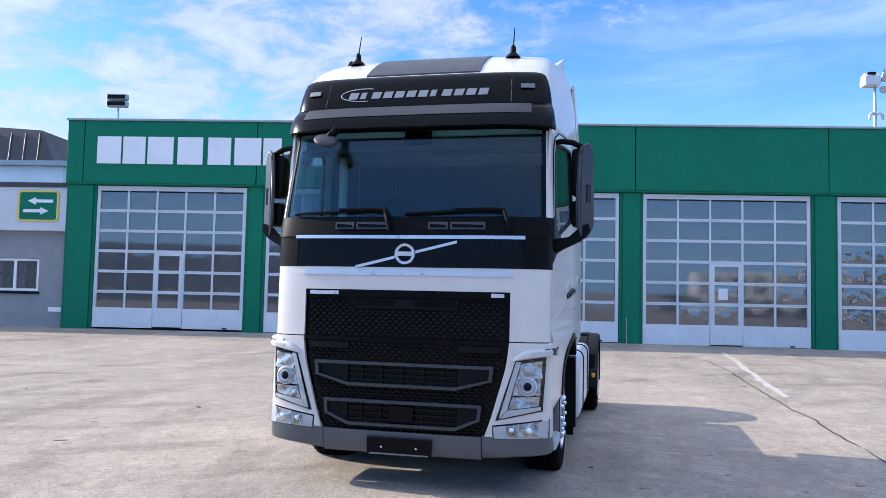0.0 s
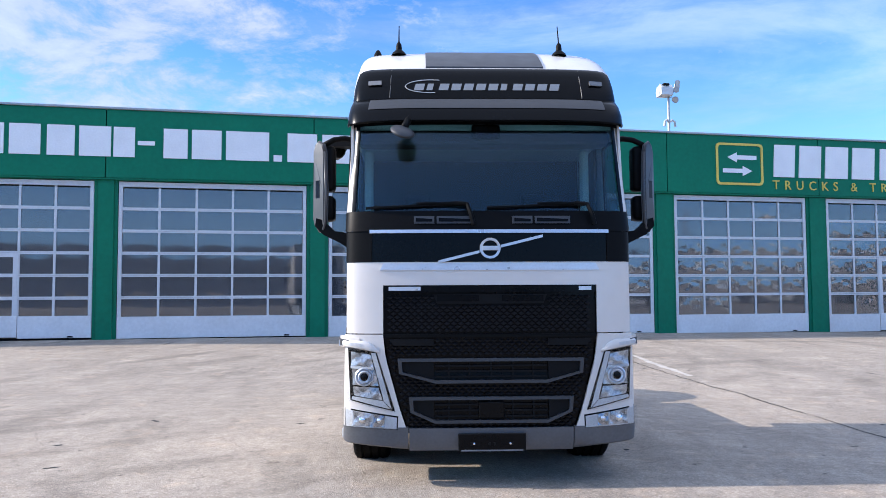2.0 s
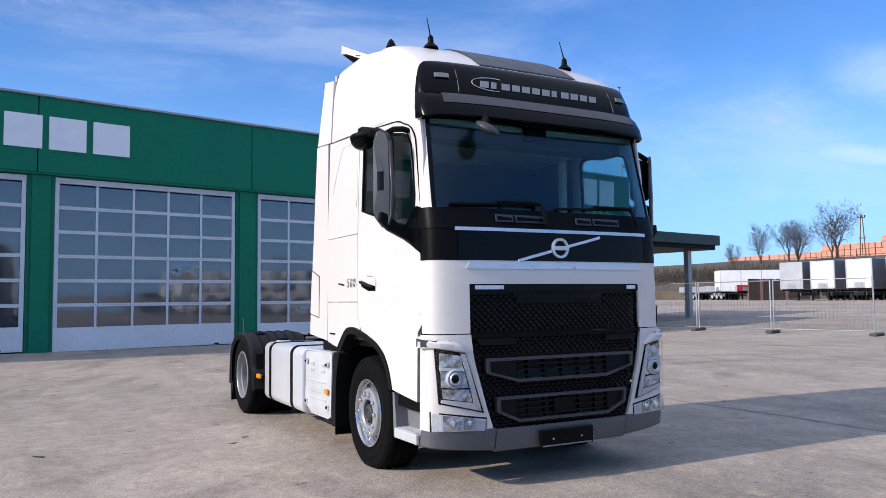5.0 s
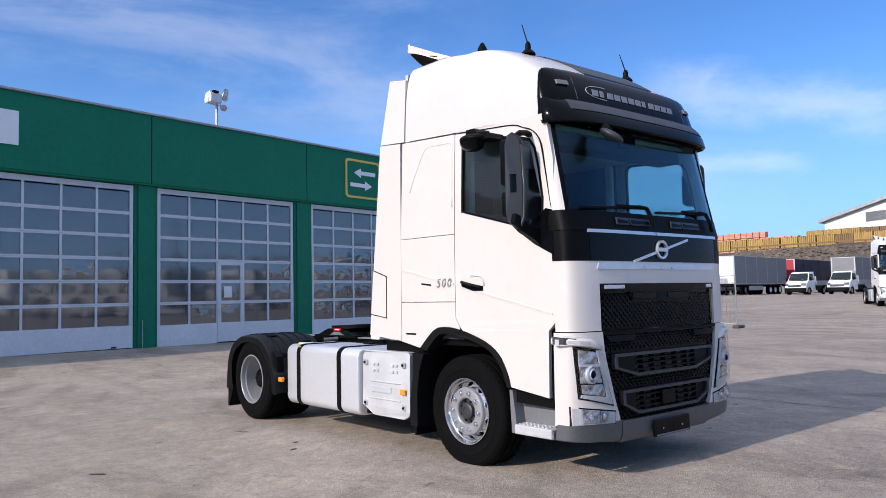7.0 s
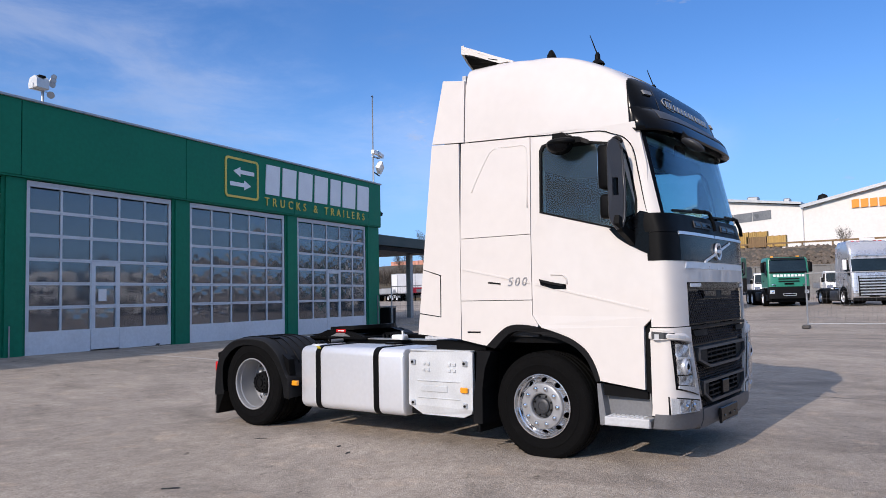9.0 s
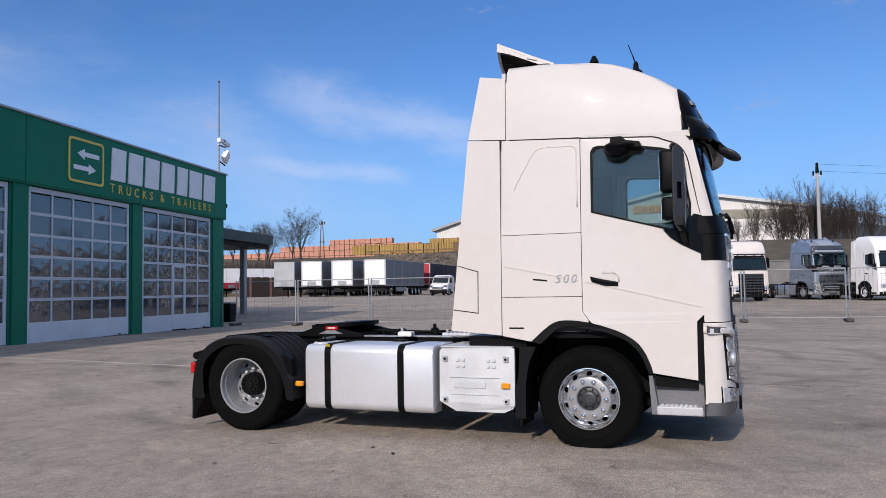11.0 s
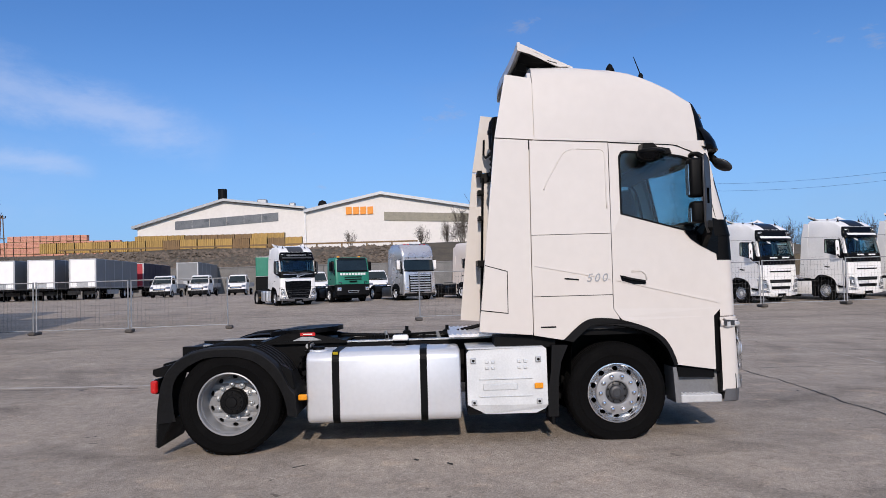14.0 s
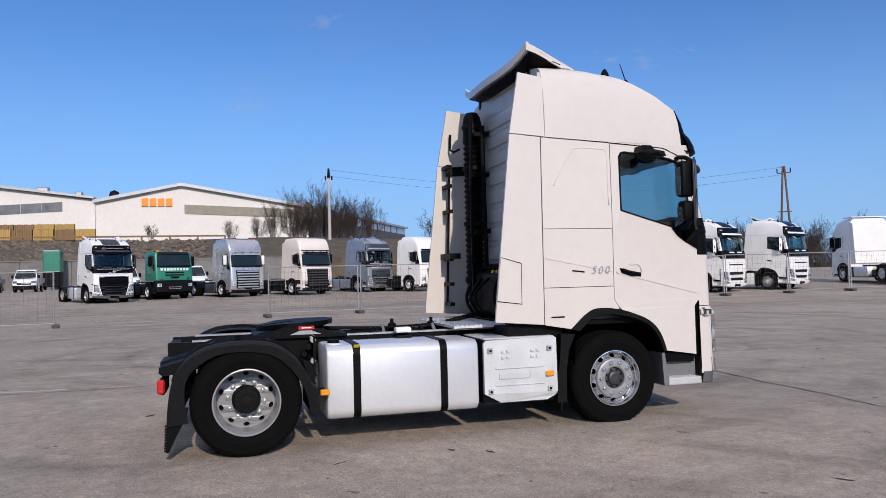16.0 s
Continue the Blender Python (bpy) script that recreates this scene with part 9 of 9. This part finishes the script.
# ---- the halls on the rise ----
hall = thing("industrial_hall", "large white gabled industrial hall with window band", "building")
part("wall", prism(bm_new(), [(74.0, 7.0), (33.4, 7.0), (33.4, 20.2), (52.9, 22.8), (74.0, 16.8)], lambda y, z: (178.0, y, z), lambda y, z: (220.0, y, z)), M_HALLW, hall)
part("roof_edge", prism(bm_new(), [(75.0, 16.5), (52.9, 22.8), (33.2, 20.4), (33.2, 20.9), (52.9, 23.4), (75.2, 17.1)], lambda y, z: (176.8, y, z), lambda y, z: (221.0, y, z)), M_CAP, hall)
for i in range(6):
    y0, y1 = 64.9 - 4.2 * i, 60.78 - 4.2 * i
    zc = 17.1 + 1.45 * i / 5.5
    part("window_band", prism(bm_new(), [(y0, zc - 1.05), (y1, zc - 0.8), (y1, zc + 1.3), (y0, zc + 1.05)], lambda y, z: (177.9, y, z), lambda y, z: (178.2, y, z)), M_HALLG, hall)
part("chimney", rod(bm_new(), (180, 53.8, 22.5), (180, 53.8, 26.0), 1.1, seg=16), M_DARK, hall)
for y, z, s in ((44.0, 22.2, 1.2), (36.6, 21.2, 0.7)):
    part("roof_vent", B(179, 181, y - s, y + s, z - 0.6, z + 1.0, 0.2, 1), M_STEEL, hall)
hall2 = thing("industrial_hall", "long white industrial hall with orange sign blocks", "building")
part("wall", prism(bm_new(), [(33.2, 7.0), (-14.6, 7.0), (-14.6, 18.5), (14.7, 23.6), (33.2, 19.6)], lambda y, z: (178.4, y, z), lambda y, z: (222.0, y + 0.0, z)), M_HALLW, hall2)
along = lambda u, o: (178.4 + 0.888 * u + 0.459 * o, -14.62 - 0.459 * u + 0.888 * o)
# the shade on this side is put into the dark wall and post colour
part("side_wall", prism(bm_new(), [(0, 5.0), (95, 5.0), (95, 16.2), (0, 16.2)], lambda u, z: (*along(u, 0), z), lambda u, z: (*along(u, 0.6), z)), M_HALLS, hall2, "dark sheet side wall")
part("light_strip", prism(bm_new(), [(0, 16.25), (95, 16.25), (95, 18.3), (0, 18.3)], lambda u, z: (*along(u, 0.05), z), lambda u, z: (*along(u, 0.6), z)), M_ALUD, hall2, "pale strip below the eaves")
part("eave", prism(bm_new(), [(-0.5, 18.35), (96, 18.35), (96, 19.0), (-0.5, 19.0)], lambda u, z: (*along(u, -0.8), z), lambda u, z: (*along(u, 1.0), z)), M_CAP, hall2)
for i in range(11):
    part("post", prism(bm_new(), [(8.0 * i + 3, 5.0), (8.0 * i + 3.4, 5.0), (8.0 * i + 3.4, 18.3), (8.0 * i + 3, 18.3)], lambda u, z: (*along(u, -0.12), z), lambda u, z: (*along(u, 0.1), z)), M_HALLS, hall2)
part("roof_edge", prism(bm_new(), [(33.4, 19.5), (14.7, 23.5), (-14.6, 18.4), (-14.6, 19.1), (14.7, 24.2), (33.6, 20.2)], lambda y, z: (177.2, y, z), lambda y, z: (222.5, y, z)), M_CAP, hall2)
part("roof_vent", lathe(bm_new(), [(1.0, 0), (1.2, 0.8), (0.9, 1.8), (0.0, 2.2)], (181, 29.4, 20.6), "Z", 16), M_DARK, hall2, smooth=True)
part("window_band", prism(bm_new(), [(14.0, 17.1), (-12.0, 16.0), (-12.0, 18.1), (14.0, 19.2)], lambda y, z: (178.2, y, z), lambda y, z: (178.6, y, z)), M_HALLT, hall2)
for i in range(4):
    y = 23.3 - 1.75 * i
    part("sign_block", prism(bm_new(), [(y, 18.75), (y - 1.4, 18.85), (y - 1.4, 20.65), (y, 20.55)], lambda y2, z: (178.0, y2, z), lambda y2, z: (178.3, y2, z)), M_ORSIGN, hall2)
part("down_pipe", rod(bm_new(), (177.9, 33.3, 7.5), (177.9, 33.3, 20.0), 0.22), M_WHITE2, hall2)


# ---- bare trees, poles, hedges ----
def tree_meshes(seed, h, stems, trunk_h, open_k):
    """Stems and twigs of a leafless tree: curved stems with side branches, each with finer twigs."""
    rg = random.Random(seed)
    tr, tw = bm_new(), bm_new()
    jolt = lambda k: Vector((rg.uniform(-k, k), rg.uniform(-k, k), rg.uniform(-k, k)))

    def limb(p, d, ln, r, lev):
        n = (7, 4, 2, 1)[lev]
        for i in range(n):
            d = (d + jolt((0.16, 0.22, 0.25, 0.2)[lev]) + Vector((0, 0, (0.05, 0.10, 0.06, 0.0)[lev]))).normalized()
            q = p + d * (ln / n)
            f0, f1 = 1 - 0.8 * i / n, 1 - 0.8 * (i + 1) / n
            rod(tr if lev == 0 else tw, p, q, r * f0, r * f1, 5 if lev == 0 else 3, False)
            p = q
            if lev < 3 and (lev or i > 0):
                for _ in range((2, 2, 2)[lev]):
                    side = d.cross(jolt(1.0) + Vector((0.01, 0, 0))).normalized()
                    up = rg.uniform(0.5, 0.9) * open_k
                    limb(q, (d + side * up).normalized(), ln * rg.uniform(0.3, 0.5) * (1.15 - 0.5 * i / n), max(0.017, r * f1 * 0.5), lev + 1)

    top = Vector((0, 0, trunk_h * h))
    if trunk_h:
        rod(tr, Vector((0, 0, -0.3)), top, h * 0.026, h * 0.018, 8, False)
    for i in range(stems):
        a = 2 * math.pi * (i + rg.uniform(-0.3, 0.3)) / stems
        k = rg.uniform(0.15, 0.6) * open_k
        base = top if trunk_h else Vector((rg.uniform(-0.8, 0.8), rg.uniform(-0.8, 0.8), -0.2))
        limb(base, Vector((k * math.cos(a), k * math.sin(a), 1)).normalized(), h * (1 - trunk_h) * rg.uniform(0.75, 1.0), h * 0.0105, 0)
    return tr, tw


def bare_tree(m, seed, h, stems, trunk_h, open_k=1.0):
    t = thing("bare_tree", "leafless tree with fine brown twigs", "tree", m, "bare trees")
    a, b2 = tree_meshes(seed, h, stems, trunk_h, open_k)
    part("trunk", a, M_BARK, t)
    part("crown", b2, M_TWIG, t)["kind"] = "stuff"
    return t


trees = [bare_tree(pose(110, 73.4, 6.0), 21, 9.2, 5, 0.28, 1.25), bare_tree(pose(110, 80.5, 5.6), 22, 8.5, 4, 0.3, 1.1), bare_tree(pose(120, -10.7, 6.6), 23, 8.6, 9, 0.0, 0.62), bare_tree(pose(119, -5.9, 6.8), 27, 7.8, 8, 0.0, 0.68)]
for i, (x, y, z, s, k) in enumerate([(104, 76.0, 4.8, 0.8, 0), (110, 82.3, 5.4, 0.95, 1), (110, 88.0, 5.2, 0.85, 0), (110, 94.0, 4.4, 0.75, 1), (124, 84.0, 6.5, 0.9, 0),
                                     (118, 4.5, 7.2, 0.42, 3), (119, 0.2, 7.2, 0.5, 3), (121, -2.4, 7.0, 0.78, 3), (122, -8.8, 6.9, 0.85, 3), (123, -12.4, 6.8, 0.72, 2), (122, -13.9, 6.8, 0.85, 3), (121, -16.2, 6.8, 0.8, 2), (119, -18.2, 6.8, 0.84, 3), (124, -6.4, 6.9, 0.6, 2), (121, -7.6, 6.9, 0.8, 3), (120, -12.0, 6.8, 0.78, 3), (120, -15.0, 6.8, 0.8, 3), (116, 16.0, 7.4, 0.28, 2),
                                     (96, -30.0, 1.5, 0.9, 1), (92, -36.0, 1.5, 0.8, 0), (98, -24.0, 1.5, 0.9, 0)]):
    copy_thing(trees[k], pose(x, y, z, 0, 0, 47 * i) @ Matrix.Scale(s, 4)).scale = (s, s, s)
rk = random.Random(9)
for i in range(24):
    u = i / 23
    x, y = 122 - 38 * u + rk.uniform(-4, 4), -46 - 52 * u + rk.uniform(-3, 3)
    s = rk.uniform(0.62, 0.92)
    copy_thing(trees[2 + i % 2], pose(x, y, 1.0, 0, 0, 53 * i)).scale = (s * 1.1, s * 1.1, s)

hd = bm_new()
rk = random.Random(14)
for i in range(9000):
    f = rk.random()
    if i % 2:
        x, y, z0, hh = 104 + rk.uniform(-4, 4), 62 + 60 * f, 2.5 + 2.5 * rk.random(), 2.6
    else:
        x, y, z0, hh = 112 - 40 * f + rk.uniform(-4, 4), -32 - 88 * f, 0.8, 4.2
    p = Vector((x, y, z0))
    d = Vector((rk.uniform(-0.5, 0.5), rk.uniform(-0.5, 0.5), 1)).normalized()
    rod(hd, p, p + d * hh * rk.uniform(0.5, 1.1), 0.05, 0.015, 3, False)
tagged(part("brushwood_hedge", hd, M_TWIG), "brown leafless brushwood along the yard edge", "hedge", kind="stuff")


def a_pole(m, h, label):
    """A power pole of two leaning timbers with insulator arms."""
    t = thing("power_pole", label, "pole", m)
    for s in (-1, 1):
        part("timber", rod(bm_new(), (0, s * h * 0.06, 0), (0, s * 0.12, h), h * 0.012, h * 0.009, 8), M_WOOD, t)
    for z in (0.55, 0.93):
        part("crossarm", B(-0.05, 0.05, -h * 0.06, h * 0.06, h * z, h * z + 0.15), M_WOOD, t)
    for y in (-0.06, 0, 0.06):
        part("insulator", rod(bm_new(), (0, y * h, h * 0.94), (0, y * h, h * 0.98), 0.09, seg=8), M_DARK, t)
    return t


a_pole(pose(110, 69.0, 5.5, 0, 0, 10), 8.4, "wooden power pole of two leaning timbers")
a_pole(pose(93, -80.5, 1.2, 0, 0, -45), 16.2, "tall wooden power pole of two leaning timbers")
pp = thing("concrete_pole", "slim grey concrete power pole with short arms", "pole", pose(112, -10.75, 6.0))
part("shaft", rod(bm_new(), (0, 0, 0), (0, 0, 12.0), 0.28, 0.17, 10), M_POLE, pp)
part("crossarm", B(-0.1, 0.1, -0.55, 0.55, 10.7, 10.85), M_STEEL, pp)
part("pole_head", rod(bm_new(), (0, 0, 11.2), (0, 0, 12.7), 0.26, 0.16, 8), M_DARK, pp)
for y in (-0.5, 0.5):
    part("insulator", rod(bm_new(), (0, y, 10.85), (0, y, 11.5), 0.12, seg=8), M_DARK, pp)
for z0, z1 in ((14.4, 15.8), (13.4, 14.6)):
    wire = [(112 - 19 * u, -10.75 - 69.85 * u, (z0 + 4.1) * (1 - u) + (z1 + 1.5) * u - 3.0 * math.sin(math.pi * u)) for u in [i / 16 for i in range(17)]]
    tagged(part("power_line", tube(bm_new(), wire, 0.016, 5), M_DARK), "thin dark power line between poles", "cable")
